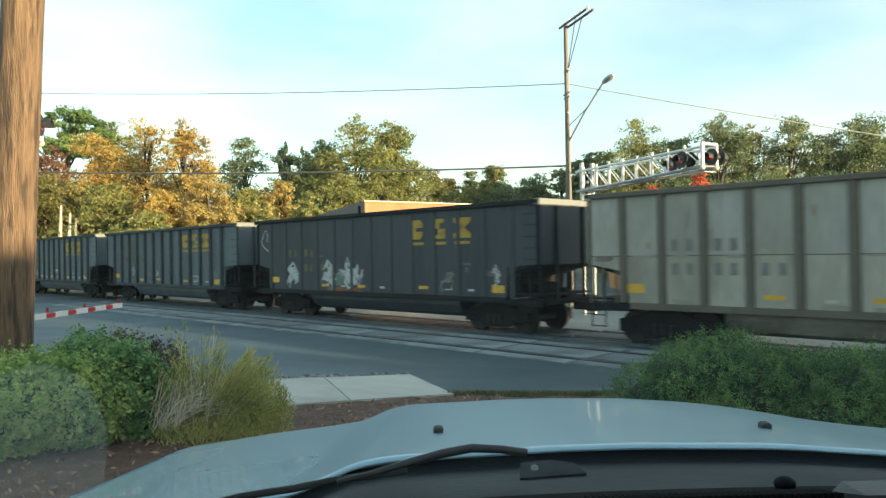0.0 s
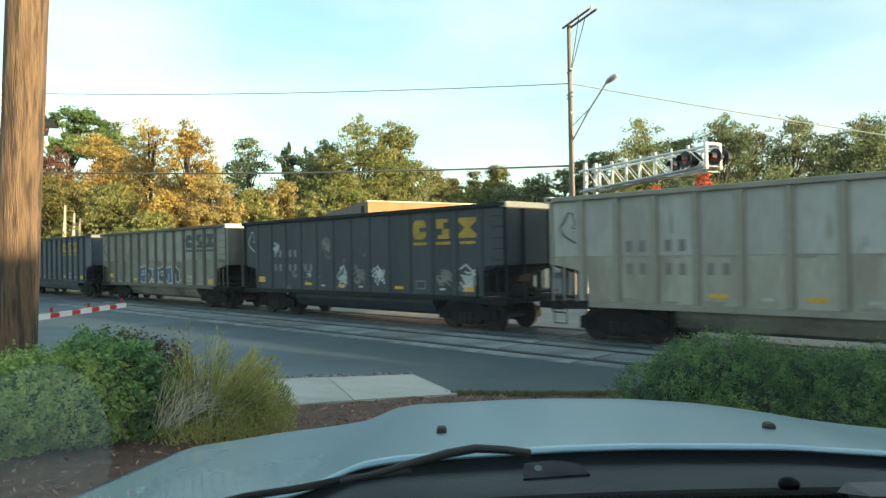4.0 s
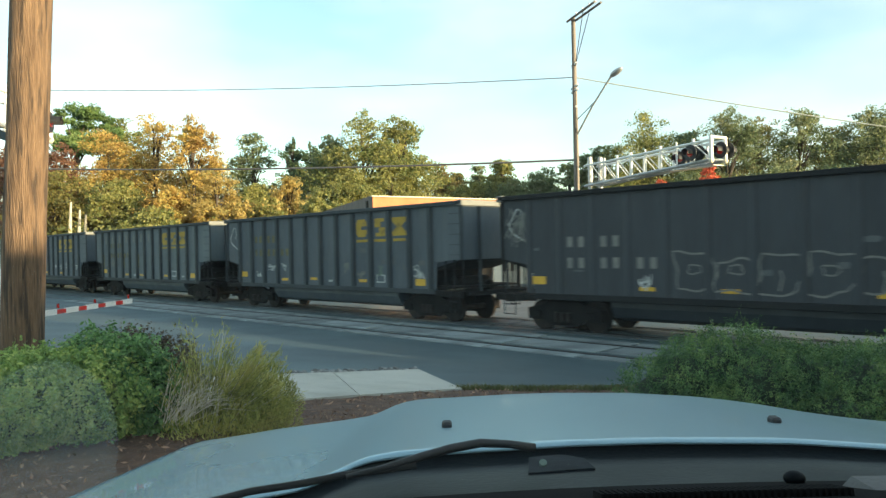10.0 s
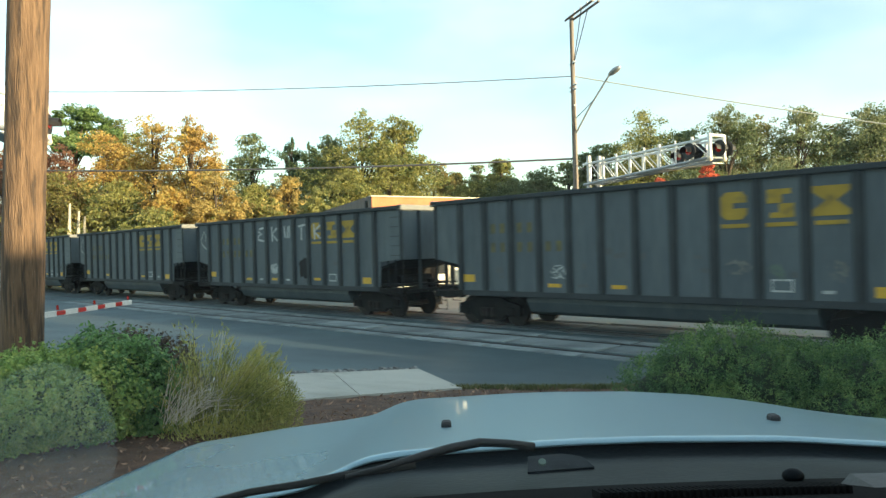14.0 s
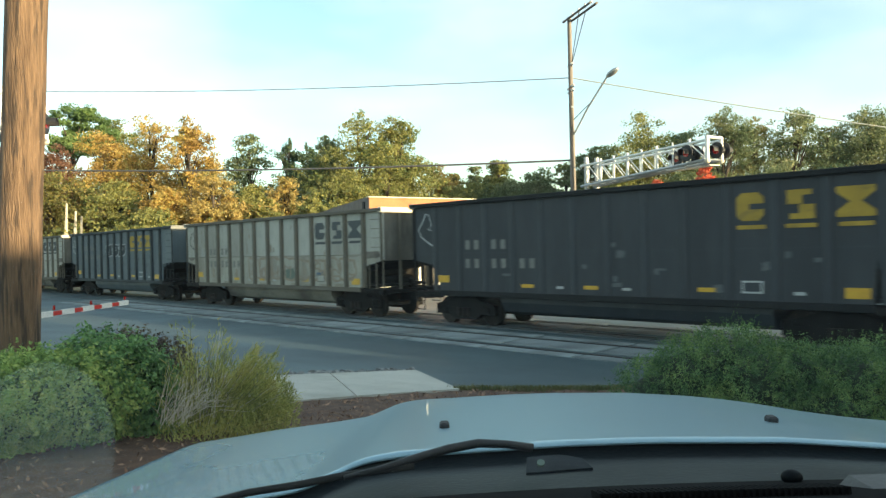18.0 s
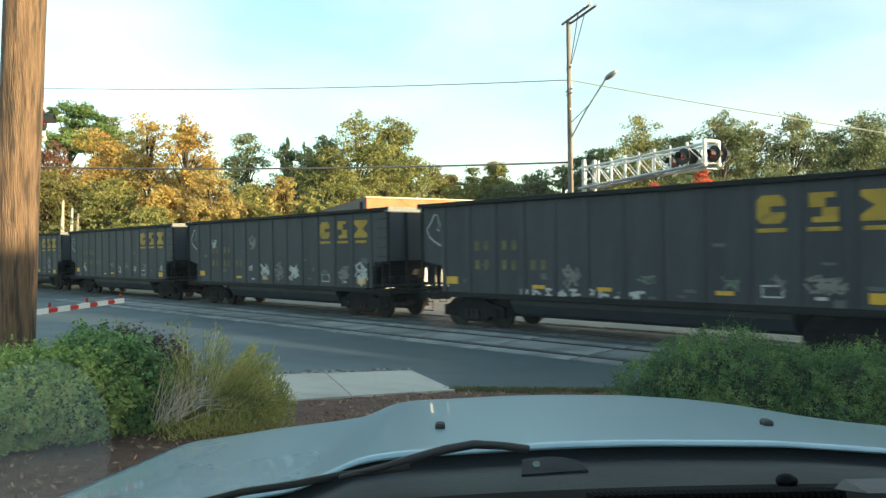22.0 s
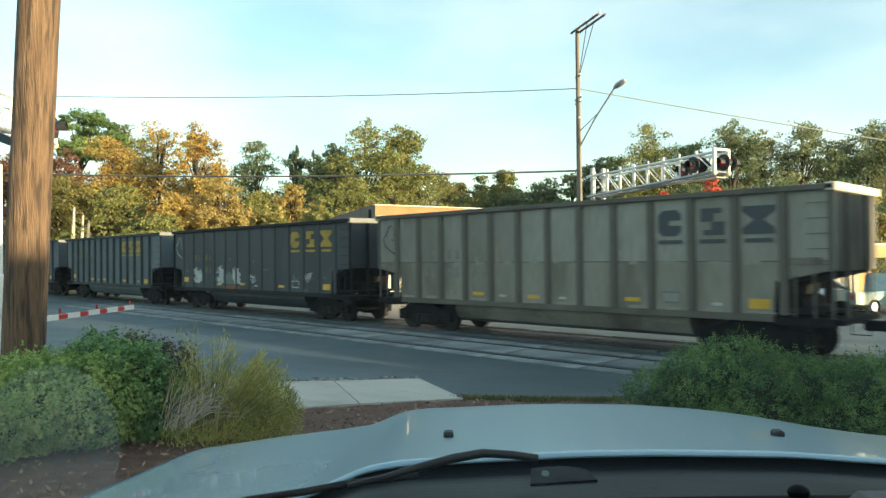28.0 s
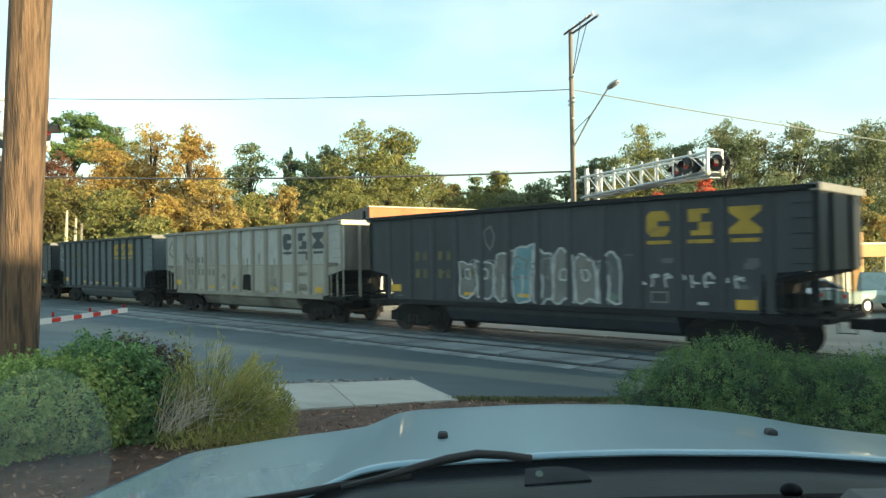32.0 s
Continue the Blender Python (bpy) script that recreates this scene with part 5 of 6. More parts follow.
# ---- trees ----
def tree(name, x, y, h, w, material, label, seed, kind="round", n=1500, leaf=0.55, low=0.22, bark=None, lobes=11):
    rng = np.random.default_rng(seed)
    rr = random.Random(seed)
    t = thing(name, pose(x, y, gz(x, y) - 0.05), label, "tree", "trees along the far side")
    bm = B()
    r0 = 0.018 * h
    top = h * 0.86
    pts = [(math.sin(i * 1.3 + seed) * 0.02 * h * i / 8, math.cos(i * 1.7 + seed) * 0.02 * h * i / 8, top * i / 8) for i in range(9)]
    tube(bm, pts, [r0 * (1 - 0.11 * i) for i in range(9)], 8)
    cl = []
    if kind == "cone":
        for k in range(lobes * 2):
            u = (k + 0.5) / (lobes * 2)
            z = h * (low + (1 - low) * u)
            rad = w * 0.55 * (1 - u) ** 0.6 * rr.uniform(0.45, 1.3) + 0.3
            for q in range(3):
                a = rr.uniform(0, 6.28)
                cl.append(((math.cos(a) * rad * 0.7, math.sin(a) * rad * 0.7, z + rr.uniform(-0.3, 0.3)), (rad * 0.5, rad * 0.5, h * 0.028 + 0.15)))
    else:
        for k in range(lobes):
            u = rr.random() ** 0.8
            z = h * (low + (0.93 - low) * u)
            prof = math.sin(math.pi * min(1, 0.22 + 0.78 * u) ** 1.1) ** 0.7
            a = k * 2.4 + rr.uniform(-0.5, 0.5)
            rad = w * 0.5 * prof * rr.uniform(0.35, 0.85)
            s = w * rr.uniform(0.15, 0.26) * (0.7 + 0.5 * prof)
            if kind == "flat":
                z = h * (0.72 + 0.2 * rr.random())
                s *= 0.9
            cl.append(((math.cos(a) * rad, math.sin(a) * rad, min(z, h - s * 0.7)), (s, s, s * rr.uniform(0.6, 0.95))))
    for c, s in cl:
        zb = max(h * 0.15, c[2] - h * 0.18)
        i = min(7, max(1, int(zb / top * 8)))
        b = pts[i]
        tube(bm, [b, ((b[0] + c[0]) / 2, (b[1] + c[1]) / 2, (b[2] + c[2]) / 2 + 0.03 * h), c], [r0 * 0.38, r0 * 0.25, r0 * 0.1], 5)
    part("trunk", bm, bark or M_BARK, t)
    vol = sum(s[0] * s[2] for _, s in cl)
    cs, ds = [], []
    for c, s in cl:
        share = max(20, int(n * s[0] * s[2] / vol))
        if kind == "cone":
            p, d = blob_points(rng, share, c, s, 9, 0.5, 0.35, 0.14)
            cs.append(p)
            ds.append(d)
            continue
        # tufts sit on the skin of the lobe, mostly its upper half, with gaps between them
        m = 9
        way = rng.normal(size=(m, 3))
        way[:, 2] += 0.35
        way /= np.linalg.norm(way, axis=1)[:, None]
        tuft = np.array(c) + way * np.array(s) * rng.uniform(0.55, 1.0, (m, 1))
        for q in range(m):
            size = np.array(s) * rng.uniform(0.24, 0.46) * np.array((1.15, 1.15, 0.8))
            p, d = blob_points(rng, share // m + 1, tuft[q], size, 6, 0.5, 0.35, 0.3)
            cs.append(p)
            ds.append(d * 0.6 + way[q] * 0.6)
    c = np.concatenate(cs)
    quads("crown", leaves(rng, c, leaf, 0.5, 0.6, np.concatenate(ds) * 0.75), material, t)
    return t


# ---- the place ----
build_ground()
build_track(EMPTY_Y, "empty railway track in front of the train")
build_track(TRAIN_Y, "railway track under the coal train")
build_crossing()


def build_pavement():
    """Concrete slabs along the road, each one a piece."""
    pv = thing("pavement", None, "pale concrete pavement slabs beside the road", "pavement", kind="structure")
    for k in range(3):
        y0, y1 = -1.85 * k, -1.85 * (k + 1) + (0.02 if k < 2 else 0.12)
        sheet("slab", [(-7.2, 7.44 + y0), (-9.5, 8.71 + y0), (-9.5, 8.71 + y1), (-7.2, 7.44 + y1)], 0.05, M_CONCRETE, 8, 6, pv, thick=0.12)


build_pavement()
for corners in ([(-1.2, 7.4), (-7.18, 7.4), (-7.15, -6.0), (-4.2, -6.0)], [(1.5, 10.8), (-5.75, 10.8), (-7.18, 7.4), (-1.2, 7.4)]):
    mb = sheet("mulch_bed", corners, 0.03, M_MULCH, 60, 70, rough=0.03)
    tagged(mb, "dark brown bark mulch bed", "mulch", kind="structure")


def build_scatter():
    """Bark chips, edging stones and grass blades."""
    rng = np.random.default_rng(11)
    n = 9000
    x = rng.uniform(-10.5, -1.0, n)
    y = rng.uniform(0.5, 9.0, n)
    # inside the bed: on the car's side of the pavement
    k = (x > -7.12 + np.clip(y - 7.4, 0, 9) * 0.42) & (y < 9.5)
    c = np.stack([x, y, [gz(0, v) + 0.05 for v in y]], 1)[k]
    ob = quads("bark_chips", leaves(rng, c, 0.055, 3.0, 0.35), M_CHIP)
    tagged(ob, "loose brown bark chips and dry leaves on the bed", "mulch", kind="stuff")
    # edging stones along the far side of the slabs
    bm = B()
    rr = random.Random(8)
    for i in range(260):
        s = rr.uniform(0.0, 6.0)
        o = rr.uniform(0.03, 0.24)
        p = Vector((-9.5 - o, 8.75 - s * 0.9 + 0.5 * o))
        r = rr.uniform(0.03, 0.065)
        m = Matrix.Translation((p.x, p.y, gz(0, p.y) + r * 0.6)) @ pose(0, 0, 0, rr.uniform(0, 90), rr.uniform(0, 90), rr.uniform(0, 90)) @ Matrix.Diagonal((r, r * 0.8, r * 0.6, 1))
        bmesh.ops.create_icosphere(bm, subdivisions=1, radius=1.0, matrix=m)
    tagged(mesh_ob("edging_gravel", bm, M_STONE), "broken grey gravel along the pavement edge", "gravel", kind="stuff")
    n = 5200
    u = rng.uniform(0, 1, n)
    o = rng.normal(0, 0.09, n)
    x = -7.22 + 1.5 * u + o
    y = 7.45 + 3.4 * u + o * 0.3
    h = rng.uniform(0.04, 0.11, n)
    a = rng.uniform(0, 6.28, n)
    z = np.array([gz(0, v) for v in y])
    b0 = np.stack([x, y, z], 1)
    dx = np.stack([np.cos(a), np.sin(a), 0 * a], 1) * 0.008
    lean = np.stack([np.cos(a * 3), np.sin(a * 3), 0 * a], 1) * (h * 0.5)[:, None]
    up = np.stack([0 * a, 0 * a, h], 1)
    q = np.stack([b0 - dx, b0 + dx, b0 + up + lean + dx * 0.3, b0 + up + lean - dx * 0.3], 1)
    tagged(quads("verge_grass", q, L_GRASS), "thin strip of dry grass between bed and road", "grass", kind="stuff")


build_scatter()
own, hood_z = own_car()


def car_details():
    """Wiper, its pivot, and bits on the dashboard."""
    ez = EYE[2] - CAR_Z
    bm = B()
    tube(bm, [(-0.466, 0.976, 1.302), (-0.416, 0.997, 1.307), (-0.367, 1.018, 1.315), (-0.324, 1.032, 1.322), (-0.282, 1.046, 1.325), (-0.239, 1.046, 1.322), (-0.204, 1.053, 1.314)], [0.004, 0.005, 0.006, 0.0065, 0.0065, 0.006, 0.007], 6)
    part("wiper_arm", bm, M_BLACK, own, "matt black wiper arm", True)
    bm = B()
    tube(bm, [(-0.671, 0.9, 1.288), (-0.586, 0.942, 1.297), (-0.523, 0.963, 1.299), (-0.473, 0.984, 1.302), (-0.374, 1.011, 1.305)], 0.005, 6)
    part("wiper_blade", bm, M_TYRE, own, "rubber wiper blade", True)
    bm = B()
    rod(bm, (-0.198, 1.010, 1.3035), (-0.198, 1.008, 1.3065), 0.0055, seg=10)
    part("wiper_cap", bm, M_PALEGREEN, own, "small pale green cap")
    # slats of the demister grille
    first = None
    for i in range(40):
        x = -0.19 + i * 0.0058
        if first is None:
            bm = B()
            box(bm, -0.0015, 0.0015, -0.02, 0.02, -0.004, 0.003)
            first = part("vent_slat", bm, M_DASH, own)
            first.matrix_basis = pose(x, 0.68 - 0.05 * x * x, ez - 0.234, -13)
        else:
            again(first, pose(x, 0.68 - 0.05 * x * x, ez - 0.234, -13), own)
    bm = B()
    bmesh.ops.create_uvsphere(bm, u_segments=16, v_segments=8, radius=1.0, matrix=Matrix.Translation((0.05, 0.80, ez - 0.262)) @ Matrix.Diagonal((0.012, 0.010, 0.0085, 1)))
    part("light_sensor", bm, M_COWL, own, "small dark dome on the dashboard", True)
    bm = B()
    box(bm, 0.075, 0.32, 0.64, 0.76, ez - 0.29, ez - 0.245, 0.01)
    part("dash_vent", bm, M_DASHGREY, own, "grey dashboard vent panel")


car_details()

near_pole = wood_pole("utility_pole", -8.117, 2.072, gz(0, 2.14) - 0.05, 11.0, 0.197, 0.178, M_POLE, "thick brown weathered wooden utility pole behind the hedge", (0.37, 0.377))

bush("hedge_shrub", -6.85, 1.89, [((0.25, 0.28, 0.33), (0.48, 0.46, 0.40)), ((0.0, -0.1, 0.36), (0.68, 0.56, 0.43)), ((-0.1, -0.7, 0.33), (0.66, 0.66, 0.40)), ((-0.35, 0.15, 0.42), (0.40, 0.40, 0.36))], L_HEDGE2, 62000, 0.040, "light green clipped boxwood shrub in the mulch", 3, 0.5, sprig=0.13)
bush("hedge_shrub", -6.70, 2.66, [((0, 0, 0.42), (0.38, 0.40, 0.45)), ((-0.30, -0.25, 0.45), (0.43, 0.43, 0.46)), ((0.1, 0.12, 0.3), (0.32, 0.32, 0.34))], L_HEDGE, 34000, 0.044, "dark green rounded evergreen shrub in the mulch", 4, 0.5, sprig=0.13)
bush("faded_shrub", -7.62, 2.92, [((0, 0, 0.40), (0.36, 0.36, 0.42)), ((0.32, 0.28, 0.38), (0.30, 0.30, 0.38)), ((-0.3, -0.3, 0.36), (0.30, 0.30, 0.36))], L_FADED, 26000, 0.034, "low shrub with faded purple-brown leaves", 5, 0.5, sprig=0.14)


def blades(rng, centres, ways, size, width):
    """Thin needle sprays at the centres, along their ways."""
    c, w = np.asarray(centres), np.asarray(ways)
    w = w / np.linalg.norm(w, axis=1)[:, None]
    side = np.cross(w, rng.normal(size=w.shape))
    side /= np.linalg.norm(side, axis=1)[:, None]
    s = size * rng.uniform(0.5, 1.5, len(c))[:, None]
    return np.stack([c - side * width, c + side * width, c + w * s + side * width * 0.25, c + w * s - side * width * 0.25], 1)


def olive_shrub(x, y):
    """A feathery broom: fine leafy stalks that fan out of one stool, over a low skirt, with pale dead twigs."""
    b = thing("olive_shrub", pose(x, y, gz(x, y)), "straggly olive-yellow shrub with pale bare twigs", "shrub")
    rng = np.random.default_rng(9)
    rr = random.Random(9)
    r, f = np.array(RIGHT), np.array(FWD)
    c, w = [], []
    reach_s = (-0.62, -0.50, -0.42, -0.32, -0.2, -0.1, 0.0, 0.12, 0.25, 0.36, 0.46, 0.58, 0.66)
    reach_z = (0.25, 0.66, 1.06, 0.90, 0.86, 1.08, 0.84, 0.70, 0.82, 0.84, 0.64, 0.36, 0.15)
    green, bare = B(), B()
    for k in range(250):
        tip_s = rr.uniform(-0.6, 0.62)
        top = float(np.interp(tip_s, reach_s, reach_z))
        lush = 0.38 + 0.62 * ss(-0.05, 0.3, tip_s)
        tz = top * rr.uniform(0.45, 1.0) ** 0.7
        root_s = -0.18 + 0.35 * tip_s + rr.uniform(-0.08, 0.08)
        dy = rr.uniform(-0.3, 0.3)
        p0 = r * root_s + f * dy * 0.3
        p2 = r * tip_s + f * dy + np.array((0, 0, tz))
        p1 = (p0 + p2) / 2 + r * (0.10 * (root_s - tip_s)) + np.array((0, 0, 0.10 * tz))
        tube(green if rr.random() < 0.75 else bare, [p0, p1, p2], [0.004, 0.0028, 0.0014], 4)
        n = int(rr.uniform(30, 60) * lush * (0.4 + tz))
        u = 1 - 0.75 * rng.random(n)[:, None] ** 1.3
        at_u = p0 * (1 - u) ** 2 + 2 * p1 * u * (1 - u) + p2 * u * u
        c.append(at_u + rng.normal(size=(n, 3)) * 0.022)
        way = (p2 - p1) / np.linalg.norm(p2 - p1)
        w.append(way * 0.9 + rng.normal(size=(n, 3)) * 0.42)
    # the low skirt round the foot and the fuller plume
    for sx, dy, z, rx, ry, rz, n in ((-0.1, -0.15, 0.10, 0.50, 0.3, 0.14, 1900), (0.32, -0.1, 0.14, 0.36, 0.3, 0.20, 1500), (0.34, 0.0, 0.38, 0.24, 0.24, 0.30, 1300), (0.45, 0.0, 0.25, 0.20, 0.22, 0.24, 700)):
        d = rng.normal(size=(n, 3))
        d /= np.linalg.norm(d, axis=1)[:, None]
        d *= rng.random(n)[:, None] ** 0.45
        p = r * sx + f * dy + d[:, :1] * rx * r + d[:, 1:2] * ry * f
        p[:, 2] += np.maximum(0.01, z + d[:, 2] * rz)
        c.append(p)
        w.append(d * 0.6 + np.array((0, 0, 0.7)) + r * 0.2 + rng.normal(size=(n, 3)) * 0.35)
    quads("sprigs", blades(rng, np.concatenate(c), np.concatenate(w), 0.05, 0.0045), L_BROOM, b)
    part("green_stalks", green, M_BROOMSTALK, b)
    part("stalks", bare, M_TWIG, b, "bare pale stalks")
    bm = B()
    for i in range(70):
        a = rr.uniform(0.0, 1.0)
        base = RIGHT * rr.uniform(-0.58, -0.30) + FWD * rr.uniform(-0.22, -0.05) + Vector((0, 0, rr.uniform(0.14, 0.24)))
        tip = base + RIGHT * (0.04 + 0.62 * a * rr.uniform(0.7, 1.1)) + FWD * rr.uniform(-0.12, 0.05) + Vector((0, 0, 0.46 - 0.34 * a + rr.uniform(-0.06, 0.06)))
        tube(bm, [base, base.lerp(tip, 0.5) + Vector((0, 0, 0.07)), tip], [0.0036, 0.0026, 0.0013], 4)
    part("twigs", bm, M_TWIG, b, "pale bare twigs fanning upwards")


olive_shrub(-6.05, 3.24)
bush("yew_shrub", -2.5, 6.70, [((RIGHT * u + FWD * f + Vector((0, 0, z)))[:], q) for u, f, z, q in ((-1.06, 0.0, 0.46, (0.42, 0.5, 0.48)), (-0.76, 0.05, 0.59, (0.48, 0.56, 0.56)), (-0.35, 0.0, 0.60, (0.55, 0.6, 0.57)), (0.12, 0.05, 0.55, (0.55, 0.6, 0.55)), (0.56, 0.0, 0.51, (0.58, 0.62, 0.53)), (1.0, 0.0, 0.45, (0.6, 0.62, 0.50)), (1.5, 0.0, 0.40, (0.65, 0.65, 0.46)), (-0.6, -0.28, 0.38, (0.45, 0.45, 0.42)), (0.2, -0.28, 0.38, (0.5, 0.45, 0.42)), (0.8, -0.25, 0.36, (0.5, 0.45, 0.38)))], L_YEW, 250000, 0.029, "broad green yew shrub beside the bonnet", 7, 0.24, sprig=0.085, each=20, lump=0.16, shell=0.84)


# ---- poles and wires ----
def build_far_pole():
    fp = wood_pole("utility_pole", -20.93, 30.08, gz(0, 30) - 0.1, 13.6, 0.16, 0.10, M_FARPOLE, "tall grey wooden utility pole with crossarms and street lamp")
    inv = Vector((-20.93, 30.08, gz(0, 30) - 0.1))
    L = lambda p: Vector(p) - inv
    p0, p1 = L((-20.97, 30.04, 13.42)), L((-18.68, 28.81, 13.48))
    side = Vector((p1 - p0).cross(Vector((0, 0, 1)))).normalized() * 0.17
    d = (p1 - p0).normalized()
    for s in (-1, 1):
        bm = B()
        tube(bm, [p0 - d * 0.2 + side * s, p1 + side * s], 0.065, 4)
        part("crossarm", bm, M_FARPOLE, fp)
        bm = B()
        tube(bm, [p0 + d * 1.5 + side * s, Vector((0, 0, 11.6)) + d * 0.1], 0.02, 5)
        part("arm_brace", bm, M_BLACK, fp)
    for u in (0.45, 1.1, 1.75, 2.4):
        bm = B()
        rod(bm, p0 + d * u + Vector((0, 0, 0.06)), p0 + d * u + Vector((0, 0, 0.26)), 0.05, 0.035)
        part("insulator", bm, M_GREY, fp)
    # street lamp on its bracket
    a, b = L((-20.86, 30.08, 7.75)), L((-18.53, 29.65, 10.25))
    bm = B()
    tube(bm, [a, a * 0.55 + b * 0.45 + Vector((0, 0, 0.12)), b], 0.045, 6)
    part("lamp_bracket", bm, M_GREY, fp)
    bm = B()
    tube(bm, [a + Vector((0, 0, 0.75)), a * 0.45 + b * 0.55 + Vector((0, 0, 0.1))], 0.02, 5)
    part("bracket_stay", bm, M_BLACK, fp)
    bm = B()
    m = Matrix.Translation(b + Vector((0.25, -0.05, 0.06))) @ pose(0, 0, 0, 0, -20, -10)
    bmesh.ops.create_uvsphere(bm, u_segments=14, v_segments=8, radius=1, matrix=m @ Matrix.Diagonal((0.40, 0.17, 0.13, 1)))
    head = part("lamp_head", bm, M_GREY, fp, "grey cobra street lamp head", True)
    for z, w in ((10.6, 0.55), (10.4, 0.5), (11.7, 0.4), (9.6, 0.25)):
        bm = B()
        box(bm, -w, w, -0.05, 0.05, z - 0.04, z + 0.04)
        part("bracket", bm, M_GREY, fp).rotation_euler.z = radians(-40)
    bm = B()
    tube(bm, [(0.12, -0.12, 0.4), (0.12, -0.12, 10.5)], 0.025, 5)
    part("conduit", bm, M_BLACK, fp)


build_far_pole()


def wire(pts, r, material, label, sag=0.0):
    bm = B()
    a, b = Vector(pts[0]), Vector(pts[1])
    n = 22
    tube(bm, [a.lerp(b, i / n) - Vector((0, 0, sag * 4 * (i / n) * (1 - i / n))) for i in range(n + 1)], r, 5)
    return tagged(mesh_ob("overhead_wire", bm, material), label, "wire", "overhead wires")


POLE_W = (-20.93, 30.08)
wire([(-76.0, 2.0, 16.4), (*POLE_W, 10.62)], 0.022, M_WIRE, "thin dark overhead wire tied to the far pole", 0.8)
wire([(-76.0, 2.0, 10.4), (*POLE_W, 6.55)], 0.05, M_WIRE, "thick dark overhead cable tied to the far pole", 0.7)
wire([(*POLE_W, 10.62), (3.0, 46.0, 4.5)], 0.028, M_WIRELIT, "bright sunlit overhead wire from the far pole", 0.25)
wire([(*POLE_W, 6.3), (-17.4, 26.5, 5.9)], 0.02, M_WIRE, "short dark service cable to the signal mast", 0.3)


# ---- crossing signals ----
def signal_head(parent, x, y, z, face):
    """A round lamp with a black target plate and a hood; face is +1 or -1 along y."""
    bm = B()
    rod(bm, (x, y, z), (x, y + 0.03 * face, z), 0.29, seg=20)
    plate_ = part("signal_target", bm, M_BLACK, parent, "round black target plate")
    bm = B()
    rod(bm, (x, y - 0.16 * face, z), (x, y, z), 0.15, seg=14)
    part("lamp_housing", bm, M_BLACK, plate_)
    bm = B()
    rod(bm, (x, y + 0.031 * face, z), (x, y + 0.05 * face, z), 0.13, seg=16)
    part("red_lens", bm, M_REDLENS, plate_, "red signal lens")
    bm = B()
    for k in range(10):
        a0, a1 = math.pi * (-0.1 + 1.2 * k / 10), math.pi * (-0.1 + 1.2 * (k + 1) / 10)
        v = [bm.verts.new((x + 0.16 * math.cos(q), y + w * face, z + 0.16 * math.sin(q))) for q, w in ((a0, 0.03), (a1, 0.03), (a1, 0.30), (a0, 0.30))]
        bm.faces.new(v)
    part("visor", bm, M_BLACK, plate_)


def build_cantilever(a, b, zl, zr, depth, lamps, label, ground, face, bays=8):
    """A lattice arm from a to b: zl and zr are the lower and upper chord heights at each end."""
    m = Matrix.Identity(4)
    a, b = Vector((*a, 0)), Vector((*b, 0))
    d = (b - a).normalized()
    m.col[0][:3], m.col[1][:3] = d, Vector((-d.y, d.x, 0))
    m.translation = a + Vector((0, 0, ground))
    c = thing("signal_cantilever", m, label, "crossing signal")
    n = (b - a).length
    zb = lambda x: zl[0] + (zr[0] - zl[0]) * x / n - ground
    zt = lambda x: zl[1] + (zr[1] - zl[1]) * x / n - ground
    for y in (-depth, depth):
        for f in (zb, zt):
            bm = B()
            rod(bm, (-0.5, y, f(0)), (n, y, f(n)), 0.05 if f is zt else 0.06)
            part("chord", bm, M_WHITE if f is zt else M_GREY, c)
        for i in range(bays + 1):
            x0 = n * i / bays
            bm = B()
            rod(bm, (x0, y, zb(x0)), (x0, y, zt(x0) + (0.16 if y < 0 else 0.02)), 0.055 if i % 2 else 0.035)
            part("lattice_post", bm, M_WHITE, c)
            if i < bays:
                x1 = n * (i + 1) / bays
                bm = B()
                rod(bm, (x0, y, zt(x0)), (x1, y, zb(x1)), 0.022)
                part("lattice_brace", bm, M_WHITE, c)
    for i in range(bays + 1):
        x0 = n * i / bays
        bm = B()
        rod(bm, (x0, -depth, zb(x0)), (x0, depth, zb(x0)), 0.025)
        part("cross_tie", bm, M_GREY, c)
    bm = B()
    box(bm, 0, n, -depth * 0.7, depth * 0.7, zb(n / 2) - 0.02, zb(n / 2) + 0.0)
    part("walkway", bm, M_GREY, c)
    # guard frame at the outer end
    bm = B()
    for y in (-depth, depth):
        rod(bm, (n, y, zb(n) - 0.02), (n, y, zt(n) + 0.12), 0.07)
    rod(bm, (n, -depth, zt(n) + 0.1), (n, depth, zt(n) + 0.1), 0.05)
    part("end_guard", bm, M_WHITE, c, "white end guard frame")
    for y in (-depth, depth):
        bm = B()
        bmesh.ops.create_uvsphere(bm, u_segments=10, v_segments=6, radius=0.10, matrix=Matrix.Translation((n, y, zb(n) - 0.03)))
        part("end_knob", bm, M_TRIM, c)
    for y in (-0.28, 0.28):
        bm = B()
        rod(bm, (-0.2, y, 0), (-0.2, y, zt(0) + 0.35), 0.10, seg=12)
        part("mast", bm, M_GREY, c)
    for x, y in lamps:
        signal_head(c, x, y * (depth + 0.15), (zb(x) + zt(x)) / 2, 1 if y > 0 else -1)
        signal_head(c, x + 0.02, y * (depth - 0.2), (zb(x) + zt(x)) / 2, -1 if y > 0 else 1)
    return c


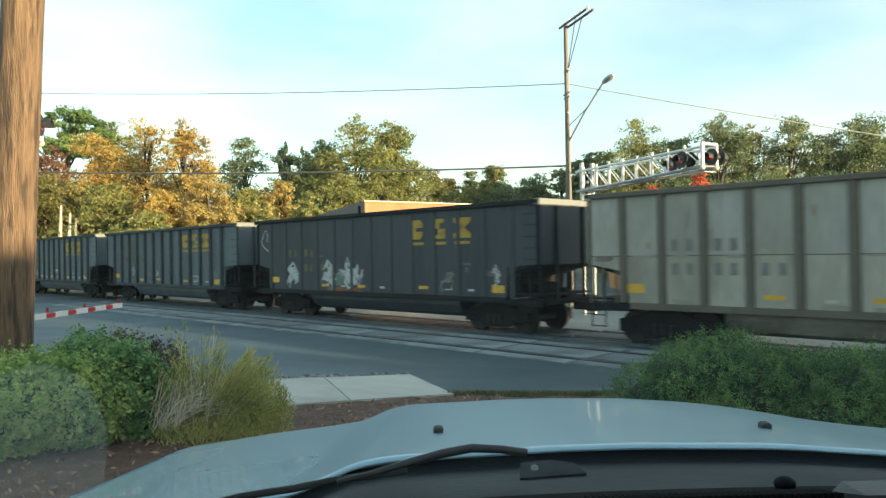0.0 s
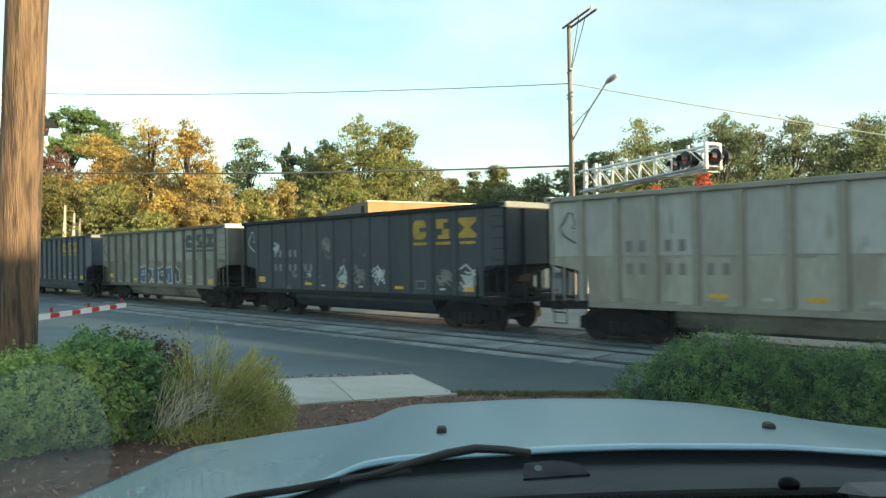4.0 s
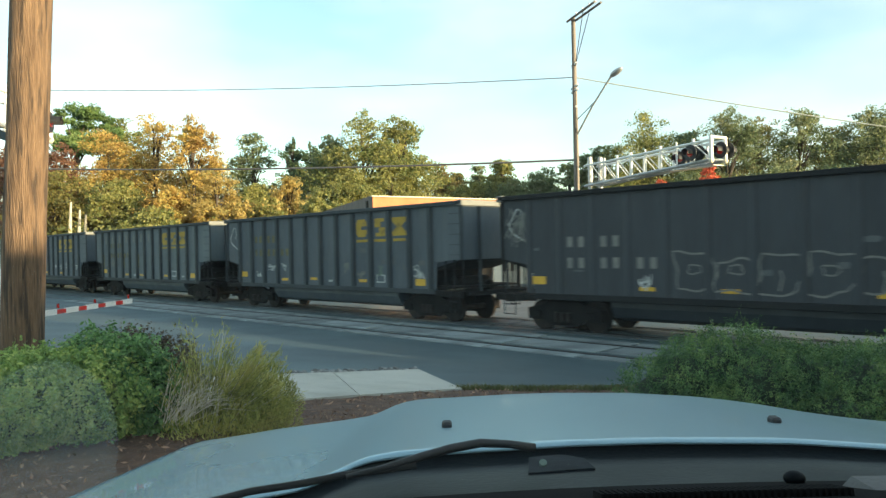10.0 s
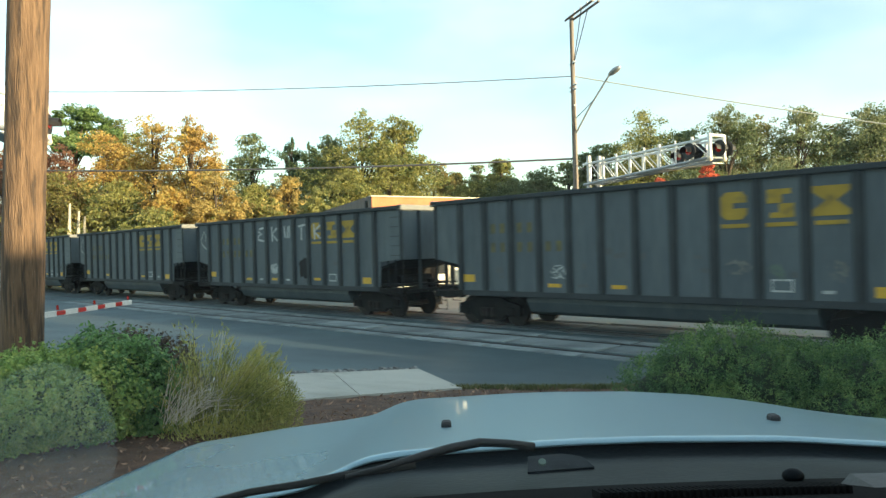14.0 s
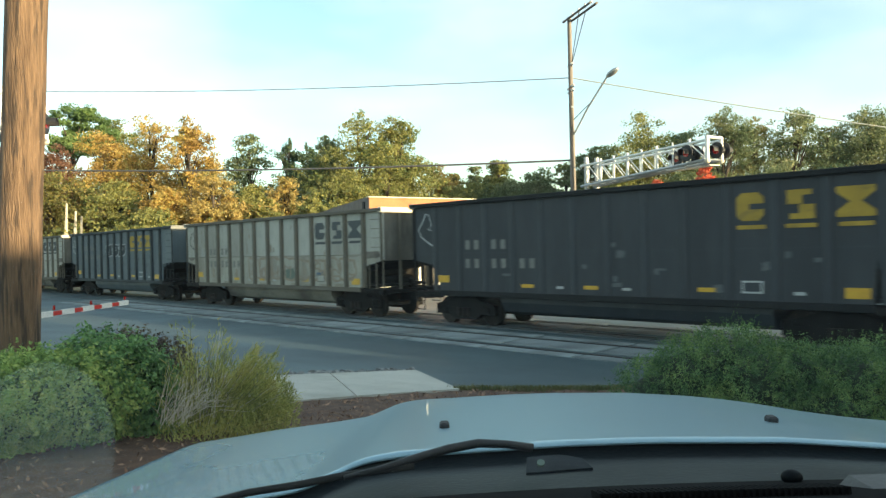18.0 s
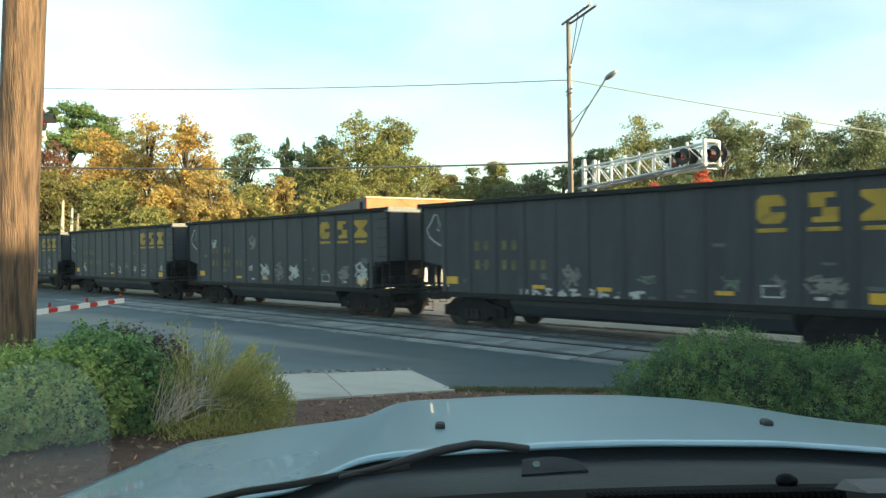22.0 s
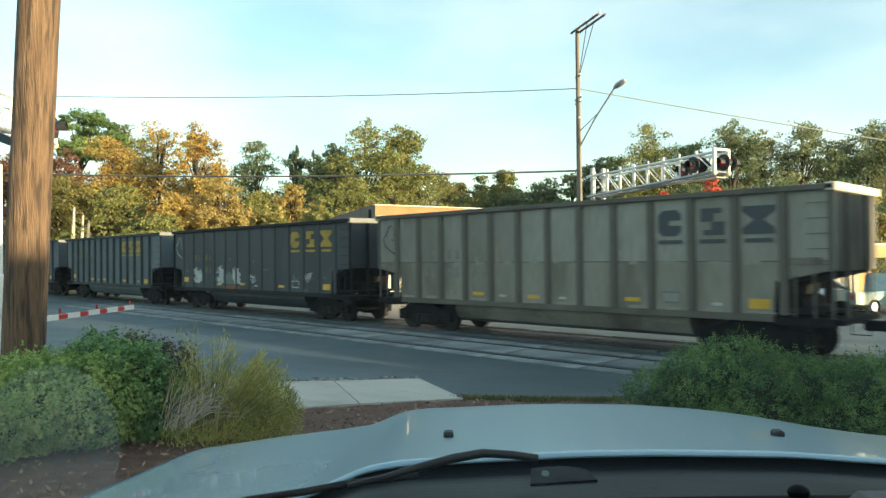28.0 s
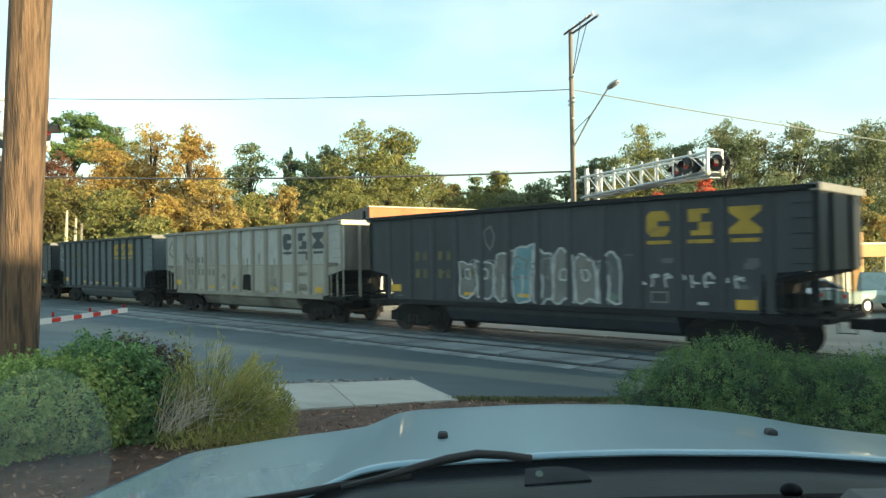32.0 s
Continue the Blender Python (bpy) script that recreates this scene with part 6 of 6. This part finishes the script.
build_cantilever((-17.3, 26.45), (-11.2, 24.55), (4.86, 5.72), (5.2, 5.88), 0.34, [(4.5, 1), (5.6, -1), (6.35, 1)], "white lattice cantilever with red crossing lights over the road", gz(0, 26), -1, 8)
build_cantilever((-15.1, 1.7), (-21.9, 6.15), (5.1, 5.95), (5.6, 6.4), 0.36, [(7.6, -1)], "white lattice signal cantilever behind the wooden pole", gz(0, 2.2), -1, 8)


def build_gate():
    a, b = Vector((-15.1, 3.85, 1.28)), Vector((-17.86, 7.03, 1.27))
    g = thing("crossing_gate", pose(-14.75, 3.45, gz(0, 3.45)), "red and white striped crossing gate arm, lowered", "crossing gate")
    o = Vector((-14.75, 3.45, gz(0, 3.45)))
    a, b = a - o, b - o
    d = (b - a).normalized()
    n = 11
    L = (b - a).length / n
    cut = [0.0]
    for i in range(n):
        cut.append(cut[-1] + L * (0.8 if i % 2 else 1.167))
    q = d.to_track_quat("X", "Z").to_matrix().to_4x4()
    for i in range(n):
        bm = B()
        half = 0.042 if i % 2 else 0.055
        box(bm, 0, cut[i + 1] - cut[i], -0.02, 0.02, -half, half)
        s = part("arm_stripe", bm, M_RED if i % 2 else M_WHITE, g)
        s.matrix_basis = Matrix.Translation(a + d * cut[i]) @ q
    for u in (0.30, 0.62, 0.965):
        bm = B()
        p = a.lerp(b, u) + Vector((0, 0, 0.07))
        rod(bm, p, p + Vector((0, 0, 0.09)), 0.028, 0.024, 8)
        part("gate_lamp", bm, M_REDLENS, g, "small red lamp on the arm")
    bm = B()
    rod(bm, (0, 0, 0), (0, 0, 3.4), 0.07, seg=12)
    part("mast", bm, M_WHITE, g)
    bm = B()
    box(bm, -0.2, 0.2, -0.25, 0.25, 0.75, 1.45, 0.03)
    part("drive_box", bm, M_WHITE, g, "white gate drive housing")


build_gate()


# ---- buildings beyond the tracks ----
def wall_block(name, foot, z0, z1, material, parent, label=""):
    bm = B()
    vs = [bm.verts.new((x, y, z0)) for x, y in foot]
    vt = [bm.verts.new((x, y, z1)) for x, y in foot]
    k = len(foot)
    for i in range(k):
        bm.faces.new((vs[i], vs[(i + 1) % k], vt[(i + 1) % k], vt[i]))
    bm.faces.new(vt)
    bm.faces.new(vs[::-1])
    bmesh.ops.recalc_face_normals(bm, faces=bm.faces)
    return part(name, bm, material, parent, label)


def build_brick_building():
    b = thing("brick_building", None, "low orange brick building with a sloping grey roof", "building")
    g = gz(0, 30)
    wall_block("wall", [(-35.0, 28.6), (-32.6, 44.0), (-40.0, 45.2), (-42.4, 32.2)], g, 5.60, M_BRICK, b)
    wall_block("coping", [(-34.88, 28.45), (-32.45, 44.1), (-33.0, 44.15), (-35.4, 28.7)], 5.60, 5.66, M_TRIM, b, "cream sunlit coping")
    wall_block("rear_wing", [(-35.03, 28.58), (-63.5, 42.4), (-61.5, 46.0), (-42.0, 36.5)], g, 5.66, M_TAUPE, b, "grey-brown block wing in shade")
    # pale lower front with pilasters, facing the sun
    fx = lambda u, o: (-35.0 + 2.4 * u + o, 28.6 + 15.4 * u - 0.16 * o)
    wall_block("lower_front", [fx(-0.005, 0.08), fx(1.0, 0.08), fx(1.0, -0.1), fx(-0.005, -0.1)], g, 2.9, M_CREAM, b, "pale cream lower wall")
    for k in range(9):
        wall_block("pilaster", [fx(0.02 + 0.11 * k, 0.22), fx(0.04 + 0.11 * k, 0.22), fx(0.04 + 0.11 * k, 0.0), fx(0.02 + 0.11 * k, 0.0)], g, 2.96, M_TRIM, b)
    wall_block("side_front", [(-35.1, 28.5), (-46.0, 33.8), (-45.9, 34.0), (-35.0, 28.7)], g, 2.9, M_CREAM, b, "pale cream lower wall")
    bm = B()
    box(bm, -0.08, 0.08, -0.05, 0.05, -0.3, 0.3)
    wl = part("wall_lamp", bm, M_BLACK, b)
    wl.location = (-36.0, 28.95, 5.1)
    # plain windows along the sunny side
    for k in range(5):
        u = 0.12 + 0.18 * k
        x, y = -35.0 + 2.4 * u, 28.6 + 15.4 * u
        w1 = wall_block("window", [(x + 0.13, y), (x + 0.13 + 0.16, y + 1.0), (x - 0.2 + 0.16, y + 1.0), (x - 0.2, y)], 0.6, 2.0, M_GLASS, b)


build_brick_building()


def build_store():
    """The sunlit shop with a canopy; its front runs along the lot."""
    b = thing("shop_building", None, "sunlit tan shop with a canopy and cream trim", "building")
    g = gz(0, 46)
    fr = lambda x, o=0.0: (x + o * 0.74, 46.1 + (x + 13.3) * 1.1 - o * 0.67)
    wall_block("wall", [fr(-20.5), fr(-13.3), (-21.0, 53.0), (-28.0, 45.0)], g, 4.55, M_STUCCO, b)
    wall_block("coping", [fr(-20.7, 0.12), fr(-13.1, 0.12), (-14.2, 47.6), (-21.6, 39.3)], 4.55, 4.78, M_TRIM, b, "cream coping")
    wall_block("side_wing", [fr(-13.3, -0.3), fr(-12.5, -0.3), (-17.0, 52.0), (-18.0, 51.0)], g, 3.45, M_STUCCO, b)
    wall_block("canopy", [fr(-20.5, 1.7), fr(-11.7, 1.7), fr(-12.0, 0.0), fr(-20.5, 0.0)], 2.05, 2.72, M_STUCCO, b, "tan canopy fascia")
    wall_block("canopy_edge", [fr(-20.5, 1.78), fr(-11.6, 1.78), fr(-11.7, 1.5), fr(-20.5, 1.5)], 2.72, 2.84, M_TRIM, b)
    for k in range(6):
        x = -20.0 + k * 1.5
        wall_block("canopy_post", [fr(x, 1.6), fr(x + 0.18, 1.6), fr(x + 0.18, 1.42), fr(x, 1.42)], g, 2.05, M_TRIM, b)
    for k in range(5):
        x = -20.2 + k * 1.0
        w = wall_block("shop_window", [fr(x, 0.05), fr(x + 0.8, 0.05), fr(x + 0.8, -0.1), fr(x, -0.1)], g + 0.6, g + 2.1, M_GLASS, b)
        for q in (0.0, 0.38, 0.76):
            wall_block("window_frame", [fr(x + q, 0.08), fr(x + q + 0.06, 0.08), fr(x + q + 0.06, 0.04), fr(x + q, 0.04)], g + 0.55, g + 2.15, M_TRIM, w)
    wall_block("cream_panel", [fr(-15.2, 0.06), fr(-13.3, 0.06), fr(-13.3, -0.1), fr(-15.2, -0.1)], g, 2.05, M_TRIM, b, "cream wall panel")
    wall_block("string_course", [fr(-20.5, 0.07), fr(-13.25, 0.07), fr(-13.25, -0.05), fr(-20.5, -0.05)], 3.35, 3.45, M_TRIM, b)


build_store()
M_CARPAINT = {
    "white": mat("white_car_paint", (0.75, 0.76, 0.76), (0.7, 0.71, 0.71), 1, 0.25, coat=1.0, fine=200),
    "silver": mat("silver_car_paint", (0.42, 0.45, 0.48), (0.4, 0.43, 0.46), 1, 0.25, metal=0.5, coat=1.0, fine=200),
    "green": mat("pale_green_car_paint", (0.22, 0.32, 0.30), (0.2, 0.3, 0.28), 1, 0.3, coat=1.0, fine=200),
}


def parked(x, y, rot, paint, label, h=1.5, length=4.5, pickup=False):
    c = thing("car", pose(x, y, gz(0, y) + 0.0, 0, 0, rot), label, "car", "parked cars in the lot")
    L, W = length / 2, 0.88
    if pickup:
        prof = [(-L, 0.42), (-L, 0.98), (-0.35, 1.0), (-0.15, h), (0.75, h), (1.25, 1.05), (L - 0.1, 0.95), (L, 0.6), (L, 0.4)]
    else:
        prof = [(-L, 0.40), (-L, 0.85), (-L + 0.35, 0.95), (-L + 0.75, h - 0.05), (-0.4, h), (0.35, h - 0.03), (1.05, 0.98), (L - 0.15, 0.80), (L, 0.6), (L, 0.36)]
    bm = B()
    rows = []
    for y0, f in ((-W, 0.96), (-W + 0.10, 1.0), (W - 0.10, 1.0), (W, 0.96)):
        rows.append([bm.verts.new((px, y0 * (1 if pz < 1.0 else 0.86), pz if pz < 0.9 else 0.9 + (pz - 0.9) * f)) for px, pz in prof])
    k = len(prof)
    for p, q in zip(rows, rows[1:]):
        for i in range(k):
            bm.faces.new((p[i], q[i], q[(i + 1) % k], p[(i + 1) % k]))
    bm.faces.new(rows[0])
    bm.faces.new(rows[-1][::-1])
    bmesh.ops.recalc_face_normals(bm, faces=bm.faces)
    part("body", bm, M_CARPAINT[paint], c)
    for s in (-1, 1):
        bm = B()
        if pickup:
            poly = [(-0.22, 1.03), (-0.08, h - 0.1), (0.68, h - 0.1), (1.08, 1.08)]
        else:
            poly = [(-L + 0.62, 1.0), (-L + 0.95, h - 0.12), (0.28, h - 0.12), (0.85, 1.02)]
        plate(bm, poly, s * (W * 0.88), s * (W * 0.985))
        bmesh.ops.recalc_face_normals(bm, faces=bm.faces)
        part("side_glass", bm, M_GLASS, c, "dark side windows")
        for wx in (-L * 0.6, L * 0.62):
            bm = B()
            rod(bm, (wx, s * (W - 0.2), 0.33), (wx, s * (W + 0.01), 0.33), 0.33, seg=18)
            wl = part("wheel", bm, M_TYRE, c)
            bm = B()
            rod(bm, (wx, s * (W + 0.005), 0.33), (wx, s * (W + 0.03), 0.33), 0.20, seg=12)
            part("rim", bm, M_GREY, wl)
        bm = B()
        box(bm, L - 0.06, L + 0.02, s * 0.6 - 0.16, s * 0.6 + 0.16, 0.62, 0.76, 0.02)
        part("headlight", bm, M_WHITE, c, "clear headlight")
        bm = B()
        box(bm, -L - 0.02, -L + 0.06, s * 0.66 - 0.1, s * 0.66 + 0.1, 0.66, 0.86, 0.02)
        part("tail_light", bm, M_RED, c, "red tail light")
    bm = B()
    (ax, az), (bx, bz) = prof[4 if pickup else 5], prof[5 if pickup else 6]
    v = [bm.verts.new(p) for p in ((ax + 0.04, -W * 0.74, az - 0.07), (ax + 0.04, W * 0.74, az - 0.07), (bx + 0.02, W * 0.8, bz + 0.05), (bx + 0.02, -W * 0.8, bz + 0.05))]
    bm.faces.new(v)
    bmesh.ops.solidify(bm, geom=bm.faces[:], thickness=0.05)
    part("windscreen", bm, M_GLASS, c)
    return c


parked(-15.2, 36.6, 35, "white", "white estate car parked beyond the tracks", 1.66)
parked(-12.4, 38.0, 30, "silver", "silver saloon car parked beyond the tracks", 1.45)
parked(-9.6, 37.4, 62, "green", "pale green pickup truck parked beyond the tracks", 1.75, 5.0, True)
parked(-18.6, 40.6, 25, "silver", "silver van parked before the shop", 1.8, 4.7)
parked(-6.8, 38.5, 55, "white", "white car parked before the shop", 1.5)

# ---- trees ----
LOOKS = {
    "pine": (L_PINE, "flat-topped green pine tree against the sky", "pine_tree"), "orange": (L_AUTUMN, "leafy tree in orange autumn colour", "autumn_tree"),
    "gold": (L_GOLD, "leafy tree turned golden yellow", "autumn_tree"), "russet": (L_RUSSET, "leafy tree in russet autumn colour", "autumn_tree"),
    "ygreen": (L_YGREEN, "broad leafy tree turning yellow-green", "leafy_tree"), "olive": (L_OLIVE, "broad leafy tree in dull olive and brown", "leafy_tree"), "green": (L_GREEN, "broad green leafy tree", "leafy_tree"),
    "dark": (L_DARK, "dark green conifer tree", "conifer_tree"), "red": (L_RED, "small tree with bright red leaves", "red_tree"),
}
# sideways step from the middle of the view (tangent), rise of the top over the eye (tangent), width over distance, distance, look, shape
TREES = [
    (-0.500, 0.202, 0.075, 85, "pine", "flat"), (-0.440, 0.190, 0.060, 92, "ygreen", "round"), (-0.462, 0.165, 0.085, 74, "orange", "round"), (-0.392, 0.183, 0.085, 75, "orange", "round"),
    (-0.340, 0.186, 0.062, 70, "orange", "round"), (-0.308, 0.120, 0.055, 64, "gold", "round"), (-0.440, 0.105, 0.070, 66, "ygreen", "round"), (-0.375, 0.092, 0.055, 64, "orange", "round"), (-0.395, 0.060, 0.075, 61, "ygreen", "round"), (-0.525, 0.145, 0.080, 70, "russet", "round"),
    (-0.530, 0.115, 0.085, 65, "olive", "round"), (-0.258, 0.156, 0.070, 88, "green", "round"), (-0.205, 0.146, 0.032, 96, "dark", "cone"), (-0.178, 0.140, 0.045, 96, "dark", "cone"),
    (-0.210, 0.100, 0.050, 72, "gold", "round"), (-0.255, 0.092, 0.055, 70, "ygreen", "round"), (-0.172, 0.082, 0.052, 62, "ygreen", "round"), (-0.150, 0.155, 0.062, 84, "green", "round"),
    (-0.108, 0.188, 0.095, 80, "ygreen", "round"), (-0.055, 0.170, 0.080, 81, "ygreen", "round"), (-0.072, 0.125, 0.090, 78, "ygreen", "round"), (-0.125, 0.105, 0.080, 76, "ygreen", "round"), (0.000, 0.112, 0.050, 92, "gold", "round"),
    (0.020, 0.105, 0.034, 96, "olive", "round"), (0.052, 0.112, 0.038, 96, "green", "round"), (0.082, 0.118, 0.046, 90, "ygreen", "round"), (0.140, 0.103, 0.056, 90, "green", "round"),
    (0.175, 0.110, 0.050, 86, "green", "round"), (0.215, 0.140, 0.058, 80, "green", "round"), (0.290, 0.172, 0.090, 76, "ygreen", "round"), (0.340, 0.148, 0.055, 80, "dark", "round"), (0.255, 0.105, 0.080, 74, "ygreen", "round"),
    (0.390, 0.176, 0.085, 72, "green", "round"), (0.440, 0.172, 0.070, 76, "olive", "round"), (0.492, 0.174, 0.085, 72, "green", "round"), (0.545, 0.160, 0.070, 76, "olive", "round"), (0.590, 0.172, 0.095, 72, "green", "round"),
    (0.660, 0.170, 0.095, 72, "green", "round"), (0.400, 0.098, 0.070, 66, "ygreen", "round"), (0.470, 0.105, 0.075, 64, "green", "round"), (0.535, 0.100, 0.080, 64, "dark", "round"), (0.570, 0.092, 0.045, 62, "gold", "round"),
    (0.340, 0.095, 0.060, 64, "green", "round"), (0.300, 0.090, 0.022, 52, "red", "round"), (0.366, 0.108, 0.028, 52, "red", "round"), (0.415, 0.084, 0.040, 55, "gold", "round"),
    (-0.590, 0.150, 0.080, 78, "russet", "round"), (-0.640, 0.140, 0.090, 80, "orange", "round"), (-0.700, 0.150, 0.090, 80, "gold", "round"), (0.100, 0.085, 0.07, 86, "green", "round"), (0.045, 0.085, 0.07, 88, "ygreen", "round"),
]


def build_woods():
    heading = radians(135.3)
    f = Vector((math.cos(heading), math.sin(heading)))
    r = Vector((math.sin(heading), -math.cos(heading)))
    for k, (sx, rise, wide, d, kind, shape) in enumerate(TREES):
        m, label, nm = LOOKS[kind]
        p = (f + r * sx) * d
        g = gz(0, p.y)
        h = (EYE[2] + rise * d - g) * 1.03
        w = wide * d * 1.5
        n = int(8000 + 95 * w * h)
        tree(nm, p.x, p.y, h, w, m, label, 20 + k, shape, min(n, 21000), (0.27 if d > 79 else 0.225) if d > 60 else 0.17, 0.16 if shape != "flat" else 0.6, None, 34 if shape == "round" else 12)
    # bare pale trunks by the left end
    for sx, rise, d in ((-0.512, 0.073, 60), (-0.500, 0.062, 60), (-0.492, 0.055, 61)):
        p = (f + r * sx) * d
        t = thing("bare_trunk", pose(p.x, p.y, gz(0, p.y)), "pale leafless dead tree trunk", "tree")
        bm = B()
        h = EYE[2] + rise * d - gz(0, p.y)
        tube(bm, [(0, 0, 0), (0.1, 0, h * 0.5), (0.25, 0.1, h)], [0.22, 0.16, 0.08], 7)
        part("stem", bm, M_DEAD, t)
    # undergrowth and the far wood behind the rows
    rng = np.random.default_rng(77)
    for nm, d0, d1, rise0, lab, mm, n, size, s0, s1 in (
        ("undergrowth", 58, 72, 0.060, "tangled yellow-green undergrowth below the trees", L_YGREEN, 19000, 0.36, -0.75, 0.75),
        ("undergrowth", 66, 80, 0.085, "golden thicket below the autumn trees", L_GOLD, 12000, 0.34, -0.62, -0.16),
        ("undergrowth", 70, 84, 0.075, "yellow-green thicket below the broad trees", L_YGREEN, 12000, 0.34, -0.28, 0.0),
        ("undergrowth", 68, 82, 0.080, "dull olive thicket below the green trees", L_OLIVE, 9000, 0.34, 0.2, 0.7),
        ("far_wood", 100, 118, 0.085, "distant olive wood behind the trees", L_OLIVE, 26000, 0.6, -0.75, 0.75),
    ):
        sx = rng.uniform(s0, s1, n)
        d = rng.uniform(d0, d1, n)
        lump = rise0 * (0.72 + 0.28 * np.sin(sx * 23.0) * np.sin(sx * 51.0 + 1.0) + 0.12 * np.sin(sx * 130.0))
        gap = np.clip(1 - np.exp(-((sx + 0.02) / 0.02) ** 2), 0.25, 1)
        u = rng.random(n) ** 0.8
        z = -0.3 + u * (EYE[2] + 0.3 + lump * gap * d)
        px, py = f.x * d + r.x * sx * d, f.y * d + r.y * sx * d
        keep = ~((px > -58) & (px < -8) & (py < 57))
        c = np.stack([px, py, z], 1)[keep]
        tagged(quads(nm, leaves(rng, c, size, 0.5, 0.7), mm), lab, "undergrowth", kind="stuff")


build_woods()

# unseen blocks added to the east to keep the car park in shade
bm = B()
box(bm, 16, 36, -26, 6.98, 0, 5.7)
tagged(mesh_ob("neighbour_wall", bm, M_STUCCO), "plain tan block out of view, added to shade the car park", "building", kind="structure")
bm = B()
box(bm, 3.5, 36, 7.0, 13.3, 0, 5.2)
tagged(mesh_ob("neighbour_wall", bm, M_STUCCO), "plain tan block out of view, added to shade the road", "building", kind="structure")

build_train()


def motions():
    for n, car in TRAIN:
        walk(car, [(t, pose(PITCH * n - gone(t), TRAIN_Y, 0)) for t, _ in PACE])
    # the wheels turn one way along the rails; they hold still while far out of sight
    for n, sets in WHEELSETS:
        start, stop = min(31.6, max(0.0, n - 2.6)), max(0.3, min(32.0, n + 4.2))
        times = [0.0] + [k / FPS for k in range(int(start * FPS), int(stop * FPS))] + [32.0]
        for ws in sets:
            home = ws.location.copy()
            rows, base = [], gone(times[1])
            for t in times[1:-1]:
                rows.append((t, Matrix.Translation(home) @ Matrix.Rotation(-(gone(t) - base) / 0.42, 4, "Y")))
            walk(ws, [(0.0, rows[0][1])] + rows + [(32.0, rows[-1][1])] if times[1] > 0.05 else rows + [(32.0, rows[-1][1])])


motions()
